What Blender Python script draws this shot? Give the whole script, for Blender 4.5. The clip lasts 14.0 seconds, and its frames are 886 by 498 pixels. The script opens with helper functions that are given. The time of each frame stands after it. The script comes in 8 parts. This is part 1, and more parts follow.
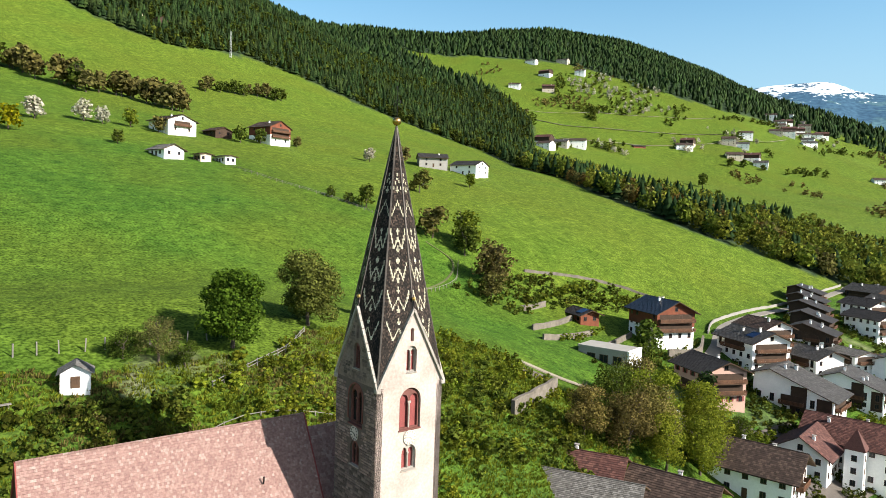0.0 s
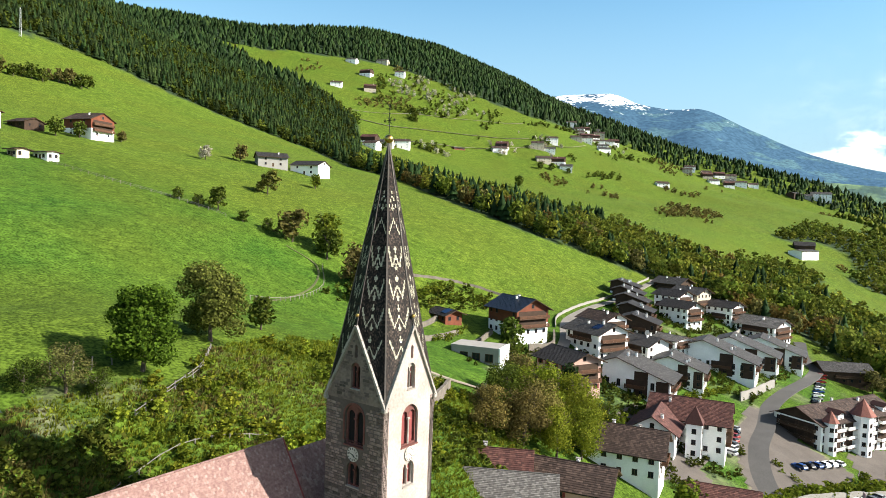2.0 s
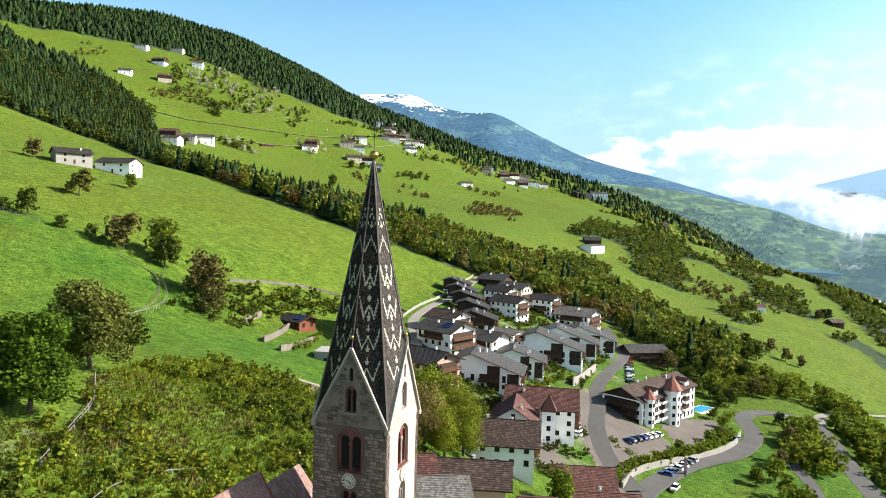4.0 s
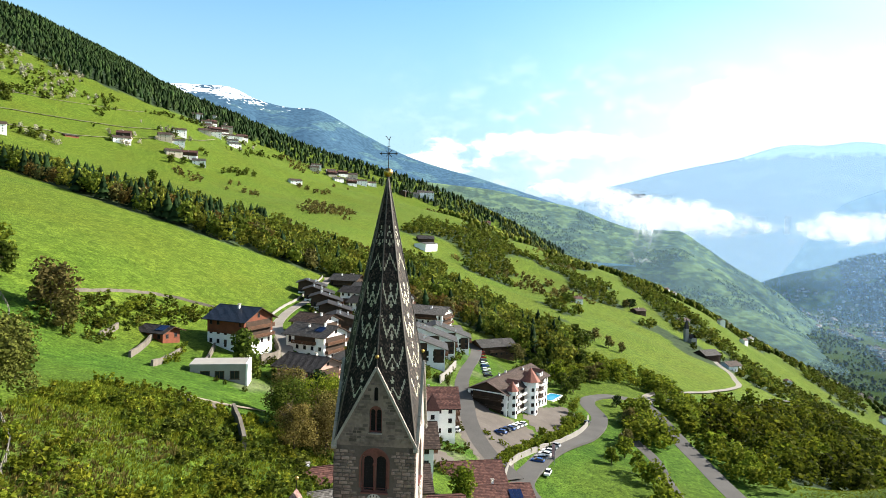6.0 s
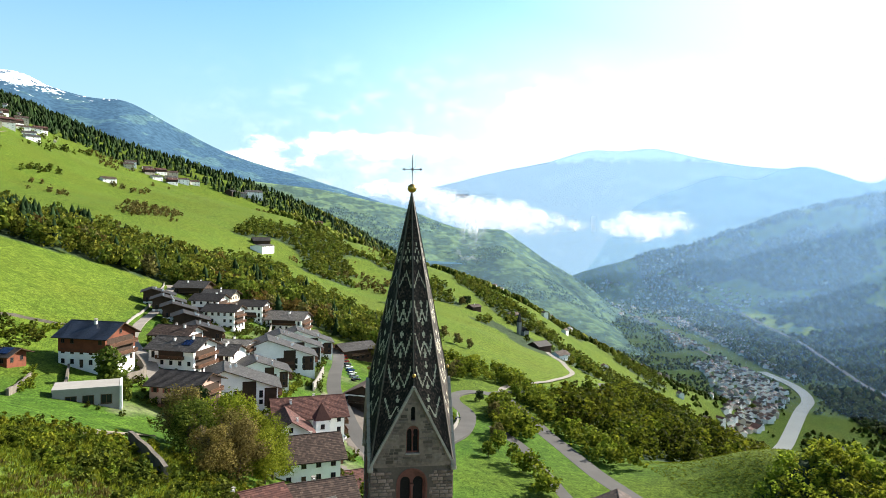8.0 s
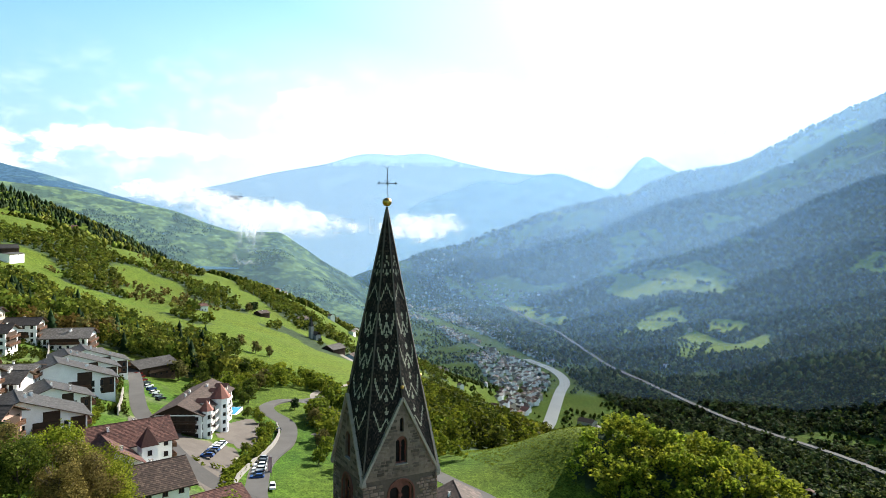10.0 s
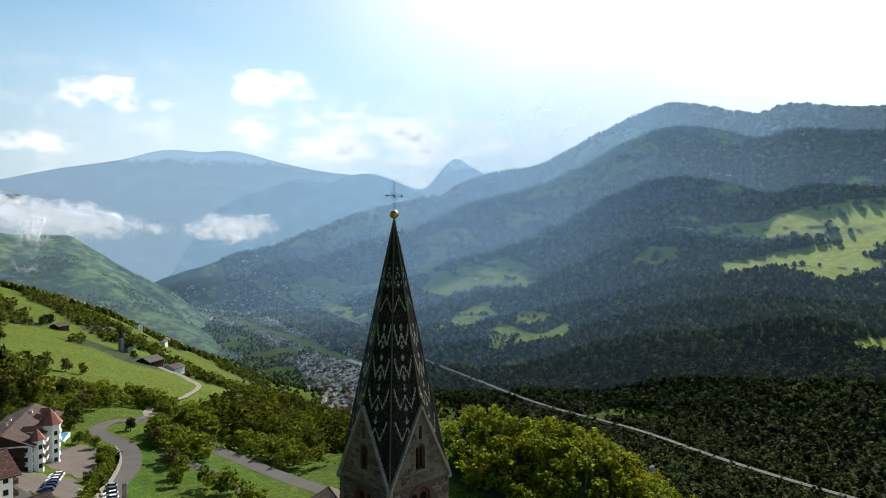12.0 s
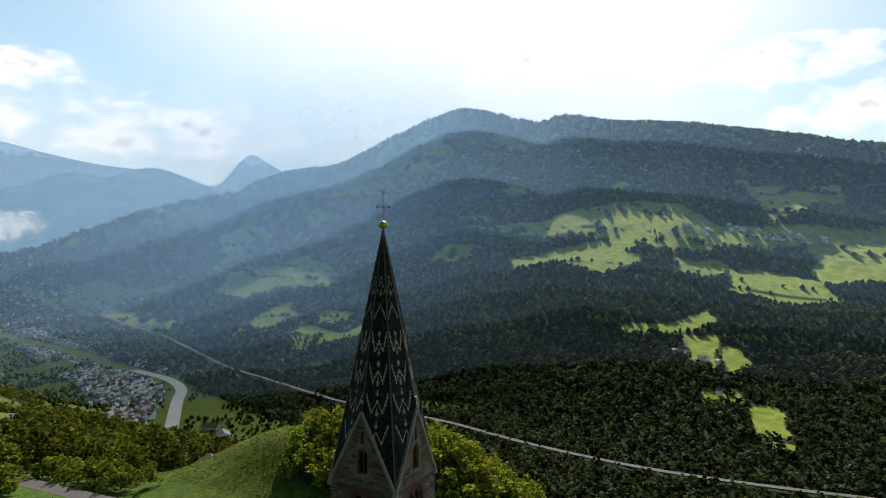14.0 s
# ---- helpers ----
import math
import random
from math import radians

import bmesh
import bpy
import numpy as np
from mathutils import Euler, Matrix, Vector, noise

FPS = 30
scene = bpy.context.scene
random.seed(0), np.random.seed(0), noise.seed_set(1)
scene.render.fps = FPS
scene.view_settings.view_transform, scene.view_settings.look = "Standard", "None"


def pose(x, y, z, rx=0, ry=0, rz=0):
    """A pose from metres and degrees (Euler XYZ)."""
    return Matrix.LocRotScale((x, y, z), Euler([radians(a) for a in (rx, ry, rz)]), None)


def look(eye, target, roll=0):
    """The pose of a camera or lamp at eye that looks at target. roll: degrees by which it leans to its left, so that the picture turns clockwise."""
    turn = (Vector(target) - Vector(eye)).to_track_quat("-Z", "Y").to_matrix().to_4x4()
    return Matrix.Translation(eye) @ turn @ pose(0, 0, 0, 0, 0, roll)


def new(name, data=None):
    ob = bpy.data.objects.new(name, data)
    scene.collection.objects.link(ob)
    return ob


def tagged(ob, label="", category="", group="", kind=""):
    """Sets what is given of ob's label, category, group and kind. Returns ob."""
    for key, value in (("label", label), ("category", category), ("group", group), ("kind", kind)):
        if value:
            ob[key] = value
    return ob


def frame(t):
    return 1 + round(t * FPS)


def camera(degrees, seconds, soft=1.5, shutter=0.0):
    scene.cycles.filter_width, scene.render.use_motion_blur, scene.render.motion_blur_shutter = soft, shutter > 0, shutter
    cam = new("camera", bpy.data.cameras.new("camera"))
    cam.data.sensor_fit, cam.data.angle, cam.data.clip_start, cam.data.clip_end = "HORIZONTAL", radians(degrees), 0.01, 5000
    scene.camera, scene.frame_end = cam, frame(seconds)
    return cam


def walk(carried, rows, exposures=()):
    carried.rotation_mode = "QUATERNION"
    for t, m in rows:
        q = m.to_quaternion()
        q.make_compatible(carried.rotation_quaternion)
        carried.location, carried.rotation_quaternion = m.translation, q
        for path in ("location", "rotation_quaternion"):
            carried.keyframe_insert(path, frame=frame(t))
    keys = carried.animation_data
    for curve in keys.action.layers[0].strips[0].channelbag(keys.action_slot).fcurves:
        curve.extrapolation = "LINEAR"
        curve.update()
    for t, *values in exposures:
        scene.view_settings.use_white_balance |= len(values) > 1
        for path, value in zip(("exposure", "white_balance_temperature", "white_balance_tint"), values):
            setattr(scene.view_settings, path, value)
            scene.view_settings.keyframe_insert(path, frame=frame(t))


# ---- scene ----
from mathutils.geometry import tessellate_polygon

cam = camera(66.5, 14.0, soft=0.5)
PATH = [
    (0, (-34.774, -51.477, 42.384), (-33.537, -49.91, 42.274), 2.0),
    (0.5, (-38.248, -49.401, 42.933), (-36.894, -47.933, 42.825), 2.0),
    (1, (-41.361, -46.939, 43.393), (-39.925, -45.551, 43.287), 2.1),
    (1.5, (-44.284, -43.97, 43.505), (-42.759, -42.68, 43.404), 2.1),
    (2, (-46.808, -40.69, 43.606), (-45.195, -39.512, 43.509), 2.0),
    (2.5, (-49.123, -37.445, 43.958), (-47.426, -36.391, 43.864), 1.9),
    (3, (-51.437, -33.786, 44.218), (-49.668, -32.859, 44.126), 1.9),
    (3.5, (-53.422, -30.043, 44.533), (-51.591, -29.242, 44.442), 2.0),
    (3.7, (-53.995, -28.485, 44.624), (-52.142, -27.737, 44.536), 1.8),
    (5.8, (-59.272, -11.44, 46.072), (-57.283, -11.243, 45.992), 1.7),
    (6, (-59.591, -9.69, 46.125), (-57.599, -9.535, 46.047), 1.6),
    (6.5, (-59.918, -5.244, 46.433), (-57.919, -5.214, 46.356), 1.4),
    (7, (-59.98, -0.937, 46.799), (-57.984, -1.041, 46.723), 1.3),
    (7.2, (-59.848, 0.776, 46.835), (-57.856, 0.617, 46.76), 1.3),
    (9.3, (-56.971, 19.115, 47.742), (-55.111, 18.384, 47.689), 1.0),
    (9.5, (-56.531, 20.781, 47.752), (-54.702, 19.973, 47.7), 1.0),
    (10, (-54.902, 24.809, 47.827), (-53.155, 23.837, 47.777), 0.7),
    (10.5, (-53.09, 28.809, 48.044), (-51.422, 27.706, 47.996), 0.6),
    (11, (-51.134, 32.613, 48.255), (-49.544, 31.4, 48.208), 0.3),
    (11.5, (-48.897, 36.208, 48.564), (-47.387, 34.898, 48.516), 0.2),
    (12, (-46.264, 39.791, 48.762), (-44.846, 38.381, 48.715), 0.1),
    (12.5, (-43.507, 43.021, 48.99), (-42.205, 41.504, 48.942), 0.0),
    (13, (-40.618, 46.152, 49.228), (-39.429, 44.544, 49.181), 0.1),
    (13.5, (-37.592, 49.423, 49.512), (-36.528, 47.729, 49.463), 0.1),
    (14, (-34.56, 52.85, 49.771), (-33.618, 51.087, 49.721), 0.0),
]
walk(cam, [(t, look(eye, target, roll)) for t, eye, target, roll in PATH],
     [(0, 1.14, 6600, 10), (3.5, 1.34, 6600, 10), (7, 1.38, 6750, 10), (9.5, 1.36, 6600, 10), (11.3, 0.94, 6850, 11), (12.2, 0.54, 6900, 12), (14, 0.44, 6950, 13)])

# ---- light ----
SUN_BEARING, SUN_HEIGHT = -65.0, 30.0
sun_way = Vector((math.cos(radians(SUN_BEARING)) * math.cos(radians(SUN_HEIGHT)),
                  math.sin(radians(SUN_BEARING)) * math.cos(radians(SUN_HEIGHT)), math.sin(radians(SUN_HEIGHT))))
sun_data = bpy.data.lights.new("sun", "SUN")
sun_data.energy, sun_data.angle, sun_data.color = 5.0, radians(0.5), (1.0, 0.95, 0.86)
sun = new("sun", sun_data)
sun.matrix_world = look(sun_way * 400, (0, 0, 0))

world = bpy.data.worlds.new("world")
scene.world = world
world.use_nodes = True
wn, wl = world.node_tree.nodes, world.node_tree.links
sky = wn.new("ShaderNodeTexSky")
sky.sky_type, sky.sun_disc = "NISHITA", False
sky.sun_elevation, sky.sun_rotation = radians(SUN_HEIGHT), radians(90 - SUN_BEARING)
sky.altitude, sky.air_density, sky.dust_density, sky.ozone_density = 900, 1.0, 0.6, 3.0
# pale haze along the horizon, and clouds that thicken towards the sun
co = wn.new("ShaderNodeTexCoord")
sep = wn.new("ShaderNodeSeparateXYZ")
wl.new(co.outputs["Generated"], sep.inputs[0])
haze = wn.new("ShaderNodeMapRange")
haze.interpolation_type = "SMOOTHSTEP"
for sock, v in zip(list(haze.inputs)[1:5], (0.0, 0.42, 0.95, 0.0)):
    sock.default_value = v
wl.new(sep.outputs[2], haze.inputs[0])
behind = wn.new("ShaderNodeMapRange")
for sock, v in zip(list(behind.inputs)[1:5], (-0.6, 0.1, 0.4, 1.0)):
    sock.default_value = v
wl.new(sep.outputs[0], behind.inputs[0])
clearer = wn.new("ShaderNodeMath")
clearer.operation = "MULTIPLY"
wl.new(haze.outputs[0], clearer.inputs[0])
wl.new(behind.outputs[0], clearer.inputs[1])
pale = wn.new("ShaderNodeMix")
pale.data_type = "RGBA"
pale.inputs[7].default_value = (3.6, 5.05, 5.95, 1)
veil = wn.new("ShaderNodeMapRange")
veil.interpolation_type = "SMOOTHSTEP"
for sock, v in zip(list(veil.inputs)[1:5], (0.1, -0.8, 0.0, 0.5)):
    sock.default_value = v
wl.new(sep.outputs[1], veil.inputs[0])
milky = wn.new("ShaderNodeMapRange")
milky.interpolation_type = "SMOOTHSTEP"
for sock, v in zip(list(milky.inputs)[1:5], (0.1, -0.55, 0.0, 0.85)):
    sock.default_value = v
wl.new(sep.outputs[1], milky.inputs[0])
whiter = wn.new("ShaderNodeMix")
whiter.data_type = "RGBA"
whiter.inputs[6].default_value, whiter.inputs[7].default_value = (3.6, 5.05, 5.95, 1), (12.0, 12.9, 13.6, 1)
wl.new(milky.outputs[0], whiter.inputs[0])
wl.new(whiter.outputs[2], pale.inputs[7])
most = wn.new("ShaderNodeMath")
most.operation = "MAXIMUM"
wl.new(clearer.outputs[0], most.inputs[0])
wl.new(veil.outputs[0], most.inputs[1])
wl.new(most.outputs[0], pale.inputs[0])
tint = wn.new("ShaderNodeMix")
tint.data_type, tint.blend_type = "RGBA", "MULTIPLY"
tint.inputs[0].default_value = 1.0
deep = wn.new("ShaderNodeMix")                          # the blue deepens towards the zenith
deep.data_type = "RGBA"
deep.inputs[6].default_value, deep.inputs[7].default_value = (1.05, 1.62, 1.56, 1), (0.36, 0.52, 0.64, 1)
zenith = wn.new("ShaderNodeMapRange")
zenith.interpolation_type = "SMOOTHSTEP"
for sock, v in zip(list(zenith.inputs)[1:5], (0.32, 0.75, 0.0, 1.0)):
    sock.default_value = v
wl.new(sep.outputs[2], zenith.inputs[0])
wl.new(zenith.outputs[0], deep.inputs[0])
wl.new(deep.outputs[2], tint.inputs[7])
wl.new(sky.outputs[0], tint.inputs[6])
wl.new(tint.outputs[2], pale.inputs[6])
# banks of cumulus: (bearing, height over the horizon, half width, half height), in degrees
CUMULUS = [(-79, 14.3, 7.5, 3.6), (-88, 12.6, 10, 2.2), (-93, 8.6, 6, 2.4), (-67, 14.0, 7, 3.0), (-31, 11.6, 4, 1.7), (-40, 8.0, 13, 3.0), (-19, 10.4, 5, 1.4), (-5, 6.6, 12, 1.3), (9, 4.9, 10, 1.2), (-102, 12, 7, 3)]


def sky_math(op, a, b=0.0):
    node = wn.new("ShaderNodeMath")
    node.operation = op
    for sock, v in zip(node.inputs, (a, b)):
        if isinstance(v, (int, float)):
            sock.default_value = v
        else:
            wl.new(v, sock)
    return node.outputs[0]


def sky_step(value, lo, hi, a, b):
    node = wn.new("ShaderNodeMapRange")
    node.interpolation_type = "SMOOTHSTEP"
    for sock, v in zip(list(node.inputs)[1:5], (lo, hi, a, b)):
        sock.default_value = v
    wl.new(value, node.inputs[0])
    return node.outputs[0]


azimuth = sky_math("MULTIPLY", sky_math("ARCTAN2", sep.outputs[1], sep.outputs[0]), 57.3)
height = sky_math("MULTIPLY", sky_math("ARCSINE", sep.outputs[2]), 57.3)
bank = 0.0
for where, up_, half_w, half_h in CUMULUS:
    du = sky_math("POWER", sky_math("ABSOLUTE", sky_math("DIVIDE", sky_math("SUBTRACT", azimuth, where), half_w)), 2.0)
    dv = sky_math("POWER", sky_math("ABSOLUTE", sky_math("DIVIDE", sky_math("SUBTRACT", height, up_), half_h)), 2.0)
    bank = sky_math("MAXIMUM", sky_math("SUBTRACT", 1.0, sky_math("ADD", du, dv)), bank)
lump = wn.new("ShaderNodeCombineXYZ")
wl.new(sky_math("DIVIDE", azimuth, 3.4), lump.inputs[0])
wl.new(sky_math("DIVIDE", height, 1.9), lump.inputs[1])
puff = wn.new("ShaderNodeTexNoise")
puff.inputs["Scale"].default_value, puff.inputs["Detail"].default_value, puff.inputs["Roughness"].default_value = 1.0, 8.0, 0.6
wl.new(lump.outputs[0], puff.inputs["Vector"])
heap = sky_math("ADD", sky_math("MULTIPLY", bank, 0.42), sky_math("MULTIPLY", sky_math("SUBTRACT", puff.outputs["Fac"], 0.5), 2.2))
thin = sky_math("MULTIPLY", sky_step(puff.outputs["Fac"], 0.45, 0.75, 0.0, 0.45), sky_step(height, 16.0, 6.0, 0.0, 1.0))
inner = sky_step(heap, 0.50, 0.80, 0.0, 0.7)
body = wn.new("ShaderNodeMix")
body.data_type = "RGBA"
body.inputs[6].default_value, body.inputs[7].default_value = (14.8, 14.9, 15.0, 1), (7.2, 7.8, 8.5, 1)
wl.new(inner, body.inputs[0])
cloudy = wn.new("ShaderNodeMix")
cloudy.data_type = "RGBA"
wl.new(body.outputs[2], cloudy.inputs[7])
wl.new(sky_math("MAXIMUM", sky_math("MULTIPLY", sky_step(heap, 0.0, 0.6, 0.0, 0.95), sky_step(bank, 0.0, 0.12, 0.0, 1.0)), sky_math("MULTIPLY", thin, sky_step(sep.outputs[1], 0.25, -0.15, 0.0, 1.0))), cloudy.inputs[0])
# the white glare of the air round the sun
facing = wn.new("ShaderNodeVectorMath")
facing.operation = "DOT_PRODUCT"
facing.inputs[1].default_value = sun_way
wl.new(co.outputs["Generated"], facing.inputs[0])
glare = wn.new("ShaderNodeMapRange")
glare.interpolation_type = "SMOOTHSTEP"
for sock, v in zip(list(glare.inputs)[1:5], (0.84, 0.995, 0.0, 0.9)):
    sock.default_value = v
wl.new(facing.outputs["Value"], glare.inputs[0])
bright = wn.new("ShaderNodeMix")
bright.data_type = "RGBA"
bright.inputs[7].default_value = (15.0, 15.2, 15.4, 1)
wl.new(glare.outputs[0], bright.inputs[0])
wl.new(pale.outputs[2], bright.inputs[6])
wl.new(bright.outputs[2], cloudy.inputs[6])
wn["Background"].inputs[1].default_value = 0.064
wl.new(cloudy.outputs[2], wn["Background"].inputs[0])

# ---- the lie of the land ----
def smooth_curve(pairs):
    """A smooth function through (position, value) pairs."""
    px, py = (np.array(v, float) for v in zip(*sorted(pairs)))
    gap = np.diff(px)
    rise = np.diff(py) / gap
    slope = np.concatenate(([rise[0]], np.where(rise[:-1] * rise[1:] > 0, 2 * rise[:-1] * rise[1:] / (rise[:-1] + rise[1:] + 1e-12), 0.0), [rise[-1]]))

    def value(q):
        q = np.clip(np.asarray(q, float), px[0], px[-1])
        k = np.clip(np.searchsorted(px, q) - 1, 0, len(gap) - 1)
        s = (q - px[k]) / gap[k]
        return (py[k] * (1 + 2 * s) * (1 - s) ** 2 + gap[k] * slope[k] * s * (1 - s) ** 2
                + py[k + 1] * s * s * (3 - 2 * s) + gap[k] * slope[k + 1] * s * s * (s - 1))
    return value


def ease(s):
    s = np.clip(s, 0, 1)
    return s * s * (3 - 2 * s)


def rough(x, y, size, seed=0):
    """Smooth random waves of about that size, between -1 and 1."""
    x, y = np.asarray(x, float) / size, np.asarray(y, float) / size
    i, j = np.floor(x), np.floor(y)

    def corner(a, b):
        h = np.sin(a * 127.1 + b * 311.7 + seed * 74.7) * 43758.5453
        return (h - np.floor(h)) * 2 - 1
    u, v = ease(x - i), ease(y - j)
    return ((corner(i, j) * (1 - u) + corner(i + 1, j) * u) * (1 - v)
            + (corner(i, j + 1) * (1 - u) + corner(i + 1, j + 1) * u) * v)


# the near hillside, by the distance north of the church
HILL = smooth_curve([(-1100, -342), (-820, -338), (-600, -268), (-450, -198), (-330, -138), (-260, -97), (-200, -73), (-80, -37), (-30, -28), (5, -17),
                     (30, -8), (60, 2), (85, 8), (146, 36), (219, 58), (285, 74), (435, 112), (630, 195), (1000, 400), (1470, 600), (2000, 610), (2600, 580)])
FLATTER = smooth_curve([(-200, 1.12), (60, 1.04), (300, 0.93), (700, 0.76), (1000, 0.82), (1500, 0.96), (3000, 1.05)])
BEND = smooth_curve([(-1000, 0), (600, 0), (1300, 130), (1900, 60), (3000, -300), (4800, -900)])
# the far side of the valley: the height of its crest over the church by bearing, where its foot lies, and how it climbs between
CREST = smooth_curve([(-180, -6.5), (-130, 1.5), (-104, 4.6), (-95, 6.4), (-89, 7.5), (-85, 8.2), (-81, 8.8), (-76, 9.2), (-72, 9.8), (-70.2, 9.3), (-67, 9.9), (-64, 10.35), (-61, 9.6), (-57.9, 8.1), (-53.2, 5.9),
                      (-48.4, 4.9), (-45, 3.6), (-40, 2.3), (-36, 1.0), (-33, -0.1), (-30, -1.3), (-27, -2.0), (-22.7, -3.4), (-19.5, -4.7), (-15, -8)])
FOOT = smooth_curve([(-180, 1150), (-100, 1110), (-90, 1130), (-80, 1180), (-72, 1280), (-62, 1470), (-50, 1900), (-45, 2200), (-40, 2640), (-35, 3200), (-30, 3450), (-20, 3700)])
CLIMB = smooth_curve([(0, 0), (0.05, 0.02), (0.12, 0.06), (0.2, 0.085), (0.3, 0.15), (0.41, 0.225), (0.52, 0.31), (0.637, 0.45), (0.8, 0.69), (0.94, 0.95), (1.0, 1.0)])
CREST_AT = 4280.0
# the wooded shoulder of the near hillside, by bearing
SHOULDER = smooth_curve([(60, 9.0), (34, 10.2), (28, 10.1), (24.9, 9.1), (22.5, 8.3), (17.8, 6.6), (13.2, 5.25), (8.8, 4.2), (4.5, 2.65), (0.5, 0.9), (-3.2, -0.9), (-8, -3.8), (-14, -8), (-30, -14)])


RIVER = [(560, -560), (720, -620), (964, -766), (1051, -850), (1234, -1022), (1331, -1117), (1458, -1180), (1631, -1211), (2043, -1310), (2700, -1420)]


def off_line(x, y, line):
    """How far points lie from a line of straight stretches."""
    best = np.full(np.shape(x), 1e9)
    for (ax, ay), (bx, by) in zip(line, line[1:]):
        dx, dy = bx - ax, by - ay
        s = np.clip(((x - ax) * dx + (y - ay) * dy) / (dx * dx + dy * dy), 0, 1)
        best = np.minimum(best, np.hypot(x - ax - s * dx, y - ay - s * dy))
    return best


def inside(x, y, poly):
    """Whether points lie within an outline."""
    x, y = np.asarray(x, float), np.asarray(y, float)
    odd = np.zeros(x.shape, bool)
    for (ax, ay), (bx, by) in zip(poly, poly[1:] + poly[:1]):
        if ay == by:
            continue
        odd ^= ((ay > y) != (by > y)) & (x < (bx - ax) * (y - ay) / (by - ay) + ax)
    return odd


def far_side(x, y):
    """The height of the long mountain across the valley, with its spurs and hollows."""
    a, r = np.degrees(np.arctan2(y, x + 1e-9)), np.hypot(x, y)
    foot = FOOT(a)
    s = (r - foot) / (CREST_AT - foot)
    top = np.maximum(45 + CREST_AT * np.tan(np.radians(CREST(a))), -342)
    rise = np.where(s <= 1, CLIMB(s), np.maximum(1 - (s - 1) * 2.5, 0))
    fold = np.clip(s * 5, 0, 1) * np.clip((1 - s) * 3.5, 0, 1) * np.clip((top + 342) / 700, 0, 1)
    z = -342 + (top + 342) * rise + (rough(x, y, 620, 81) * 46 + rough(x, y, 260, 82) * 20) * fold
    return np.where(s > 0, z, -400)


def shoulder(x, y, z):
    """Raises the hillside to its wooded shoulder, 1.75 km away."""
    a, r = np.degrees(np.arctan2(y, x + 1e-9)), np.hypot(x, y)
    top = 45 + 1750 * np.tan(np.radians(SHOULDER(a)))
    k = top - np.where(r < 1750, 0.34 * (1750 - r), 0.18 * (r - 1750))
    k = np.where((a > -35) & (a < 60), k, -400)
    return np.where(k > z - 30, np.maximum(k, z) + np.maximum(0, 30 - np.abs(k - z)) ** 2 / 120, z)


def ground(x, y):
    """The height of the ground."""
    x, y = np.asarray(x, float), np.asarray(y, float)
    h = HILL(y + BEND(x))
    z = np.where(h > 8, 8 + (h - 8) * FLATTER(x), h)
    z = z + 25 * ease((135 - x) / 145) * np.exp(-((y - 45) / 80) ** 2)                  # the church terrace
    z = z + 27 * np.exp(-((x - 140) / 38) ** 2 - ((y + 150) / 38) ** 2)                  # the grassy knoll
    z = z + 30 * np.exp(-((x - 82) / 42) ** 2 - ((y + 165) / 32) ** 2)                   # and its bushy shoulder
    z = shoulder(x, y, z)
    v = -(y + 1090 + 0.3 * np.maximum(x, -300)) * 0.957
    z = np.maximum(z, far_side(x, y))
    r = np.hypot(x, y)
    z = np.where(v < 400, z + (np.minimum(z, -342) - z) * ease((150 - off_line(x, y, RIVER)) / 110), z)
    still = ease((off_line(x, y, RIVER) - 60) / 120)
    return z + rough(x, y, 9, 1) * 0.15 + rough(x, y, 45, 2) * np.clip(r / 300, 0, 1) * 0.8 + rough(x, y, 260, 3) * np.clip((r - 350) / 700, 0, 1) * 9 * still \
        + rough(x, y, 90, 4) * np.clip((r - 700) / 1200, 0, 1) * 5 * still
# ---- end of the lie ----

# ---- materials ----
ALBEDO_CUT = 0.72                                          # shared cut of base colours, offset by exposure, so shade reads deeper


# scales a base colour evenly; adds no wear
def weathered(colour, share=ALBEDO_CUT):
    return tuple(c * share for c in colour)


def ramp(tree, fac, stops):
    node = tree.nodes.new("ShaderNodeValToRGB")
    while len(node.color_ramp.elements) < len(stops):
        node.color_ramp.elements.new(0.5)
    for e, (pos, col) in zip(node.color_ramp.elements, stops):
        e.position, e.color = pos, (*col, 1)
    tree.links.new(fac, node.inputs[0])
    return node.outputs[0]


def texture(tree, size, detail=4.0, kind="noise", stretch=(1, 1, 1), coords="Object"):
    """A noise whose features are about size metres across."""
    co = tree.nodes.new("ShaderNodeTexCoord")
    mp = tree.nodes.new("ShaderNodeMapping")
    mp.inputs["Scale"].default_value = [s / size for s in stretch]
    tree.links.new(co.outputs[coords], mp.inputs[0])
    n = tree.nodes.new("ShaderNodeTexNoise" if kind == "noise" else "ShaderNodeTexVoronoi")
    n.inputs["Scale"].default_value = 1.0
    if kind == "noise":
        n.inputs["Detail"].default_value = detail
    tree.links.new(mp.outputs[0], n.inputs["Vector"])
    return n.outputs["Fac"] if kind == "noise" else n.outputs["Distance"]


def mix(tree, fac, a, b, how="MIX"):
    node = tree.nodes.new("ShaderNodeMix")
    node.data_type, node.blend_type = "RGBA", how
    for sock, v in ((node.inputs[0], fac), (node.inputs[6], a), (node.inputs[7], b)):
        if isinstance(v, (int, float)):
            sock.default_value = v
        elif isinstance(v, tuple):
            sock.default_value = (*v, 1)
        else:
            tree.links.new(v, sock)
    return node.outputs[2]


def math_node(tree, op, a, b=0.0):
    node = tree.nodes.new("ShaderNodeMath")
    node.operation = op
    for sock, v in zip(node.inputs, (a, b)):
        if isinstance(v, (int, float)):
            sock.default_value = v
        else:
            tree.links.new(v, sock)
    return node.outputs[0]


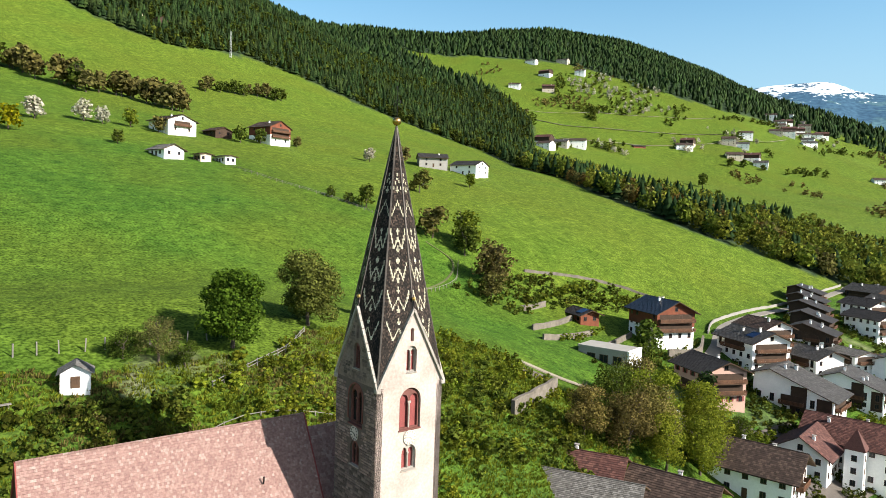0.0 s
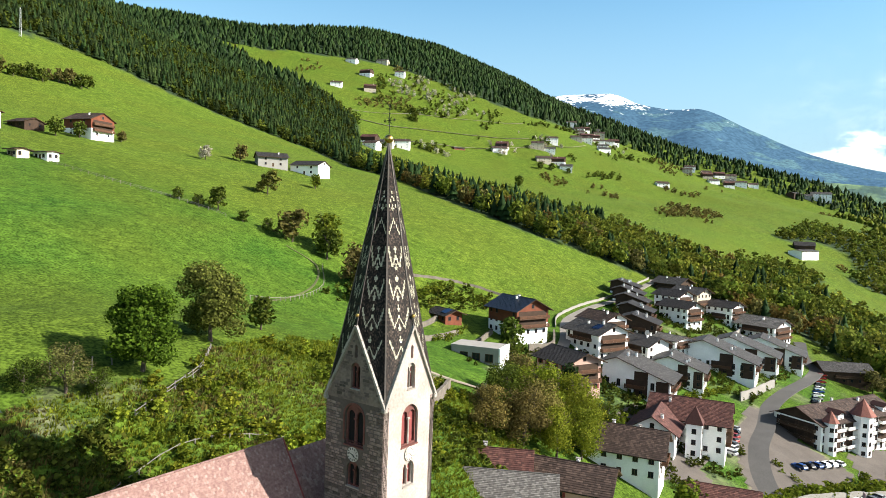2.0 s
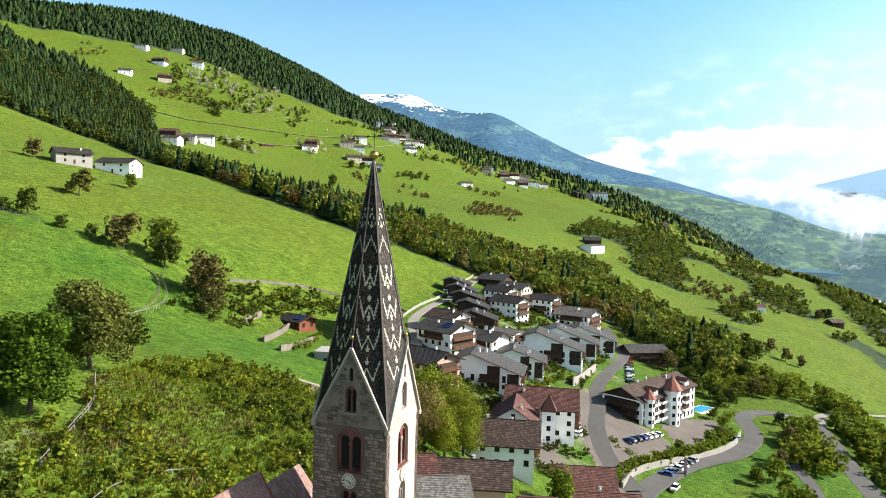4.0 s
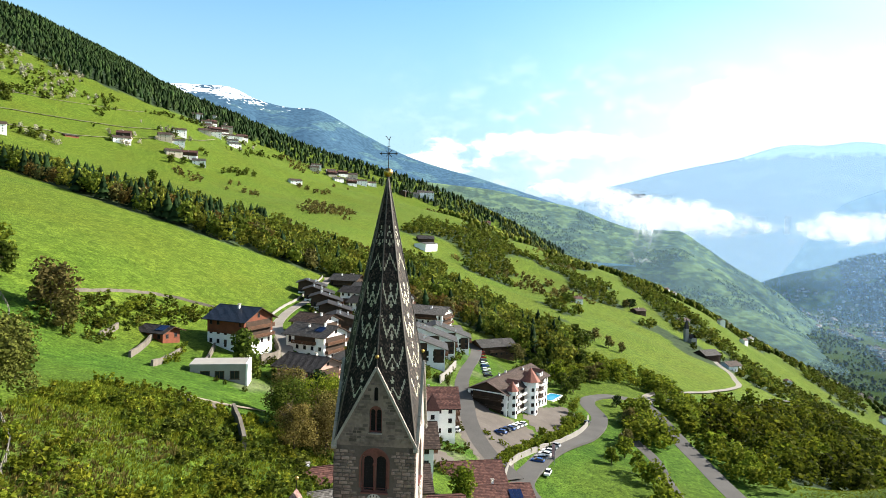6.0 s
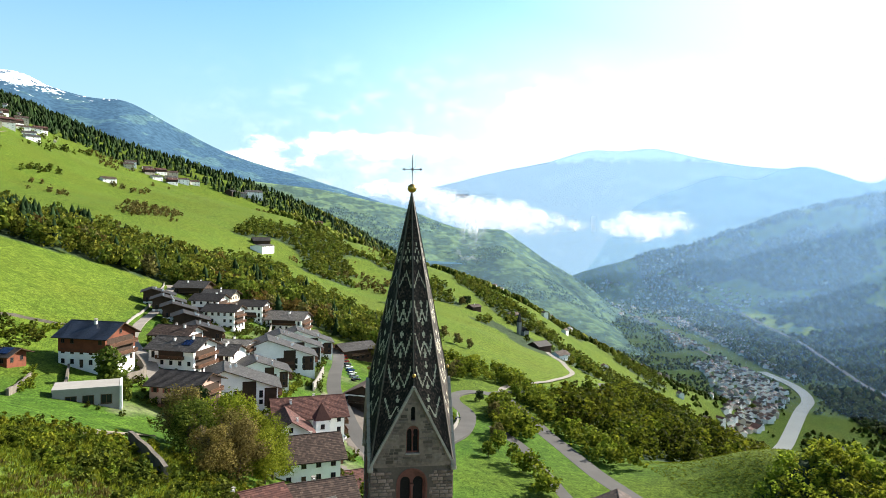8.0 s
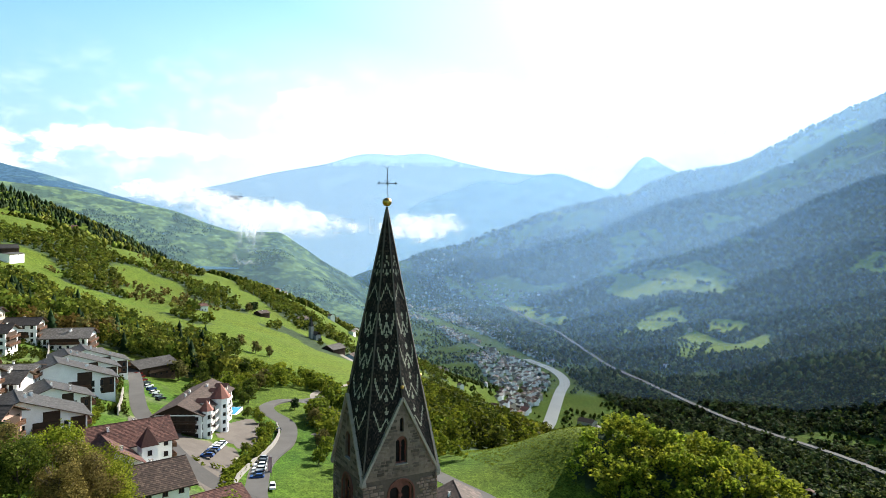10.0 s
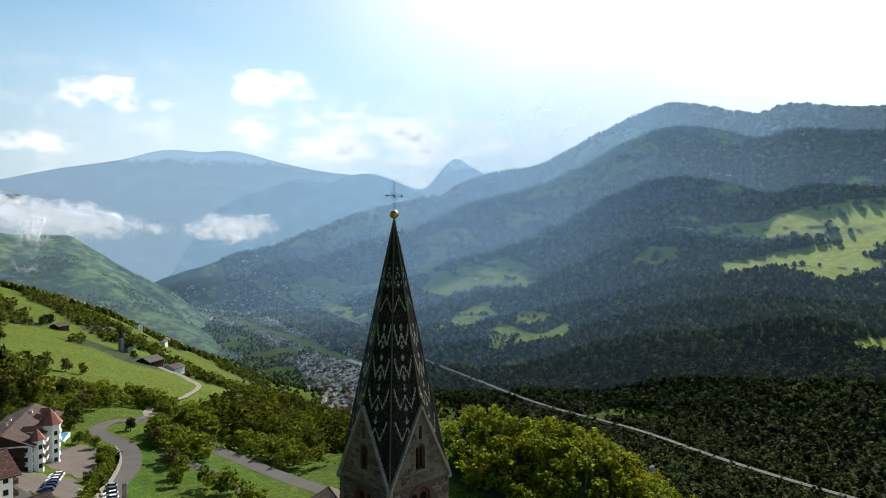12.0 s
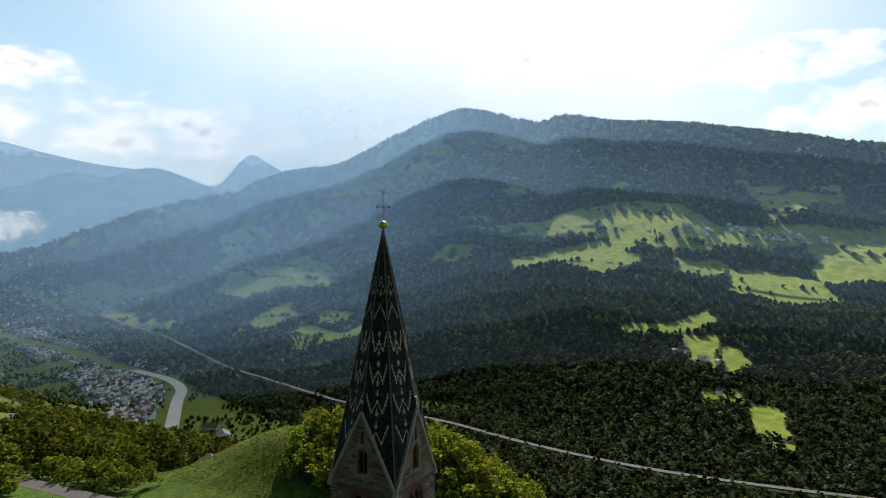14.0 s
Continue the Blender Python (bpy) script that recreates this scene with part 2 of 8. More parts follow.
def bump(tree, height, strength, distance):
    node = tree.nodes.new("ShaderNodeBump")
    node.inputs["Strength"].default_value, node.inputs["Distance"].default_value = strength, distance
    tree.links.new(height, node.inputs["Height"])
    tree.links.new(node.outputs[0], tree.nodes["Principled BSDF"].inputs["Normal"])


def material(name, rough_=0.8, metal=0.0):
    m = bpy.data.materials.new(name)
    m.use_nodes = True
    b = m.node_tree.nodes["Principled BSDF"]
    b.inputs["Roughness"].default_value, b.inputs["Metallic"].default_value = rough_, metal
    b.inputs["Specular IOR Level"].default_value = 0.3
    return m, m.node_tree, b


def surface(name, colour, vary=0.25, grain=0.3, stain=4.0, rough_=0.8, metal=0.0, relief=0.02, each=0.0, stretch=(1, 1, 1)):
    """A surface with grain, stains and a little relief; each: how far single pieces differ."""
    m, t, b = material(name, rough_, metal)
    fine, wide = texture(t, grain, 5, stretch=stretch), texture(t, stain, 3)
    colour = weathered(colour, 1.0 if min(colour) > 0.6 else ALBEDO_CUT)
    dark, light = (tuple(c * k for c in colour) for k in (1 - vary, 1 + vary))
    col = mix(t, 0.5, ramp(t, fine, [(0.3, dark), (0.7, light)]), ramp(t, wide, [(0.35, dark), (0.65, light)]))
    if each:
        info = t.nodes.new("ShaderNodeObjectInfo")
        col = mix(t, 1.0, col, ramp(t, info.outputs["Random"], [(0, (1 - each,) * 3), (1, (1.0,) * 3)]), "MULTIPLY")
    t.links.new(col, b.inputs["Base Color"])
    if relief:
        bump(t, fine, 0.5, relief)
    return m


def meadow_material():
    m, t, b = material("meadow", 1.0)
    b.inputs["Specular IOR Level"].default_value = 0.08
    at = t.nodes.new("ShaderNodeAttribute")
    at.attribute_name = "land"
    sep = t.nodes.new("ShaderNodeSeparateColor")
    t.links.new(at.outputs["Color"], sep.inputs[0])
    fine, mid, wide = texture(t, 0.5, 6), texture(t, 6, 5), texture(t, 60, 4)
    lush = ramp(t, mid, [(0.3, (0.048, 0.118, 0.016)), (0.7, (0.094, 0.188, 0.025))])
    mown = ramp(t, mid, [(0.3, (0.098, 0.158, 0.018)), (0.7, (0.165, 0.230, 0.032))])
    grass = mix(t, sep.outputs[1], lush, mown)
    grass = mix(t, ramp(t, wide, [(0.42, (0.0,) * 3), (0.62, (0.45,) * 3)]), grass, (0.135, 0.165, 0.022))
    grass = mix(t, 1.0, grass, ramp(t, fine, [(0.38, (0.36, 0.40, 0.30)), (0.60, (1.08, 1.06, 1.0))]), "MULTIPLY")
    hay = ramp(t, texture(t, 25, 4), [(0.35, (0.19, 0.28, 0.035)), (0.65, (0.35, 0.43, 0.08))])
    grass = mix(t, at.outputs["Alpha"], hay, grass)
    wood = ramp(t, mid, [(0.3, (0.022, 0.042, 0.024)), (0.7, (0.055, 0.080, 0.040))])
    col = mix(t, sep.outputs[0], grass, wood)
    rock = ramp(t, mid, [(0.35, (0.16, 0.14, 0.11)), (0.65, (0.30, 0.27, 0.22))])
    col = mix(t, sep.outputs[2], col, rock)
    tuft = texture(t, 2.2, 5)
    col = mix(t, 1.0, col, ramp(t, tuft, [(0.36, (0.56, 0.60, 0.54)), (0.64, (0.96, 0.95, 0.88))]), "MULTIPLY")
    t.links.new(col, b.inputs["Base Color"])
    # upright blades catch low light alike on every slope of the far fields
    geo, lean = t.nodes.new("ShaderNodeNewGeometry"), t.nodes.new("ShaderNodeMix")
    lean.data_type = "VECTOR"
    t.links.new(math_node(t, "MULTIPLY", math_node(t, "SUBTRACT", 1.0, at.outputs["Alpha"]), 0.95), lean.inputs[0])
    t.links.new(geo.outputs["Normal"], lean.inputs[4])
    lean.inputs[5].default_value = (0, 0, 1)
    bump(t, fine, 0.6, 0.12)
    t.links.new(lean.outputs[1], t.nodes["Bump"].inputs["Normal"])
    return m


MEADOW = meadow_material()

# ---- helpers for meshes ----
def mesh_of(name, verts, faces, mats, slots=None, smooth=False):
    me = bpy.data.meshes.new(name)
    me.from_pydata([tuple(v) for v in verts], [], [tuple(f) for f in faces])
    for m in (mats if isinstance(mats, (list, tuple)) else [mats]):
        me.materials.append(m)
    if slots is not None:
        me.polygons.foreach_set("material_index", slots)
    if smooth:
        me.polygons.foreach_set("use_smooth", [True] * len(me.polygons))
    me.update()
    return me


# ---- what grows where ----
CONIFER_BAND = [(75, 700), (126, 640), (157, 622), (243, 660), (307, 615), (341, 566), (376, 502), (407, 450), (359, 345), (445, 421), (590, 560),
                (730, 706), (801, 849), (798, 1070), (774, 1301), (500, 1500), (60, 1500), (-40, 900)]
TOP_FOREST = [(820, 1140), (856, 1108), (1095, 971), (1128, 800), (1217, 664), (1371, 604), (1533, 571), (1750, 470), (2100, 330), (4000, 600), (3500, 3500), (300, 3500), (500, 1500)]
TREE_BELT = [(355, 345), (362, 308), (317, 233), (298, 162), (318, 127), (349, 99), (478, 104), (430, 194), (400, 259), (440, 340), (470, 420), (445, 421)]
EAST_WOOD = [(349, 96), (340, 48), (352, 11), (330, -18), (285, -40), (300, -53), (421, -60), (470, -20), (520, 40), (500, 104)]
SOUTH_WOOD = [(222, -100), (300, -128), (400, -212), (480, -245), (560, -330), (420, -420), (250, -380), (170, -330), (178, -250), (230, -240), (235, -190), (190, -120)]
KNOLL_BUSHES = [(122, -122), (132, -150), (172, -186), (170, -220), (80, -225), (0, -215), (0, -180), (40, -152), (85, -127)]
BANK_SCRUB = [(-62, -18), (-30, -10), (-30, 15.5), (4, 12), (16, 3), (34, 0), (56, 5), (66, 20), (72, 34), (70, 49), (58, 60), (45, 58), (30, 56), (17.5, 50), (3.5, 40.5), (-4, 43), (-13, 41), (-62, 41)]
PARKING = [(118, -14), (138, -4), (160, 4), (196, 7), (200, -3), (186, -10), (180, -25), (160, -23), (140, -17)]
PLATEAU_FIELDS = [
    [(1246, -2728), (920, -2990), (636, -3103), (477, -3115), (332, -3008), (351, -2816), (641, -2615), (707, -2779), (986, -2790)],
    [(979, -2493), (835, -2644), (725, -2715), (555, -2532), (641, -2374), (914, -2399)], [(401, -2657), (257, -2733), (201, -2663), (348, -2514)],
    [(187, -2618), (99, -2721), (-66, -2649), (-144, -2456), (170, -2412)], [(-68, -2988), (-319, -3109), (-286, -2726), (-101, -2666)],
    [(193, -3548), (-166, -3644), (-161, -3492), (70, -3207)], [(334, -3019), (-331, -3253), (-320, -3121), (10, -2960), (332, -2833)],
]
CLEARINGS = [
    [(388, -1792), (292, -1937), (207, -2042), (175, -1936), (247, -1845), (367, -1745)], [(264, -1811), (144, -1870), (69, -1657), (123, -1589), (220, -1622)],
    [(157, -1476), (94, -1521), (66, -1451), (137, -1408)], [(74, -1409), (35, -1450), (-45, -1313), (-36, -1248), (16, -1254)],
    [(2796, -2607), (2657, -2720), (2359, -2646), (2494, -2550), (2357, -2370), (2386, -2254), (2518, -2273), (2527, -2427)],
]
TERRACES = [
    [(2300, -2258), (2049, -2461), (1807, -2361), (1758, -2257), (1960, -2202), (2035, -2109), (2218, -2153)], [(1744, -1687), (1852, -1948), (1804, -2058), (1670, -1943), (1701, -1817)],
    [(1525, -1766), (1566, -1892), (1354, -1797), (1326, -1925), (1231, -1770), (1305, -1672), (1374, -1617)], [(3217, -1977), (3144, -2145), (2841, -2129), (2804, -1894)],
    [(2931, -2102), (2616, -2190), (2600, -2111), (2800, -2066)], [(2320, -3036), (2319, -3225), (1804, -3261), (1856, -3193), (2009, -3142)], [(3316, -2476), (3096, -2762), (3056, -2685), (3151, -2531)],
]


def grown(poly, share):
    """An outline spread from its middle."""
    cx, cy = (sum(p[k] for p in poly) / len(poly) for k in (0, 1))
    return [(cx + (px - cx) * share, cy + (py - cy) * share) for px, py in poly]


def far_field(x, y):
    """Whether the land is a mown field on the far valley side."""
    fx, fy = x + rough(x, y, 120, 15) * 22 + rough(x, y, 40, 19) * 10, y + rough(x, y, 120, 16) * 18
    # small meadows scattered through the woods
    field = (np.hypot(x, y) > 2300) & (rough(x * 0.6, y, 150, 77) + 0.4 * rough(x, y, 60, 78) > np.where(x > 1200, 0.62, 0.85)) & (y < -1500)
    for poly in PLATEAU_FIELDS + TERRACES:
        field |= inside(fx, fy, grown(poly, 1.2))
    for poly in CLEARINGS:
        field |= inside(fx, fy, poly)
    return field & ~(np.abs(rough(x * 0.3, y, 90, 20)) < 0.035)


def woodland(x, y):
    """How far the land is wooded, 0 to 1."""
    x, y = np.asarray(x, float), np.asarray(y, float)
    jx, jy = x + rough(x, y, 40, 7) * 9, y + rough(x, y, 40, 8) * 9
    w = np.zeros(x.shape)
    for poly in (CONIFER_BAND, TOP_FOREST, TREE_BELT, EAST_WOOD, SOUTH_WOOD, KNOLL_BUSHES):
        w = np.where(inside(jx if poly is not KNOLL_BUSHES else x, jy if poly is not KNOLL_BUSHES else y, poly), 1.0, w)
    slope = (x > 520) & (y < 120) & (y > -700)
    w = np.where(slope & (rough(x, y * 2.2, 150, 11) + 0.5 * rough(x, y, 50, 12) > np.where(y < -230, -0.05, 0.30)), 1.0, w)
    w = np.where((x < 520) & (y < -260) & (y > -760), 1.0, w)
    v = -(y + 1090 + 0.3 * np.maximum(x, -300)) * 0.957
    far = (v > -330) & (off_line(x, y, RIVER) > 34) & ((v > 25) | ((rough(x, y, 130, 18) > -0.8))) & ((rough(x, y, 210, 13) + 0.6 * rough(x, y, 80, 14) < 0.72) | (x < 430) | (v > 100))
    w = np.where(far & ~far_field(x, y), 1.0, w)
    return w


# ---- the ground: one sheet ----
def build_ground():
    bearings = np.radians(np.concatenate((np.arange(-102, -20, 0.27), np.arange(-20, 94, 0.45), np.arange(94, 258, 2.0))))
    rings = np.concatenate((np.exp(np.linspace(math.log(4.0), math.log(1200.0), 250))[:-1], np.exp(np.linspace(math.log(1200.0), math.log(4850.0), 170))))
    A, R = np.meshgrid(bearings, rings)
    X, Y = R * np.cos(A), R * np.sin(A)
    Z = ground(X, Y)
    n, k = A.shape
    verts = np.stack((X, Y, Z), -1).reshape(-1, 3)
    i, j = np.meshgrid(np.arange(n - 1), np.arange(k), indexing="ij")
    j2 = (j + 1) % k
    faces = np.stack((i * k + j, (i + 1) * k + j, (i + 1) * k + j2, i * k + j2), -1).reshape(-1, 4)
    hub = len(verts)
    verts = np.vstack((verts, [[0, 0, float(ground(0, 0))]]))
    me = bpy.data.meshes.new("ground")
    me.from_pydata(verts.tolist(), [], faces.tolist() + [(hub, q, (q + 1) % k) for q in range(k)])
    me.materials.append(MEADOW)
    me.polygons.foreach_set("use_smooth", [True] * len(me.polygons))
    land = me.attributes.new("land", "FLOAT_COLOR", "POINT")
    x, y = verts[:, 0], verts[:, 1]
    W = woodland(x, y)
    mown = ease((x - 95 + (y - 120) * 0.25) / 40) * ease((y - 75) / 20) * 0.9
    mown = np.maximum(mown, ease((x - 300) / 80) * (0.55 + 0.35 * rough(x, y * 2, 90, 21)))
    mown = np.maximum(mown, ease((y - 225 + rough(x, y, 40, 22) * 8) / 12) * 0.55)
    mown = np.where((x > 300) & (y < 150), np.maximum(mown, ease((x - 300) / 60) * (0.9 + 0.25 * rough(x, y * 2, 70, 29))), mown)
    mown = np.where(y < -800, 0.45 + 0.3 * rough(x, y, 140, 23), mown)
    mown = mown + rough(x, y * 1.6, 34, 27) * 0.16 + rough(x * 0.4, y, 12, 28) * 0.12
    mown = np.maximum(mown, np.exp(-((x - 140) / 45) ** 2 - ((y + 150) / 45) ** 2))
    stony = np.zeros(len(verts))
    bank = inside(x, y, BANK_SCRUB)
    W = np.where(bank, 0.10 + 0.16 * rough(x, y, 6, 24), W)
    mown = np.where(bank, 0.35 + 0.25 * rough(x, y, 9, 25), mown)
    yard = (x > 100) & (x < 330) & (y > -14) & (y < 60 + (x - 140) * 0.12)
    stony = np.where(yard, np.clip(0.02 + rough(x, y, 9, 26) * 0.45, 0, 0.4), stony)
    stony = np.where(inside(x, y, [(-15, 35), (-6, 36), (1, 41), (-2, 44), (-12, 43)]), np.clip(0.3 + 0.5 * rough(x, y, 2.5, 48), 0, 0.6), stony)
    stony = np.where(inside(x, y, PARKING), 1.0, stony)
    land.data.foreach_set("color", np.stack((W, np.clip(mown, 0, 1), stony, np.where(far_field(x, y), 0.0, 1.0)), -1).ravel())
    me.update()
    return tagged(new("ground", me), "steep green alpine meadows falling to a wooded valley", "ground", kind="structure")


GROUND = build_ground()

# ---- things and their parts ----
def thing(name, label, category, m=None, group=""):
    ob = new(name)
    if m is not None:
        ob.matrix_basis = m
    return tagged(ob, label, category, group)


def part(name, data, mat, parent, label=""):
    """One mesh under a thing or a part; data is a bmesh, or a mesh that has its materials already."""
    if isinstance(data, bmesh.types.BMesh):
        me = bpy.data.meshes.new(name)
        data.to_mesh(me)
        data.free()
        me.materials.append(mat)
    else:
        me = data
    ob = new(name, me)
    ob.parent = parent
    return tagged(ob, label)


def add_box(bm, lo, hi, m=None, bevel=0.0):
    vs = [bm.verts.new((x, y, z)) for x in (lo[0], hi[0]) for y in (lo[1], hi[1]) for z in (lo[2], hi[2])]
    for f in ((0, 1, 3, 2), (4, 6, 7, 5), (0, 4, 5, 1), (2, 3, 7, 6), (0, 2, 6, 4), (1, 5, 7, 3)):
        bm.faces.new([vs[i] for i in f])
    if bevel:
        es = list({e for v in vs for e in v.link_edges})
        vs = list({v for f in bmesh.ops.bevel(bm, geom=es, offset=bevel, segments=1, affect="EDGES")["faces"] for v in f.verts} | {v for v in vs if v.is_valid})
    if m is not None:
        bmesh.ops.transform(bm, matrix=m, verts=vs)
    return bm


def box_bm(lo, hi, m=None, bevel=0.0):
    return add_box(bmesh.new(), lo, hi, m, bevel)


def bar(bm, a, b, width, height=None, sides=4):
    """A straight bar between two points."""
    a, b = Vector(a), Vector(b)
    w, h = width / 2, (height or width) / 2
    d = (b - a).normalized()
    side = d.cross(Vector((0, 0, 1)))
    side = side.normalized() if side.length > 0.01 else Vector((1, 0, 0))
    up = side.cross(d)
    rings = []
    for p in (a, b):
        ring = []
        for k in range(sides):
            q = (k + 0.5) * math.tau / sides
            s = 1 / math.cos(math.pi / sides)
            ring.append(bm.verts.new(p + side * (math.cos(q) * w * s) + up * (math.sin(q) * h * s)))
        rings.append(ring)
    for k in range(sides):
        bm.faces.new((rings[0][k], rings[0][(k + 1) % sides], rings[1][(k + 1) % sides], rings[1][k]))
    bm.faces.new(rings[0][::-1])
    bm.faces.new(rings[1])
    return bm


def ball_bm(place, r, squash=1.0, u=16, v=10):
    bm = bmesh.new()
    bmesh.ops.create_uvsphere(bm, u_segments=u, v_segments=v, radius=r)
    for w in bm.verts:
        w.co = Vector((w.co.x, w.co.y, w.co.z * squash)) + Vector(place)
    for f in bm.faces:
        f.smooth = True
    return bm


def prism_bm(profile, y0, y1):
    """A solid with this outline in x and z, between two values of y."""
    bm = bmesh.new()
    a, b = [bm.verts.new((x, y0, z)) for x, z in profile], [bm.verts.new((x, y1, z)) for x, z in profile]
    n = len(profile)
    bm.faces.new(a)
    bm.faces.new(b[::-1])
    for i in range(n):
        bm.faces.new((a[(i + 1) % n], a[i], b[i], b[(i + 1) % n]))
    bmesh.ops.recalc_face_normals(bm, faces=bm.faces)
    return bm


def panel_bm(outline, holes, y0, y1):
    """A plate between y0 (outside) and y1, with holes through it."""
    loops = [outline] + list(holes)
    flat = [p for l in loops for p in l]
    tris = tessellate_polygon([[Vector((x, z, 0)) for x, z in l] for l in loops])
    bm = bmesh.new()
    a, b = [bm.verts.new((x, y0, z)) for x, z in flat], [bm.verts.new((x, y1, z)) for x, z in flat]
    for t in tris:
        for side in (a, b):
            try:
                bm.faces.new([side[i] for i in t])
            except ValueError:
                pass
    k = 0
    for l in loops:
        n = len(l)
        for i in range(n):
            bm.faces.new((a[k + i], a[k + (i + 1) % n], b[k + (i + 1) % n], b[k + i]))
        k += n
    bmesh.ops.recalc_face_normals(bm, faces=bm.faces)
    return bm


def arch(cx, z0, w, h, n=10, rise=1.0):
    """The outline of an arched opening."""
    r = w / 2
    top = [(cx + r * math.cos(a), z0 + h - r * rise + r * rise * math.sin(a)) for a in [math.pi * i / n for i in range(n + 1)]]
    return [(cx - r, z0), (cx + r, z0)] + top


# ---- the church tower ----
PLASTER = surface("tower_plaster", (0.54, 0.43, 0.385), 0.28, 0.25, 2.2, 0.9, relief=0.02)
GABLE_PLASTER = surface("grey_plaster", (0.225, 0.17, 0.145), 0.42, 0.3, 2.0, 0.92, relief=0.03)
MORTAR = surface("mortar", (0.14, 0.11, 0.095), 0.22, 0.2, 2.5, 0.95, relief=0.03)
STONE = surface("rubble_stone", (0.33, 0.235, 0.20), 0.45, 0.35, 2.0, 0.9, relief=0.03, each=0.6)
COPING = surface("coping_stone", (0.40, 0.36, 0.32), 0.25, 0.3, 1.5, 0.9)
RED_WOOD = surface("red_shutter_paint", (0.26, 0.055, 0.05), 0.25, 0.1, 1.0, 0.7, stretch=(1, 1, 6))
RED_STONE = surface("red_sandstone", (0.19, 0.075, 0.062), 0.25, 0.2, 1.0, 0.85)
# near-black colour that stands in for the dark within unlit openings
DARK_GAP = surface("dark_inside", (0.015, 0.012, 0.012), 0.2, 0.3, 1.0, 0.9)
GOLD = surface("gilded_copper", (0.75, 0.46, 0.14), 0.15, 0.1, 0.4, 0.32, 1.0)
IRON = surface("dark_iron", (0.03, 0.03, 0.032), 0.3, 0.1, 0.5, 0.5, 0.8)
LEAD = surface("lead_flashing", (0.10, 0.095, 0.09), 0.3, 0.2, 1.0, 0.5, 0.5)


def island_surface(name, stops, rough_=0.5, grain=0.15, spec=0.4):
    """A surface of many joined pieces, each with its own tone."""
    m, t, b = material(name, rough_)
    geo = t.nodes.new("ShaderNodeNewGeometry")
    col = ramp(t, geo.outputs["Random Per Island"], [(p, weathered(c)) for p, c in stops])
    n = texture(t, grain, 4)
    col = mix(t, 1.0, col, ramp(t, n, [(0.3, (0.72,) * 3), (0.7, (1.1,) * 3)]), "MULTIPLY")
    t.links.new(col, b.inputs["Base Color"])
    b.inputs["Specular IOR Level"].default_value = spec
    return m


TILE_DARK = island_surface("glazed_dark_tile", [(0, (0.012, 0.010, 0.009)), (0.6, (0.034, 0.026, 0.021)), (0.85, (0.075, 0.052, 0.040)), (1, (0.13, 0.09, 0.07))], 0.6, 0.15, 0.12)
TILE_PALE = island_surface("glazed_pale_tile", [(0, (0.46, 0.43, 0.30)), (1, (0.70, 0.66, 0.50))], 0.5, 0.15, 0.2)
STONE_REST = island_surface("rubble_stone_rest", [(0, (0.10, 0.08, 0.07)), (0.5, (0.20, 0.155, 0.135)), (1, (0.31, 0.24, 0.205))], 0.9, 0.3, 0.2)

EAVE, PEAK, TIP, HALF = 27.0, 33.6, 49.95, 3.5


def zigzag_is_pale(s, z, width):
    """The pattern of pale tiles: a zigzag with a lozenge over and under its middle, s metres from the middle of a facet."""
    half = min(0.40 * width, 1.05)
    u = abs(s) / max(half, 0.05)
    for row, low in enumerate((28.5, 31.1, 33.75, 36.4, 39.0, 41.9, 44.2)):
        d = z - low
        if not -0.7 < d < 2.1:
            continue
        if row >= 5:                                   # single peaks near the tip
            if u < 1.0 and abs(d - 1.35 * (1 - u)) < 0.15:
                return True
            if row == 6 and abs(s) / 0.13 + abs(d) / 0.4 < 1:
                return True
            continue
        if row and u <= 1.05:
            line, slope = (1.45 * (2 * u - 1), 2.9 / half) if u > 0.5 else (0.95 * (1 - 2 * u), 1.9 / half)
            if abs(d - line) < 0.066 * math.hypot(1, slope):
                return True
        for cz in (1.55, -0.1):
            if abs(s) / 0.14 + abs(d - cz) / 0.40 < 1:
                return True
    return False


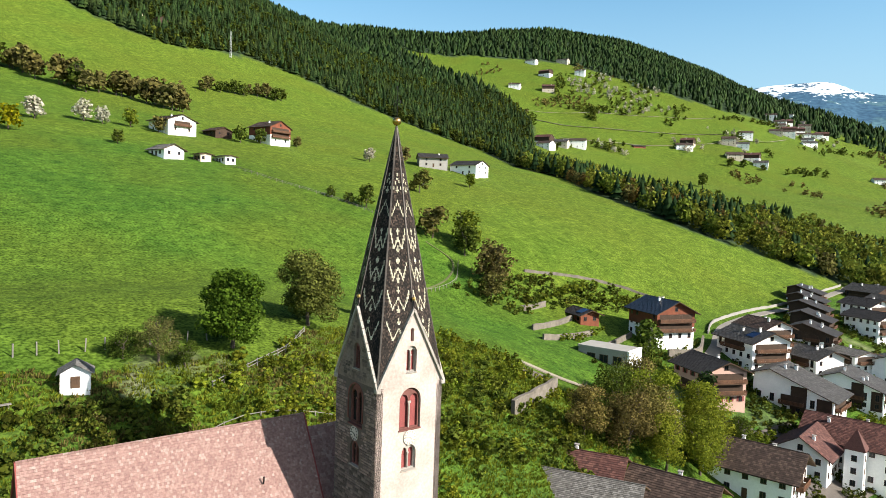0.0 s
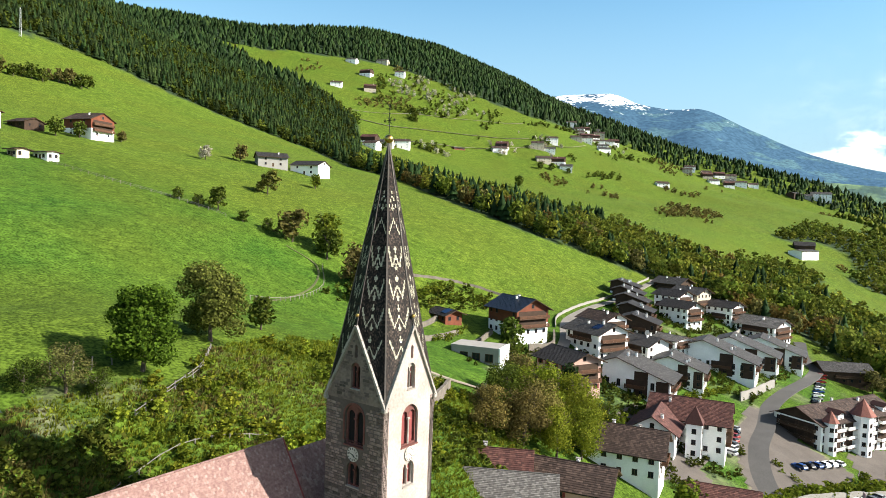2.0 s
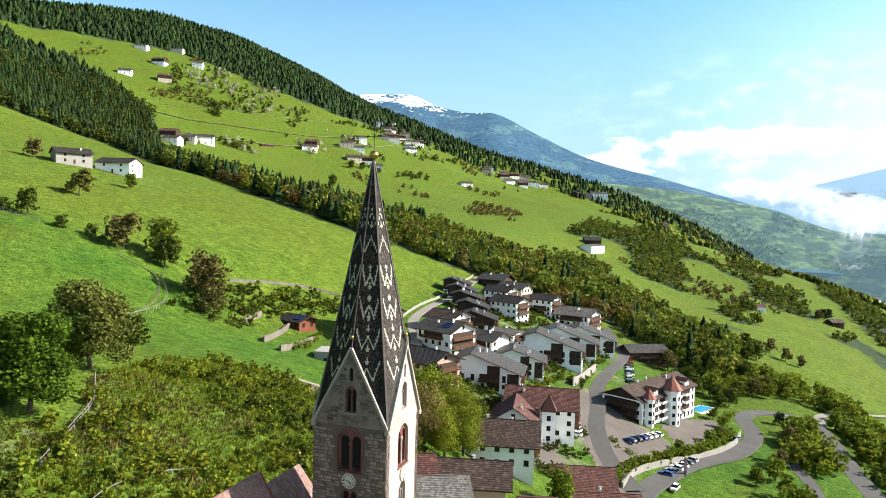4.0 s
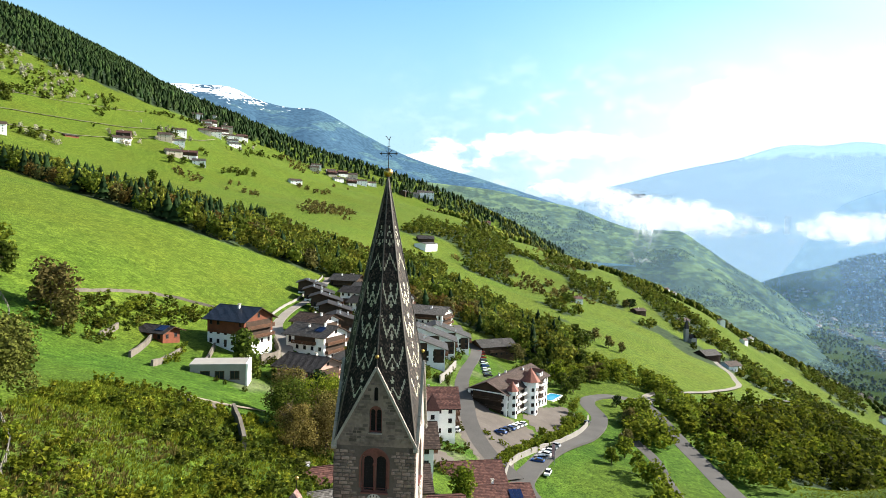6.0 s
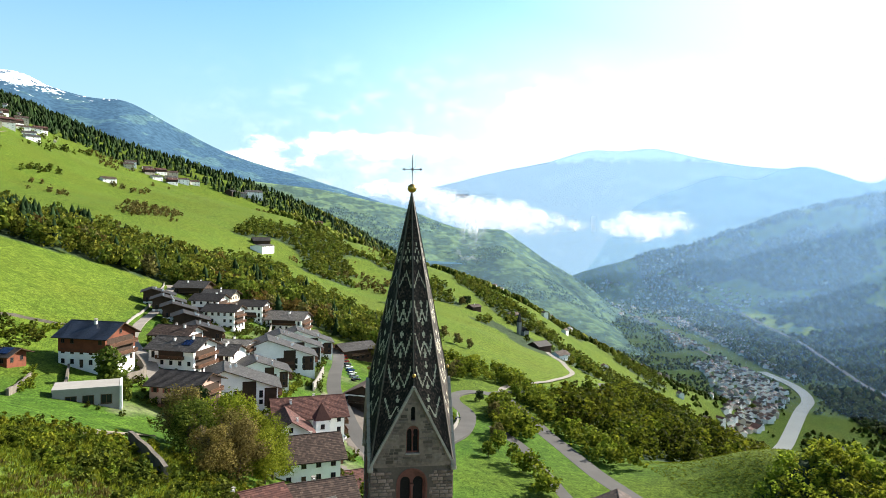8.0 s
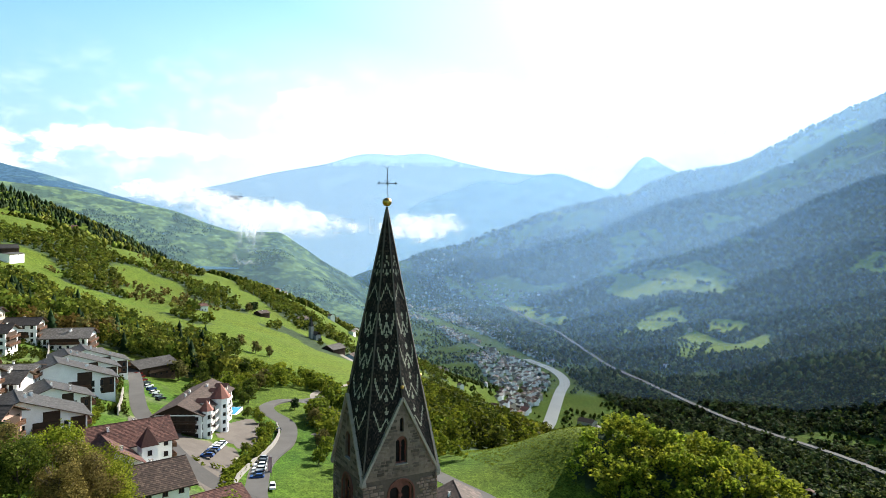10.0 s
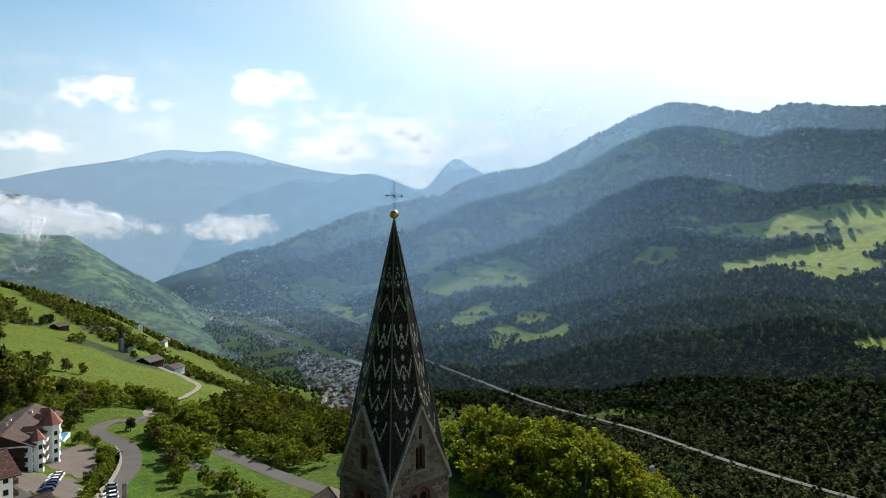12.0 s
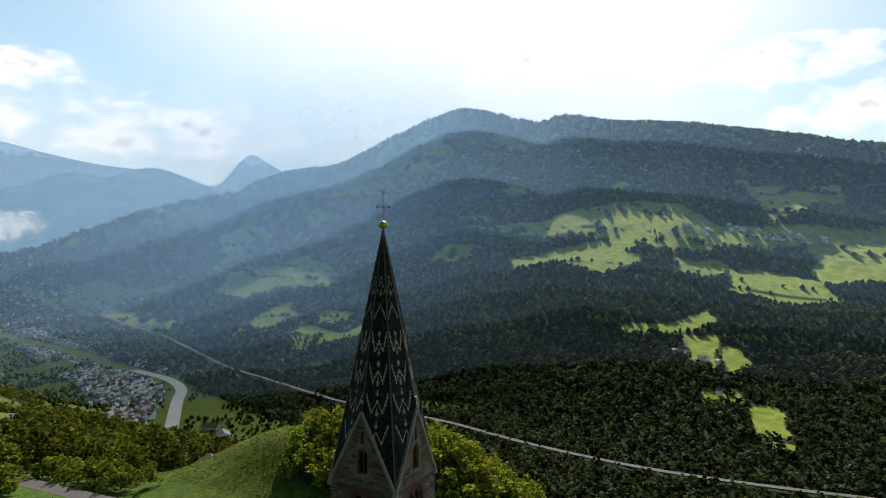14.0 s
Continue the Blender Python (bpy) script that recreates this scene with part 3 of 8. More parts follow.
def spire_facet(corner, peak):
    """One of the eight tiled facets between a corner of the tower and the top of a gable."""
    tip = Vector((0, 0, TIP))
    n = (peak - corner).cross(tip - corner).normalized()
    if n.dot(corner) < 0:
        n = -n
    verts, faces, slots = [], [], []

    def ends(z):
        a = corner.lerp(tip, (z - corner.z) / (TIP - corner.z))
        if z >= PEAK:
            return a, peak.lerp(tip, (z - PEAK) / (TIP - PEAK))
        return a, corner.lerp(peak, (z - EAVE) / (PEAK - EAVE))
    row, z = 0, EAVE + 0.12
    rng = random.Random(int(corner.x * 7 + corner.y * 3 + peak.x * 11 + peak.y * 5))
    while z < TIP - 0.5:
        step = 0.15
        (a0, b0), (a1, b1) = ends(z), ends(min(z + step * 1.12, TIP - 0.05))
        width = (b0 - a0).length
        full = (peak.lerp(tip, (z - PEAK) / (TIP - PEAK)) - a0).length
        k = max(1, round(width / 0.105))
        for i in range(k):
            f0, f1 = (i + (0.02 if row % 2 else 0.0)) / k, (i + 0.96) / k
            lift, back = 0.045 + rng.uniform(0, 0.025), 0.008
            q = [a0.lerp(b0, f0) + n * lift, a0.lerp(b0, f1) + n * lift, a1.lerp(b1, f1) + n * back, a1.lerp(b1, f0) + n * back]
            low = [a0.lerp(b0, f0), a0.lerp(b0, f1)]
            v = len(verts)
            verts += q + low
            faces += [(v, v + 1, v + 2, v + 3), (v + 4, v + 5, v + 1, v)]
            s = width * (f0 + f1) / 2 - full / 2
            pale = zigzag_is_pale(s, z + 0.1, full)
            slots += [1 if pale else 0] * 2
        z += step
        row += 1
    v = len(verts)
    verts += [corner, peak, tip]
    faces.append((v, v + 1, v + 2))
    slots.append(0)
    return mesh_of("tiles", verts, faces, [TILE_DARK, TILE_PALE], slots)


def church_tower():
    tower = thing("church_tower", "tall stone church tower with gables and a zigzag-tiled spire", "church tower")
    low = arch(0, 19.3, 1.55, 2.3)
    gab = arch(0, 28.1, 1.1, 2.35)
    slit = arch(0, 30.85, 0.36, 1.2, 6)
    stone_meshes = []
    rng = random.Random(5)
    for i in range(14):                                    # rough stone blanks, shared by all the stones
        bm = bmesh.new()
        j = [(rng.uniform(0.0, 0.1), rng.uniform(0.0, 0.12)) for _ in range(4)]
        back = [(-0.5, -0.5), (0.5, -0.5), (0.5, 0.5), (-0.5, 0.5)]
        fr = [bm.verts.new((x - math.copysign(0.06 + a, x), -1 - rng.uniform(-0.3, 0.3), z - math.copysign(0.1 + b, z))) for (x, z), (a, b) in zip(back, j)]
        bk = [bm.verts.new((x - math.copysign(a * 0.5, x), 0, z - math.copysign(b * 0.5, z))) for (x, z), (a, b) in zip(back, j)]
        bm.faces.new(fr)
        for k in range(4):
            bm.faces.new((fr[k], bk[k], bk[(k + 1) % 4], fr[(k + 1) % 4]))
        bmesh.ops.recalc_face_normals(bm, faces=bm.faces)
        me = bpy.data.meshes.new("stone")
        bm.to_mesh(me)
        bm.free()
        me.materials.append(STONE)
        stone_meshes.append(me)
    for side, angle in (("sunny", 0), ("clock", -90), ("back", 180), ("valley", 90)):
        turn = pose(0, 0, 0, 0, 0, angle)
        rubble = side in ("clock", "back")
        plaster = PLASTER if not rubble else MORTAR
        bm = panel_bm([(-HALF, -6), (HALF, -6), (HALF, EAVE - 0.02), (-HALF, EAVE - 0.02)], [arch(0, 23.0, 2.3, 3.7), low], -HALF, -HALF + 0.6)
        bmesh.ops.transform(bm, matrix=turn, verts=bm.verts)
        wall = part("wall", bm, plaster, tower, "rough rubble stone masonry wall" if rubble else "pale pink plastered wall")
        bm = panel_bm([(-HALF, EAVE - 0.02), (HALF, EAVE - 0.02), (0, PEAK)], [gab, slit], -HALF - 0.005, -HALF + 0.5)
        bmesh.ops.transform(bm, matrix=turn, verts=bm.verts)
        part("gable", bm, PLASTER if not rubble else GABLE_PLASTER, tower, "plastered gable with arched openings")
        # windows: a red frame with two arched lights, a mullion and shutters
        for (cx, z0, w, h), sill in (((0, 23.0, 2.3, 3.7), 0.12), ((0, 19.3, 1.55, 2.3), 0.1), ((0, 28.1, 1.1, 2.35), 0.08)):
            lw = w * 0.36
            lights = [arch(cx + k * w * 0.235, z0 + 0.12, lw, h * 0.80, 8) for k in (-1, 1)]
            bm = panel_bm(arch(cx, z0, w - 0.02, h - 0.01), lights, -HALF + 0.22, -HALF + 0.4)
            bmesh.ops.transform(bm, matrix=turn, verts=bm.verts)
            window = part("window", bm, RED_STONE if rubble or h > 3 else COPING, tower, "arched twin window with red frame")
            for k in (-1, 1):
                n = max(5, int(h * 4))
                saw = [(0.5, z0 + 0.1)]
                for s in range(n):
                    saw += [(0.42, z0 + 0.1 + s * (h * 0.82) / n), (0.47, z0 + 0.1 + (s + 0.9) * (h * 0.82) / n)]
                saw.append((0.5, z0 + 0.1 + h * 0.82))
                bm = prism_bm(saw, -lw / 2 - 0.03, lw / 2 + 0.03)
                bmesh.ops.transform(bm, matrix=Matrix.Translation((cx + k * w * 0.235, -HALF, 0)) @ pose(0, 0, 0, 0, 0, 90), verts=bm.verts)
                bmesh.ops.transform(bm, matrix=turn, verts=bm.verts)
                # on the rubble sides the opening's shade is painted onto the shutters
                part("shutter", bm, RED_WOOD if not rubble else DARK_GAP, window, "dark red louvred shutter" if not rubble else "louvred shutter coloured near black as an unlit opening")
            bm = bmesh.new()
            bar(bm, (cx, -HALF + 0.2, z0 + 0.1), (cx, -HALF + 0.2, z0 + h * 0.62), w * 0.07, sides=8)
            add_box(bm, (cx - w * 0.07, -HALF + 0.1, z0 + h * 0.62), (cx + w * 0.07, -HALF + 0.3, z0 + h * 0.67))
            bmesh.ops.transform(bm, matrix=turn, verts=bm.verts)
            part("mullion", bm, COPING if not rubble else RED_STONE, window)
            bm = box_bm((cx - w / 2 - 0.05, -HALF - 0.1, z0 - sill), (cx + w / 2 + 0.05, -HALF + 0.3, z0 + 0.004), turn, 0.02)
            part("sill", bm, RED_STONE if h > 2.4 else COPING, window)
            if rubble and h > 3:
                ring = arch(cx, z0 + 0.4, w + 0.32, h - 0.24, 12)
                inner = arch(cx, z0 + 0.39, w + 0.01, h - 0.385, 12)
                bm = panel_bm(ring, [[(x, z + 0.005) for x, z in inner]], -HALF - 0.075, -HALF + 0.1)
                bmesh.ops.transform(bm, matrix=turn, verts=bm.verts)
                part("window_surround", bm, RED_STONE, window, "red sandstone arch")
        # on the rubble sides a near-black block paints in the slit's darkness
        bm = box_bm((-0.2, -HALF + 0.35, 30.8), (0.2, -HALF + 0.45, 32.1), turn)
        part("slit_window", bm, RED_WOOD if not rubble else DARK_GAP, tower)
        # coping on the gable slopes, and kneelers at their feet
        for k in (-1, 1):
            a, b = Vector((k * (HALF + 0.12), -HALF - 0.02, EAVE - 0.1)), Vector((0, -HALF - 0.02, PEAK + 0.16))
            count = 11
            for s in range(count):
                bm = bar(bmesh.new(), a.lerp(b, s / count), a.lerp(b, (s + 0.95) / count), 0.42, 0.2)
                bmesh.ops.transform(bm, matrix=turn, verts=bm.verts)
                part("coping_stone", bm, COPING, tower)
            bm = box_bm((k * HALF - 0.22, -HALF - 0.25, EAVE - 0.35), (k * HALF + 0.22, -HALF + 0.2, EAVE - 0.02), turn, 0.05)
            part("kneeler", bm, COPING, tower)
        bm = bmesh.new()
        bar(bm, (0, -HALF, PEAK), (0, -HALF, PEAK + 0.95), 0.06, sides=6)
        bmesh.ops.transform(bm, matrix=turn, verts=bm.verts)
        finial = part("gable_finial", bm, IRON, tower)
        part("ball", ball_bm(turn @ Vector((0, -HALF, PEAK + 1.05)), 0.17), GOLD, finial, "small gilded ball")
        if side in ("sunny", "clock"):
            bm = bmesh.new()
            bmesh.ops.create_cone(bm, cap_ends=True, segments=40, radius1=0.66, radius2=0.66, depth=0.06, matrix=turn @ pose(0, -HALF - 0.075, 22.25, 90))
            dial = part("clock", bm, surface("clock_dial_" + side, (0.62, 0.58, 0.52), 0.2, 0.2, 0.8, 0.7), tower, "round pale clock dial")
            ink = surface("clock_ink_" + side, (0.05, 0.045, 0.045) if rubble else (0.40, 0.33, 0.28), 0.2, 0.2)
            for h in range(12):
                a = math.tau * h / 12
                bm = bmesh.new()
                bar(bm, (math.sin(a) * 0.44, -HALF - 0.112, 22.25 + math.cos(a) * 0.44), (math.sin(a) * 0.6, -HALF - 0.112, 22.25 + math.cos(a) * 0.6), 0.07)
                bmesh.ops.transform(bm, matrix=turn, verts=bm.verts)
                part("hour_mark", bm, ink, dial)
            for a, length, w in ((2.3, 0.34, 0.07), (4.9, 0.5, 0.045)):
                bm = bmesh.new()
                bar(bm, (0, -HALF - 0.12, 22.25), (math.sin(a) * length, -HALF - 0.12, 22.25 + math.cos(a) * length), w)
                bmesh.ops.transform(bm, matrix=turn, verts=bm.verts)
                part("clock_hand", bm, ink, dial)
        if rubble:
            rest_v, rest_f, single = [], [], 0
            z = 8.0
            while z < PEAK - 1.2:
                hgt = rng.uniform(0.2, 0.36)
                wide = HALF if z < EAVE else HALF * (PEAK - z - hgt) / (PEAK - EAVE) - 0.12
                u = -wide
                while u < wide - 0.1:
                    w = min(rng.uniform(0.3, 0.85), wide - u)
                    if wide - u - w < 0.2:
                        w = wide - u
                    cu, cz = u + w / 2, z + hgt / 2
                    blocked = any(abs(cu) < ww / 2 + w / 2 + 0.04 and z0 - 0.15 < cz + hgt / 2 and cz - hgt / 2 < z0 + hh + 0.05 for z0, ww, hh in ((23.0, 2.6, 3.75), (19.3, 1.6, 2.35), (28.1, 1.15, 2.4), (30.85, 0.4, 1.25)))
                    blocked = blocked or math.hypot(cu, cz - 22.25) < 0.85
                    if not blocked and not EAVE - 0.05 < z + hgt < EAVE + 0.3 and (z < EAVE or rng.random() < 0.8):
                        me = rng.choice(stone_meshes)
                        m = turn @ Matrix.Translation((cu, -HALF - 0.008, cz)) @ Matrix.Diagonal((w - 0.03, 0.055 if z < EAVE else 0.03, hgt - 0.03, 1))
                        if 19.0 < z < EAVE and single < 300 and side == "clock":
                            ob = new("stone", me)
                            ob.parent, ob.matrix_basis = wall, m
                            single += 1
                        else:
                            k = len(rest_v)
                            rest_v += [m @ v.co for v in me.vertices]
                            rest_f += [[k + i for i in p.vertices] for p in me.polygons]
                    u += w
                z += hgt
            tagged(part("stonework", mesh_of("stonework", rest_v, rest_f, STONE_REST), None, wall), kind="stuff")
    # spire
    spire = part("spire", mesh_of("spire", [(0.05, 0.05, TIP - 0.3), (-0.05, 0.05, TIP - 0.3), (0, -0.06, TIP - 0.3), (0, 0, TIP)], [(0, 1, 2), (0, 1, 3), (1, 2, 3), (2, 0, 3)], LEAD), None, tower,
                 "steep octagonal spire of dark glazed tiles with pale zigzags")
    for q in range(4):
        corner = pose(0, 0, 0, 0, 0, 90 * q) @ Vector((-HALF, -HALF, EAVE))
        for s in (0, 1):
            peak = pose(0, 0, 0, 0, 0, 90 * (q + s)) @ Vector((-HALF, 0, PEAK))
            tagged(part("tiles", spire_facet(corner, peak), None, spire), kind="stuff")
        for foot in (corner, pose(0, 0, 0, 0, 0, 90 * q) @ Vector((-HALF, 0, PEAK))):
            out = Vector((foot.x, foot.y, 0)).normalized() * 0.05
            bm = bmesh.new()
            tip = Vector((0, 0, TIP))
            bar(bm, foot + out, tip + out, 0.13 if foot is corner else 0.1, 0.08)
            part("ridge_cap", bm, surface("ridge_tile", (0.13, 0.11, 0.095), 0.3, 0.2, 1.5, 0.6) if q == 0 and foot is corner else bpy.data.materials["ridge_tile"], spire)
    bm = bmesh.new()
    bmesh.ops.create_cone(bm, cap_ends=True, segments=12, radius1=0.24, radius2=0.09, depth=1.2, matrix=Matrix.Translation((0, 0, TIP - 0.55)))
    part("spire_cap", bm, LEAD, spire, "lead cap at the tip of the spire")
    part("finial_ball", ball_bm((0, 0, 50.43), 0.41, 0.95, 20, 12), GOLD, spire, "gilded copper ball")
    bm = bmesh.new()
    bar(bm, (0, 0, 49.8), (0, 0, 53.3), 0.055, sides=6)
    side = Vector((0.25, 0.97, 0)).normalized()
    c = Vector((0, 0, 52.1))
    bar(bm, c - side * 0.72, c + side * 0.72, 0.06)
    for k in (-1, 1):
        e = c + side * 0.72 * k
        bar(bm, e - Vector((0, 0, 0.14)), e + Vector((0, 0, 0.14)), 0.06)
        bar(bm, e, e + side * 0.14 * k, 0.1)
        bar(bm, c - side * 0.3 + Vector((0, 0, 0.3 * k)), c + side * 0.3 - Vector((0, 0, 0.3 * k)), 0.04)
    bar(bm, Vector((0, 0, 52.75)) - side * 0.13, Vector((0, 0, 52.75)) + side * 0.13, 0.06)
    cross = part("cross", bm, IRON, spire, "wrought iron cross with a weather vane")
    bm = bmesh.new()
    bar(bm, (0, 0, 53.3), (0.1, 0.3, 53.65), 0.09, 0.03)
    bar(bm, (0, 0, 53.3), (-0.05, -0.16, 53.6), 0.07, 0.03)
    part("weather_vane", bm, IRON, cross)
    return tower


church_tower()

# ---- nave and choir ----
ROOF_PINK = island_surface("pale_red_roof_tile", [(0, (0.29, 0.17, 0.15)), (0.5, (0.35, 0.215, 0.19)), (0.85, (0.39, 0.25, 0.22)), (1, (0.45, 0.33, 0.29))], 0.85, 0.2, 0.2)
NAVE_WALL = surface("nave_plaster", (0.62, 0.56, 0.48), 0.12, 0.3, 3.0, 0.9)


def tiled_slope(name, a, b, c, d, tile_w, tile_h, mat, lift=0.05, seed=1):
    """Rows of lapped tiles on the slope a-b (eave) to d-c (ridge)."""
    a, b, c, d = (Vector(p) for p in (a, b, c, d))
    n = (b - a).cross(d - a).normalized()
    if n.z < 0:
        n = -n
    rows = max(1, round(((d - a).length + (c - b).length) / 2 / tile_h))
    verts, faces = [], []
    rng = random.Random(seed)
    for r in range(rows):
        f0, f1 = r / rows, min(1.0, (r + 1.12) / rows)
        p0, q0, p1, q1 = a.lerp(d, f0), b.lerp(c, f0), a.lerp(d, f1), b.lerp(c, f1)
        k = max(1, round((q0 - p0).length / tile_w))
        off = 0.5 * (r % 2)
        for i in range(k + (r % 2)):
            u0, u1 = max(0, (i - off) / k), min(1, (i - off + 0.965) / k)
            if u1 <= u0:
                continue
            up = n * (lift + rng.uniform(0, lift * 0.4))
            v = len(verts)
            verts += [p0.lerp(q0, u0) + up, p0.lerp(q0, u1) + up, p1.lerp(q1, u1) + n * 0.01, p1.lerp(q1, u0) + n * 0.01, p0.lerp(q0, u0), p0.lerp(q0, u1)]
            faces += [(v, v + 1, v + 2, v + 3), (v + 4, v + 5, v + 1, v)]
    v = len(verts)
    verts += [a, b, c, d]
    faces.append((v, v + 1, v + 2, v + 3))
    return mesh_of(name, verts, faces, mat)


def church_nave():
    nave = thing("church_nave", "long church nave with a steep pale red tiled roof", "church")
    x0, x1, yr, zr, ze, span = -28.6, -4.4, 8.4, 22.0, 10.5, 7.6
    part("wall", prism_bm([(x0 + 0.4, -5), (x1 - 0.3, -5), (x1 - 0.3, ze), (x0 + 0.4, ze)], yr - span + 0.5, yr + span - 0.5), NAVE_WALL, nave)
    for x in (x0 + 0.35, x1 - 0.65):
        bm = bmesh.new()
        vs = [bm.verts.new(p) for p in ((x, yr - span + 0.5, ze - 0.1), (x, yr + span - 0.5, ze - 0.1), (x, yr, zr - 0.3), (x + 0.3, yr - span + 0.5, ze - 0.1), (x + 0.3, yr + span - 0.5, ze - 0.1), (x + 0.3, yr, zr - 0.3))]
        for f in ((0, 1, 2), (5, 4, 3), (0, 3, 4, 1), (1, 4, 5, 2), (2, 5, 3, 0)):
            bm.faces.new([vs[i] for i in f])
        part("gable", bm, NAVE_WALL, nave)
    roof = part("roof", tiled_slope("roof", (x0, yr - span, ze - 0.6), (x1, yr - span, ze - 0.6), (x1, yr, zr), (x0, yr, zr), 0.22, 0.25, ROOF_PINK), None, nave, "steep roof of mottled pale red tiles")
    part("roof", tiled_slope("roof", (x0, yr + span, ze - 0.6), (x1, yr + span, ze - 0.6), (x1, yr, zr), (x0, yr, zr), 0.22, 0.25, ROOF_PINK, seed=2), None, nave)
    bm = bmesh.new()
    for i in range(60):
        bar(bm, (x0 + (x1 - x0) * i / 60, yr, zr + 0.04), (x0 + (x1 - x0) * (i + 0.94) / 60, yr, zr + 0.05), 0.26, 0.14, 6)
    part("ridge_cap", bm, ROOF_PINK, roof)
    for x in (x0 - 0.04, x1 + 0.04):
        bm = bmesh.new()
        for s in (-1, 1):
            bar(bm, (x, yr + s * span, ze - 0.62), (x, yr, zr - 0.02), 0.1, 0.3)
        part("verge_board", bm, RED_WOOD, roof)
    bm = bmesh.new()
    bar(bm, (-9.8, yr - 3.2, 17.2), (-9.8, yr - 3.3, 17.9), 0.12, sides=6)
    part("snow_hook", bm, IRON, roof)
    choir = thing("church_choir", "lower church choir with a red tiled hipped roof", "church")
    cx0, cx1, cz, ce, cs = -4.3, 2.2, 20.6, 11.5, 5.6
    part("wall", prism_bm([(cx0, -5), (cx1 + 5.2, -5), (cx1 + 5.2, ce), (cx0, ce)], yr + 0.1 - cs + 0.5 + 0.2, yr + cs - 0.5), NAVE_WALL, choir)
    part("roof", tiled_slope("roof", (cx0, yr - cs + 0.7, ce - 0.4), (cx1 + 3.2, yr - cs + 0.7, ce - 0.4), (cx1, yr, cz), (cx0, yr, cz), 0.3, 0.34, ROOF_PINK, seed=3), None, choir)
    part("roof", tiled_slope("roof", (cx0, yr + cs, ce - 0.4), (cx1 + 3.2, yr + cs, ce - 0.4), (cx1, yr, cz), (cx0, yr, cz), 0.3, 0.34, ROOF_PINK, seed=4), None, choir)
    part("roof", tiled_slope("roof", (cx1 + 3.2, yr - cs + 0.7, ce - 0.4), (cx1 + 6.0, yr - 1.5, ce - 0.4), (cx1, yr, cz), (cx1, yr, cz), 0.3, 0.34, ROOF_PINK, seed=5), None, choir)
    part("roof", tiled_slope("roof", (cx1 + 6.0, yr - 1.5, ce - 0.4), (cx1 + 3.2, yr + cs, ce - 0.4), (cx1, yr, cz), (cx1, yr, cz), 0.3, 0.34, ROOF_PINK, seed=6), None, choir)
    bm = bmesh.new()
    bar(bm, (cx1, yr, cz - 0.1), (cx1, yr, cz + 0.9), 0.07, sides=6)
    fin = part("finial", bm, IRON, choir)
    part("ball", ball_bm((cx1, yr, cz + 1.0), 0.2), GOLD, fin, "small gilded ball")


church_nave()

# ---- trees ----
BARK = surface("bark", (0.11, 0.085, 0.065), 0.35, 0.15, 1.0, 0.95, stretch=(1, 1, 0.3))
BIRCH_BARK = surface("pale_bark", (0.34, 0.31, 0.27), 0.35, 0.15, 1.0, 0.95, stretch=(1, 1, 3))


def foliage(name, dark, light, through_=0.3):
    """Leaves that vary leaf by leaf, and tree by tree through the tone of each."""
    m, t, b = material(name, 0.7)
    b.inputs["Specular IOR Level"].default_value = 0.03
    geo, at = t.nodes.new("ShaderNodeNewGeometry"), t.nodes.new("ShaderNodeAttribute")
    at.attribute_name = "tone"
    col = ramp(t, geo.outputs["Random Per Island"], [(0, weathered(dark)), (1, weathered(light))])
    col = mix(t, 1.0, col, at.outputs["Color"], "MULTIPLY")
    t.links.new(col, b.inputs["Base Color"])
    tr = t.nodes.new("ShaderNodeBsdfTranslucent")
    t.links.new(col, tr.inputs[0])
    mx = t.nodes.new("ShaderNodeMixShader")
    mx.inputs[0].default_value = through_
    t.links.new(b.outputs[0], mx.inputs[1])
    t.links.new(tr.outputs[0], mx.inputs[2])
    t.links.new(mx.outputs[0], t.nodes["Material Output"].inputs[0])
    return m


CONIFER = foliage("conifer_needles", (0.011, 0.027, 0.010), (0.034, 0.066, 0.020), 0.15)
SIDE_WOOD = foliage("valley_side_leaves", (0.028, 0.060, 0.026), (0.150, 0.215, 0.075), 0.36)
LEAF = foliage("fresh_leaves", (0.060, 0.100, 0.010), (0.25, 0.32, 0.034), 0.44)
LEAF_DARK = foliage("dark_leaves", (0.030, 0.052, 0.009), (0.15, 0.20, 0.030), 0.32)
BUDS = foliage("spring_buds", (0.065, 0.062, 0.022), (0.24, 0.225, 0.068), 0.32)
BLOSSOM = foliage("blossom", (0.34, 0.34, 0.24), (0.66, 0.64, 0.54))


def tri_mesh(name, verts, tris, mat, tones=None, smooth=False):
    """A mesh of many triangles, from arrays."""
    me = bpy.data.meshes.new(name)
    me.vertices.add(len(verts))
    me.vertices.foreach_set("co", np.asarray(verts, np.float32).ravel())
    me.loops.add(len(tris) * 3)
    me.loops.foreach_set("vertex_index", np.asarray(tris, np.int32).ravel())
    me.polygons.add(len(tris))
    me.polygons.foreach_set("loop_start", np.arange(0, len(tris) * 3, 3, dtype=np.int32))
    me.materials.append(mat)
    if smooth:
        me.polygons.foreach_set("use_smooth", np.ones(len(tris), bool))
    tone = me.attributes.new("tone", "FLOAT_COLOR", "POINT")
    col = np.ones((len(verts), 4), np.float32)
    if tones is not None:
        col[:, :3] = tones
    tone.data.foreach_set("color", col.ravel())
    me.update(calc_edges=True)
    me.validate()
    return me


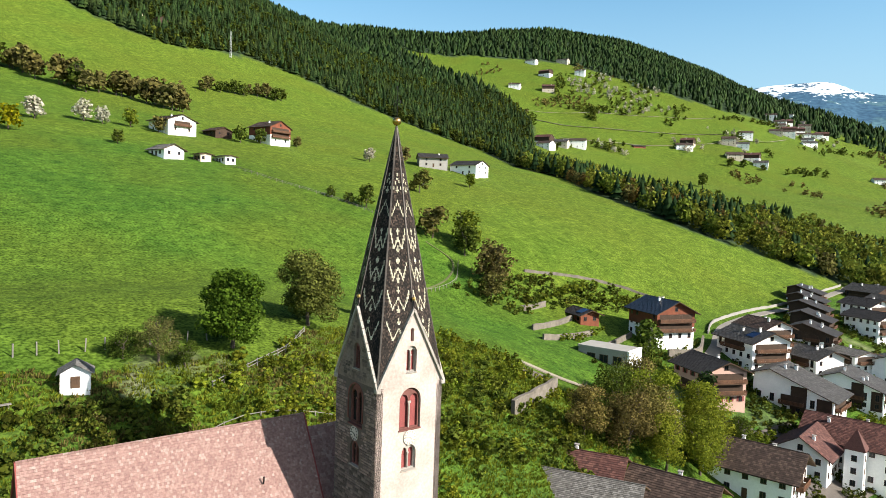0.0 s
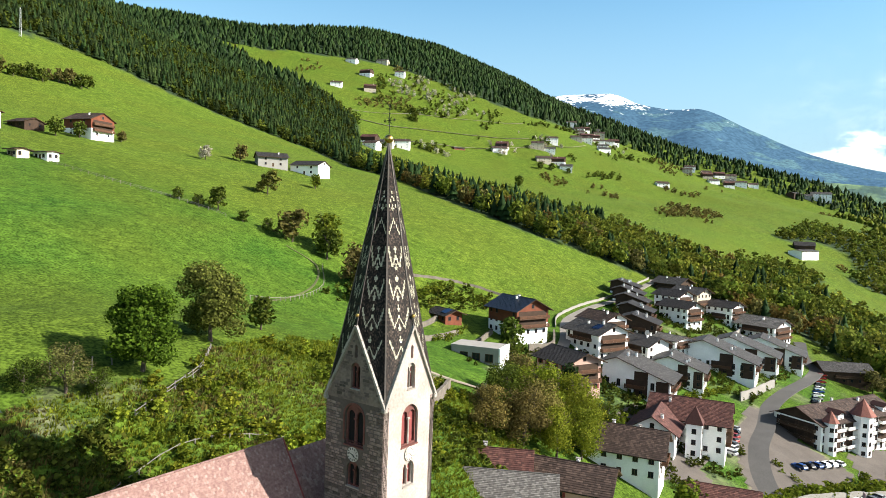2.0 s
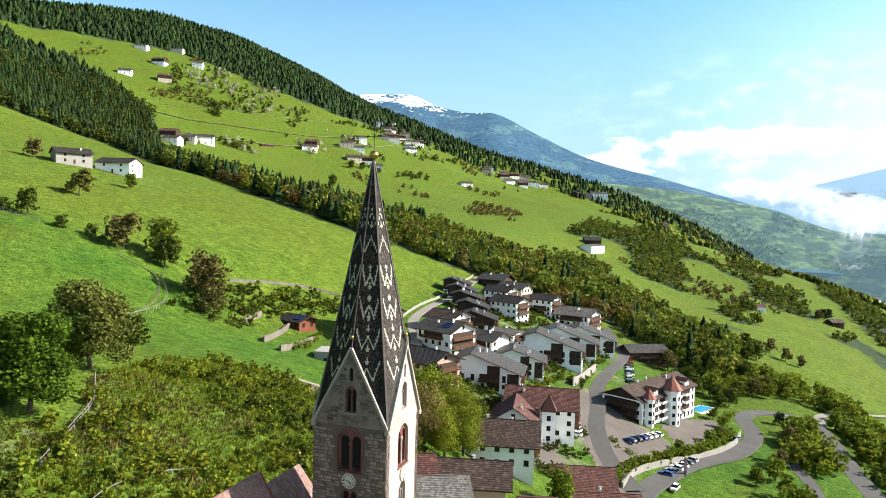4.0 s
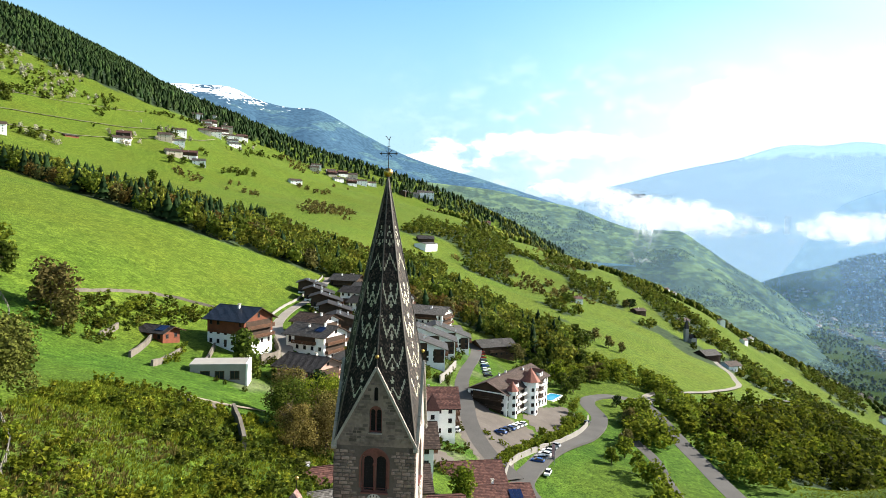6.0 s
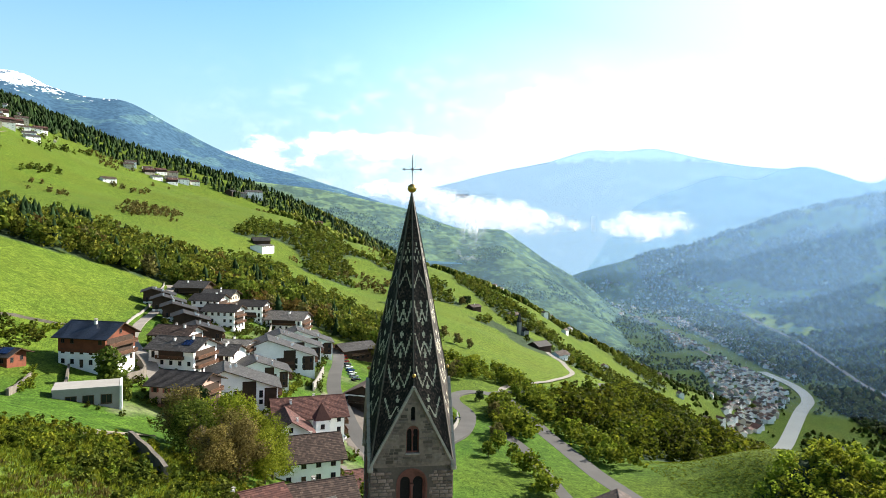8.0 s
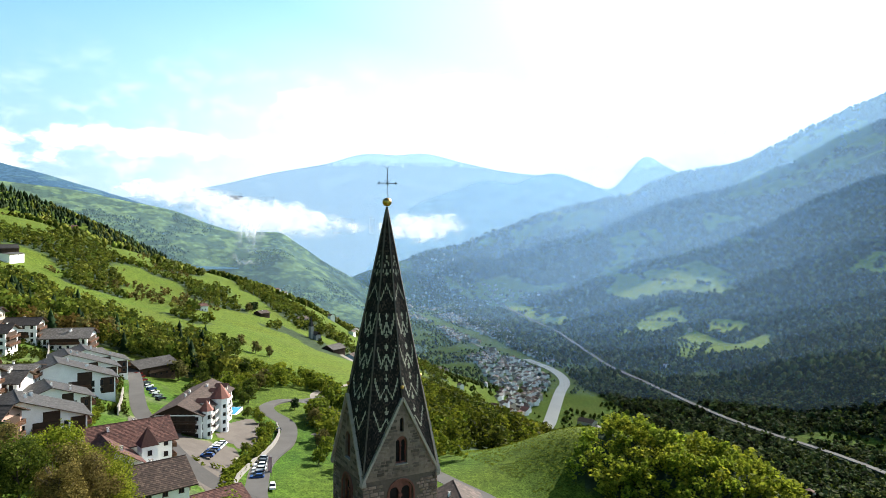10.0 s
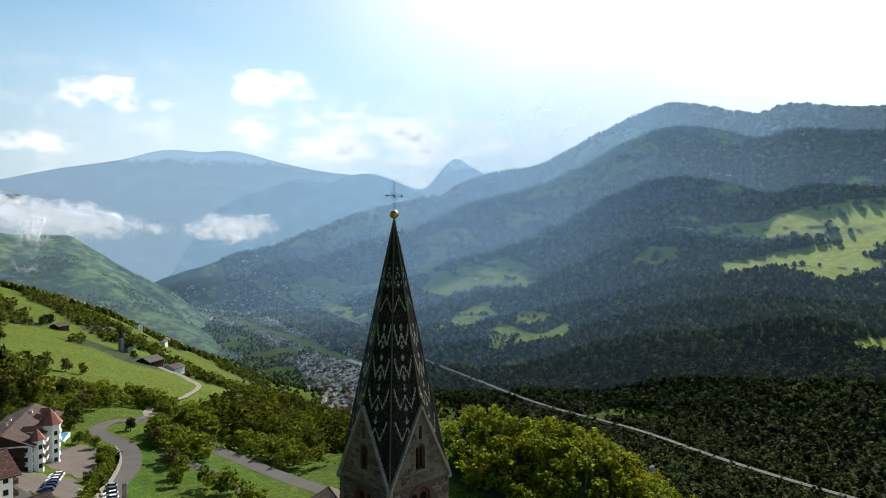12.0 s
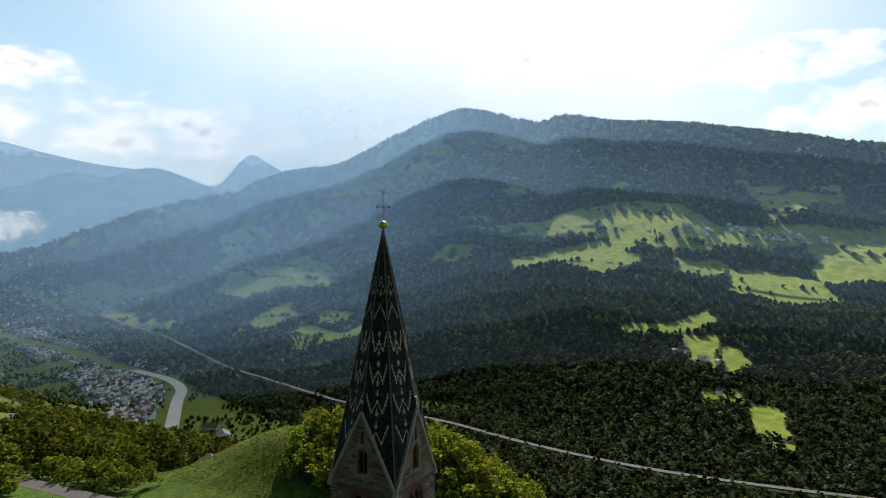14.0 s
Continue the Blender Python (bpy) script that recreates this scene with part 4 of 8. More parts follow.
def conifer_template(rng, tiers=4, sides=7):
    """A spruce of height 1: skirts of drooping boughs."""
    V, T = [], []
    for k in range(tiers):
        z0, z1 = 0.10 + 0.78 * k / tiers, 0.10 + 0.78 * (k + 1) / tiers + 0.16
        r = 0.20 * (1 - k / (tiers + 0.4))
        base = len(V)
        turn = rng.uniform(0, 6)
        for s in range(sides * 2):
            a = turn + math.pi * s / sides
            rr = r * (rng.uniform(0.9, 1.2) if s % 2 else rng.uniform(0.5, 0.75))
            V.append((rr * math.cos(a), rr * math.sin(a), z0 + (0 if s % 2 else 0.05) + rng.uniform(-0.02, 0.02)))
        V.append((rng.uniform(-0.01, 0.01), rng.uniform(-0.01, 0.01), min(z1, 1.0)))
        for s in range(sides * 2):
            T.append((base + s, base + (s + 1) % (sides * 2), base + sides * 2))
    return np.array(V), np.array(T)


def far_tree_template(rng, pointed):
    """A small tree for far woods, of height 1."""
    V, T = [], []
    sides = 5
    levels = [(0.04, 0.20), (0.5, 0.16), (1.0, 0.01)] if pointed else [(0.05, 0.34), (0.52, 0.50), (1.0, 0.16)]
    for z, r in levels:
        for s in range(sides):
            a = math.tau * s / sides + z * 2
            q = r * rng.uniform(0.55, 1.35)
            V.append((q * math.cos(a), q * math.sin(a), z + rng.uniform(-0.09, 0.09)))
    for l in range(len(levels) - 1):
        for s in range(sides):
            a, b = l * sides + s, l * sides + (s + 1) % sides
            T += [(a, b, b + sides), (a, b + sides, a + sides)]
    return np.array(V), np.array(T)


def crown_template(rng, leaves, leaf, lumps=14, width=0.42, low=0.14):
    """A broad crown of height 1: leaves in uneven lumps, with gaps."""
    heads = []
    for k in range(lumps):
        a, f = rng.uniform(0, math.tau), rng.uniform(0.1, 1.0) ** 0.6 * 0.85
        z = low + 0.12 + (0.76 - low) * (k + rng.uniform(0, 1)) / lumps
        spread = width * math.sqrt(max(0.1, 1 - ((z - 0.42) / 0.56) ** 2))
        heads.append((f * spread * math.cos(a), f * spread * math.sin(a), z, rng.uniform(0.11, 0.20)))
    heads += [(0, 0, 0.55, 0.26), (0, 0, 0.38, 0.24)]
    V, T = [], []
    for i in range(leaves):
        hx, hy, hz, hr = heads[rng.randrange(len(heads))]
        d = np.array([rng.gauss(0, 1) for _ in range(3)])
        d /= np.linalg.norm(d) + 1e-9
        p = np.array((hx, hy, hz)) + d * hr * rng.uniform(0.6, 1.12) * np.array((1, 1, 0.85))
        n = d + np.array([rng.gauss(0, 0.45) for _ in range(3)])
        n /= np.linalg.norm(n) + 1e-9
        u = np.cross(n, (0.3, 0.2, 1.0))
        u /= np.linalg.norm(u) + 1e-9
        w = np.cross(n, u)
        s = leaf * rng.uniform(0.7, 1.35)
        k = len(V)
        V += [p + u * s, p + w * s * 0.8, p - u * s, p - w * s * 0.8]
        T += [(k, k + 1, k + 2), (k, k + 2, k + 3)]
    return np.array(V), np.array(T)


def blade_template(rng, blades):
    """A clump of long grass of height 1: narrow blades that lean outwards."""
    V, T = [], []
    for i in range(blades):
        a, r = rng.uniform(0, math.tau), 0.55 * math.sqrt(rng.uniform(0, 1))
        x, y, b, h = r * math.cos(a), r * math.sin(a), rng.uniform(0, math.tau), rng.uniform(0.4, 1.0)
        w, lean = rng.uniform(0.05, 0.12), rng.uniform(0.0, 0.35)
        k = len(V)
        V += [(x - w * math.cos(b), y - w * math.sin(b), 0), (x + w * math.cos(b), y + w * math.sin(b), 0),
              (x + lean * math.cos(a) + 0.1 * math.cos(b), y + lean * math.sin(a), h)]
        T.append((k, k + 1, k + 2))
    return np.array(V), np.array(T)


def stamp(templates, places, rng):
    """Copies of the templates at (x, y, z, height, width factor, tone) as arrays."""
    VS, TS, CS, k = [], [], [], 0
    for x, y, z, h, w, tone in places:
        V, T = templates[rng.randrange(len(templates))]
        a = rng.uniform(0, math.tau)
        c, s = math.cos(a) * h * w, math.sin(a) * h * w
        VS.append(np.stack((V[:, 0] * c - V[:, 1] * s + x, V[:, 0] * s + V[:, 1] * c + y, V[:, 2] * h + z), -1))
        TS.append(T + k)
        CS.append(np.repeat(np.array([tone]), len(V), 0))
        k += len(V)
    return np.concatenate(VS), np.concatenate(TS), np.concatenate(CS)


MOTORWAY = [(-500, -1120), (-137, -1092), (-22, -1080), (183, -1073), (409, -1097), (612, -1148), (858, -1177), (1267, -1304), (1492, -1385), (1996, -1630), (2465, -1815), (3000, -1960)]
RNG = random.Random(11)
SPRUCES = [conifer_template(RNG) for _ in range(6)]
FAR_SPRUCES = [far_tree_template(RNG, True) for _ in range(6)]
FAR_BROAD = [far_tree_template(RNG, False) for _ in range(6)]
MID_CROWNS = [crown_template(RNG, 150, 0.072) for _ in range(6)]
BIG_CROWNS = [crown_template(RNG, 210, 0.062, 16, 0.44, 0.05) for _ in range(5)]
LIGHT_CROWNS = [crown_template(RNG, 48, 0.125, 9, 0.44, 0.03) for _ in range(6)]
CLUMPS = [crown_template(RNG, 22, 0.20, 6, 0.46, 0.02) for _ in range(8)]
TUFTS = [blade_template(RNG, 26) for _ in range(8)]
BUSHES = [crown_template(RNG, 110, 0.10, 7, 0.55, 0.0) for _ in range(5)]


def shade(rng, spread=0.3, warm=0.0, mean=1.0):
    k = mean + rng.uniform(-spread, spread)
    return (k * (1 + warm * rng.uniform(0, 1)), k, k * (1 - 0.5 * warm * rng.uniform(0, 1)))


def scatter(step, x0, x1, y0, y1, keep, rng, jitter=0.45):
    """Points on a loose grid where keep says so."""
    gx, gy = np.meshgrid(np.arange(x0, x1, step), np.arange(y0, y1, step))
    state = np.random.RandomState(rng.randrange(10 ** 6))
    gx, gy = gx.ravel() + state.uniform(-1, 1, gx.size) * step * jitter, gy.ravel() + state.uniform(-1, 1, gy.size) * step * jitter
    ok = keep(gx, gy)
    gx, gy = gx[ok], gy[ok]
    return list(zip(gx.tolist(), gy.tolist(), ground(gx, gy).tolist()))


def in_view(x, y):
    a = np.degrees(np.arctan2(y, x))
    return (a > -100) & (a < 92)


def stuff(name, label, category, data, mat, smooth=False):
    V, T, C = data
    return tagged(new(name, tri_mesh(name, V, T, mat, C, smooth)), label, category, kind="stuff")


def on_bank(x, y):
    """Whether a place lies on the overgrown bank, with a ragged edge."""
    return inside(x + rough(x, y, 7, 42) * 2.5 + rough(x, y, 22, 43) * np.clip(-x / 6, 0, 8), y + rough(x, y, 6, 44) * 2, BANK_SCRUB)


def clear_of_farms(x, y):
    """Keeps woods off the farmyards and the chapel."""
    ok = np.ones(np.shape(x), bool)
    for fx, fy, r in ((727, -104, 40), (618, -230, 55), (705, -232, 45), (800, -190, 30), (860, -260, 30), (810, 80, 60), (660, -216, 40)):
        ok &= np.hypot(x - fx, y - fy) > r
    return ok


def plant_woods():
    rng = random.Random(21)
    band = scatter(6.3, -40, 820, 340, 1500, lambda x, y: inside(x, y, CONIFER_BAND) & in_view(x, y) & (np.hypot(x, y) < 1150), rng)
    broad = [p for p in band if rng.random() < (0.5 if rough(p[0], p[1], 60, 45) > 0.1 else 0.16)]
    stuff("spruce_forest", "dense dark spruce forest on the hillside", "forest",
          stamp(SPRUCES, [(x, y, z - 0.5, rng.uniform(8, 16.5), rng.uniform(1.0, 1.6), shade(rng, 0.6, 0.35, 1.1)) for x, y, z in band if (x, y, z) not in broad], rng), CONIFER)
    stuff("forest_edge_trees", "pale budding trees among the spruces", "trees",
          stamp(LIGHT_CROWNS, [(x, y, z - 1, rng.uniform(7, 13), rng.uniform(0.85, 1.15), shade(rng, 0.4, 0.15, 0.62)) for x, y, z in broad], rng), LEAF_DARK)
    upper = scatter(12, -40, 3000, 500, 2600, lambda x, y: (inside(x, y, TOP_FOREST) | (inside(x, y, CONIFER_BAND) & (np.hypot(x, y) >= 1150))) & in_view(x, y) & (np.hypot(x, y) < 2450), rng)
    stuff("upper_forest", "dark conifer forest on the ridge", "forest",
          stamp(FAR_SPRUCES, [(x, y, z - 1, rng.uniform(11, 19), rng.uniform(1.2, 1.8), shade(rng, 0.5, 0.2, 1.15)) for x, y, z in upper], rng), CONIFER)
    crest = scatter(12.5, 1200, 1900, -180, 950, lambda x, y: (np.hypot(x, y) > 1590 + 55 * rough(x, y, 120, 66) + 60 * (rough(x, y, 60, 67) > 0.5)) & (np.hypot(x, y) < 1850) & in_view(x, y), rng)
    stuff("shoulder_forest", "dark spruce forest along the shoulder of the hill", "forest",
          stamp(FAR_SPRUCES, [(x, y, z - 1, rng.uniform(10, 18), rng.uniform(1.2, 1.8), shade(rng, 0.5, 0.2, 1.15)) for x, y, z in crest], rng), CONIFER)
    belt = scatter(6.5, 260, 620, -80, 480, lambda x, y: inside(x, y, TREE_BELT) | inside(x, y, EAST_WOOD), rng)
    con = [p for p in belt if rng.random() < (0.5 if p[1] > 150 else 0.15)]
    rest = [p for p in belt if p not in con]
    stuff("belt_spruces", "dark spruces in the tree belt", "trees", stamp(SPRUCES, [(x, y, z - 0.5, rng.uniform(12, 19), rng.uniform(1.2, 1.7), shade(rng, 0.4)) for x, y, z in con], rng), CONIFER)
    bud = [p for p in rest if rough(p[0], p[1], 35, 31) > 0.35]
    stuff("belt_broadleaves", "fresh green broadleaf trees in the tree belt", "trees",
          stamp(MID_CROWNS, [(x, y, z - 0.8, rng.uniform(9, 18), rng.uniform(0.75, 1.0), shade(rng, 0.5, 0.35, 1.4)) for x, y, z in rest if (x, y, z) not in bud], rng), LEAF_DARK)
    stuff("budding_trees", "red-brown budding trees in the tree belt", "trees",
          stamp(MID_CROWNS, [(x, y, z - 0.8, rng.uniform(9, 15), rng.uniform(0.75, 1.0), (1.1, 0.80, 0.68) if rng.random() < 0.5 else shade(rng, 0.3)) for x, y, z in bud], rng), BUDS)
    south = scatter(9.0, -40, 600, -430, -90, lambda x, y: inside(x, y, SOUTH_WOOD), rng)
    stuff("south_wood", "sunlit green wood on the slope below the road", "trees",
          stamp(BIG_CROWNS, [(x, y, z - 0.8, rng.uniform(8, 17), rng.uniform(0.85, 1.2), shade(rng, 0.3, 0.25, 0.52)) for x, y, z in south if rough(x, y, 40, 37) < 0.3], rng), LEAF)
    stuff("south_wood_dark", "darker trees in the wood below the road", "trees",
          stamp(BIG_CROWNS, [(x, y, z - 0.8, rng.uniform(9, 16), rng.uniform(0.85, 1.1), shade(rng, 0.3, 0.2, 0.7)) for x, y, z in south if rough(x, y, 40, 37) >= 0.3], rng), LEAF_DARK)
    knoll = scatter(4.8, -10, 180, -235, -115, lambda x, y: inside(x, y, KNOLL_BUSHES), rng)
    stuff("knoll_bushes", "bright green bushes behind the knoll", "bushes",
          stamp(BIG_CROWNS, [(x, y, z - 0.8, rng.uniform(5, 10), rng.uniform(0.9, 1.2), shade(rng, 0.4, 0.3, 1.35)) for x, y, z in knoll], rng), LEAF)
    slope = scatter(10, 520, 2000, -700, 130, lambda x, y: (woodland(x, y) > 0.5) & clear_of_farms(x, y) & ~inside(x, y, SOUTH_WOOD) & ~inside(x, y, EAST_WOOD), rng)
    stuff("hillside_wood", "broadleaf woods between the hillside meadows", "trees",
          stamp(LIGHT_CROWNS, [(x, y, z - 0.8, rng.uniform(6, 14), rng.uniform(0.85, 1.2), shade(rng, 0.45, 0.3, 1.3)) for x, y, z in slope if x < 1150], rng), LEAF_DARK)
    stuff("distant_wood", "broadleaf woods along the hillside further away", "trees",
          stamp(FAR_BROAD, [(x, y, z - 0.8, rng.uniform(6, 14), rng.uniform(0.8, 1.2), shade(rng, 0.45, 0.3, 1.3)) for x, y, z in slope if x >= 1150], rng), LEAF_DARK)
    lower = scatter(11, -150, 900, -780, -260, lambda x, y: (woodland(x, y) > 0.5) & ~inside(x, y, SOUTH_WOOD) & (x < 520), rng)
    stuff("lower_wood", "broadleaf wood on the slope towards the river", "trees",
          stamp(LIGHT_CROWNS, [(x, y, z - 0.8, rng.uniform(7, 15), rng.uniform(0.9, 1.2), shade(rng, 0.45, 0.3, 1.3)) for x, y, z in lower], rng), LEAF_DARK)
    def on_far_side(x, y, near, beyond):
        r = np.hypot(x, y)
        v = -(y + 1090 + 0.3 * np.maximum(x, -300)) * 0.957
        return (v > -330) & (r >= near) & (r < beyond) & (off_line(x, y, MOTORWAY) > 16) & (woodland(x, y) > 0.5) & in_view(x, y)
    mixed = FAR_SPRUCES[:2] + FAR_BROAD
    near_side = scatter(12.5, -400, 2000, -1800, -700, lambda x, y: on_far_side(x, y, 0, 1780), rng)
    stuff("valley_side_wood", "dark green woods beside the motorway", "forest",
          stamp(CLUMPS, [(x, y, z - 1, rng.uniform(9, 18), rng.uniform(0.9, 1.3), shade(rng, 0.6, 0.25, 0.72)) for x, y, z in near_side], rng), SIDE_WOOD)
    mid_side = scatter(16, -500, 2700, -2700, -700, lambda x, y: on_far_side(x, y, 1780, 2700), rng)
    stuff("valley_forest", "dark forest on the far valley side", "forest",
          stamp(mixed, [(x, y, z - 1, rng.uniform(10, 18), rng.uniform(1.05, 1.5), shade(rng, 0.6, 0.3, 1.05)) for x, y, z in mid_side], rng), SIDE_WOOD)
    far_wood = scatter(23, -800, 4000, -4300, -900, lambda x, y: on_far_side(x, y, 2700, 4320), rng)
    stuff("mountain_forest", "dark forest on the mountain side", "forest",
          stamp(mixed, [(x, y, z - 1, rng.uniform(13, 21), rng.uniform(1.2, 1.9), shade(rng, 0.5, 0.2)) for x, y, z in far_wood], rng), SIDE_WOOD)
    meadow_trees = scatter(11, 430, 1500, -220, 1120, lambda x, y: (woodland(x, y) < 0.5) & (rough(x, y, 110, 33) + 0.6 * rough(x, y * 2, 40, 34) > np.where(y > 470, 0.62, 0.78)), rng)
    stuff("orchard_trees", "scattered blossoming fruit trees on the meadows", "trees",
          stamp(LIGHT_CROWNS, [(x, y, z - 0.3, rng.uniform(4, 10), rng.uniform(0.9, 1.2), shade(rng, 0.4, 0.2)) for x, y, z in meadow_trees], rng), BUDS)
    scrub = scatter(1.9, -62, 74, 12, 62, lambda x, y: on_bank(x, y) & (rough(x, y, 8, 35) + 0.5 * rough(x, y, 3.5, 36) > 0.18), rng)
    dry = [p for p in scrub if rough(p[0], p[1], 14, 47) - p[0] / 60 > 0.55]
    stuff("bank_scrub", "fresh green scrub on the steep bank", "bushes",
          stamp(BUSHES, [(x, y, z - 0.15, rng.uniform(0.8, 2.6), rng.uniform(0.8, 1.25), shade(rng, 0.5, 0.3, 1.05)) for x, y, z in scrub if (x, y, z) not in dry], rng), LEAF)
    stuff("bank_thicket", "dry brown thicket on the steep bank", "bushes",
          stamp(BUSHES, [(x, y, z - 0.15, rng.uniform(0.5, 1.3), rng.uniform(0.8, 1.2), shade(rng, 0.3, 0.1)) for x, y, z in dry], rng), BUDS)
    dark = scatter(2.0, -62, -6, 14, 33, lambda x, y: on_bank(x, y) & (rough(x, y, 9, 49) > -0.45), rng)
    stuff("dark_scrub", "dark thorny scrub on the bank below the shed", "bushes",
          stamp(BUSHES, [(x, y, z - 0.15, rng.uniform(1.0, 3.0), rng.uniform(0.8, 1.2), shade(rng, 0.4, 0.25, 0.85)) for x, y, z in dark], rng), LEAF_DARK)


plant_woods()
rng = random.Random(23)
tufts = scatter(0.76, -62, 74, 12, 62, lambda x, y: on_bank(x, y) & (np.hypot(x, y) > 7), rng)
green = [p for p in tufts if rough(p[0], p[1], 9, 38) + p[0] / 70 + rng.uniform(-0.4, 0.4) > -0.35]
stuff("bank_grass", "tall olive green grass and brambles on the bank", "grass", stamp(TUFTS, [(x, y, z - 0.1, rng.uniform(0.3, 0.8), rng.uniform(1.3, 2.2), shade(rng, 0.35, 0.25, 1.05)) for x, y, z in green], rng), LEAF)
stuff("bank_dry_grass", "dry brown grass and twigs on the bank", "grass", stamp(TUFTS, [(x, y, z - 0.1, rng.uniform(0.3, 0.9), rng.uniform(1.1, 1.8), shade(rng, 0.3, 0.2, 0.9)) for x, y, z in sorted(set(tufts) - set(green))], random.Random(5)), BUDS)
GARDEN_EDGE = [(92, 104), (112, 114), (135, 114), (172, 103), (176, 94), (160, 90), (132, 94), (104, 92)]
edge = scatter(3.6, 90, 180, 86, 118, lambda x, y: inside(x, y, GARDEN_EDGE), rng)
stuff("garden_edge_bushes", "olive bushes along the wall under the field", "bushes", stamp(BUSHES, [(x, y, z - 0.2, rng.uniform(1.2, 3.6), rng.uniform(0.9, 1.3), shade(rng, 0.35, 0.3)) for x, y, z in edge], rng), LEAF_DARK)


def hamlet_trees():
    """Orchards, hedgerows and copses round the hillside farms."""
    rng = random.Random(29)
    ORCHARD = [(850, 740), (960, 690), (1150, 680), (1180, 760), (1130, 870), (980, 860)]
    spots = scatter(13, 840, 1190, 670, 880, lambda x, y: inside(x, y, ORCHARD) & (rough(x, y, 45, 41) > -0.25), rng)
    bloom = [p for p in spots if rng.random() < 0.45]
    for hx, hy, n, r in [(767, 582, 16, 26), (1330, 560, 22, 60), (1035, 500, 10, 40), (650, 590, 8, 40), (930, 570, 10, 40), (1080, 560, 12, 40)]:
        for i in range(n):
            x, y = hx + rng.gauss(0, r * 0.6), hy + rng.gauss(0, r * 0.5)
            (bloom if rng.random() < 0.5 else spots).append((x, y, float(ground(x, y))))
    stuff("orchard_blossom", "white blossoming orchard trees on the upper meadows", "trees", stamp(LIGHT_CROWNS, [(x, y, z - 0.3, rng.uniform(6, 11), rng.uniform(0.9, 1.2), shade(rng, 0.3, 0.1)) for x, y, z in bloom], rng), BLOSSOM)
    stuff("hamlet_trees", "green trees among the hillside farms", "trees", stamp(LIGHT_CROWNS, [(x, y, z - 0.3, rng.uniform(6, 13), rng.uniform(0.9, 1.2), shade(rng, 0.4, 0.2)) for x, y, z in spots if (x, y, z) not in bloom], rng), LEAF_DARK)
    rows = []
    for a, b, n in [((980, 425), (1090, 405), 22), ((870, 700), (900, 740), 26), ((720, 700), (770, 790), 60), ((690, 740), (740, 800), 40), ((1120, 640), (1300, 600), 26), ((1000, 640), (1120, 690), 20), ((1190, 500), (1420, 470), 30), ((880, 790), (1010, 900), 30)]:
        for i in range(n):
            f = rng.random()
            x, y = a[0] + (b[0] - a[0]) * f + rng.gauss(0, 9), a[1] + (b[1] - a[1]) * f + rng.gauss(0, 7)
            rows.append((x, y, float(ground(x, y)) - 0.3, rng.uniform(5, 12), rng.uniform(0.9, 1.2), shade(rng, 0.4, 0.2)))
    stuff("hedgerow_trees", "hedgerow trees between the upper meadows", "trees", stamp(LIGHT_CROWNS, rows, rng), LEAF_DARK)


hamlet_trees()


rng = random.Random(31)
knoll_grass = scatter(1.25, 100, 185, -195, -108, lambda x, y: ~inside(x, y, KNOLL_BUSHES) & ~inside(x, y, SOUTH_WOOD) & (rough(x, y, 8, 46) > -0.5), rng)
stuff("knoll_grass", "long yellow-green grass on the knoll", "grass", stamp(TUFTS, [(x, y, z - 0.05, rng.uniform(0.2, 0.5), rng.uniform(1.2, 2.2), shade(rng, 0.25, 0.2, 0.85)) for x, y, z in knoll_grass], rng), LEAF)

# ---- houses ----
WALLS = {
    "white": surface("white_render", (0.88, 0.86, 0.83), 0.08, 0.3, 3.0, 0.9, relief=0.01),
    "cream": surface("cream_render", (0.66, 0.58, 0.45), 0.1, 0.3, 3.0, 0.9, relief=0.01),
    "pink": surface("pink_render", (0.56, 0.37, 0.30), 0.1, 0.3, 3.0, 0.9, relief=0.01),
    "grey": surface("grey_render", (0.40, 0.38, 0.35), 0.12, 0.3, 3.0, 0.9, relief=0.01),
    "wood": surface("dark_boarding", (0.060, 0.034, 0.020), 0.35, 0.12, 1.5, 0.8, stretch=(4, 4, 0.5)),
    "redwood": surface("red_brown_boarding", (0.21, 0.062, 0.030), 0.3, 0.12, 1.5, 0.8, stretch=(4, 4, 0.5)),
}
ROOF_COATS = {
    "slate": island_surface("grey_roof_tile", [(0, (0.055, 0.050, 0.048)), (0.6, (0.085, 0.080, 0.076)), (1, (0.14, 0.13, 0.125))], 0.7, 0.3, 0.3),
    "brown": island_surface("brown_roof_tile", [(0, (0.050, 0.033, 0.026)), (0.6, (0.085, 0.054, 0.042)), (1, (0.15, 0.10, 0.08))], 0.8, 0.3, 0.3),
    "red": island_surface("red_roof_tile", [(0, (0.085, 0.036, 0.030)), (0.6, (0.135, 0.056, 0.045)), (1, (0.22, 0.10, 0.08))], 0.8, 0.3, 0.3),
    "dark": island_surface("dark_roof_tile", [(0, (0.030, 0.026, 0.026)), (1, (0.065, 0.058, 0.055))], 0.7, 0.3, 0.3),
    "pale": island_surface("weathered_roof_tile", [(0, (0.14, 0.13, 0.12)), (0.6, (0.21, 0.195, 0.18)), (1, (0.30, 0.28, 0.26))], 0.8, 0.4, 0.2),
    "blue": island_surface("blue_black_roof", [(0, (0.020, 0.026, 0.045)), (1, (0.040, 0.05, 0.078))], 0.45, 0.4, 0.5),
}
TIMBER = surface("timber", (0.10, 0.056, 0.032), 0.35, 0.1, 1.0, 0.8, stretch=(1, 1, 0.3))
BALCONY_WOOD = surface("balcony_timber", (0.15, 0.068, 0.035), 0.35, 0.1, 1.0, 0.75)
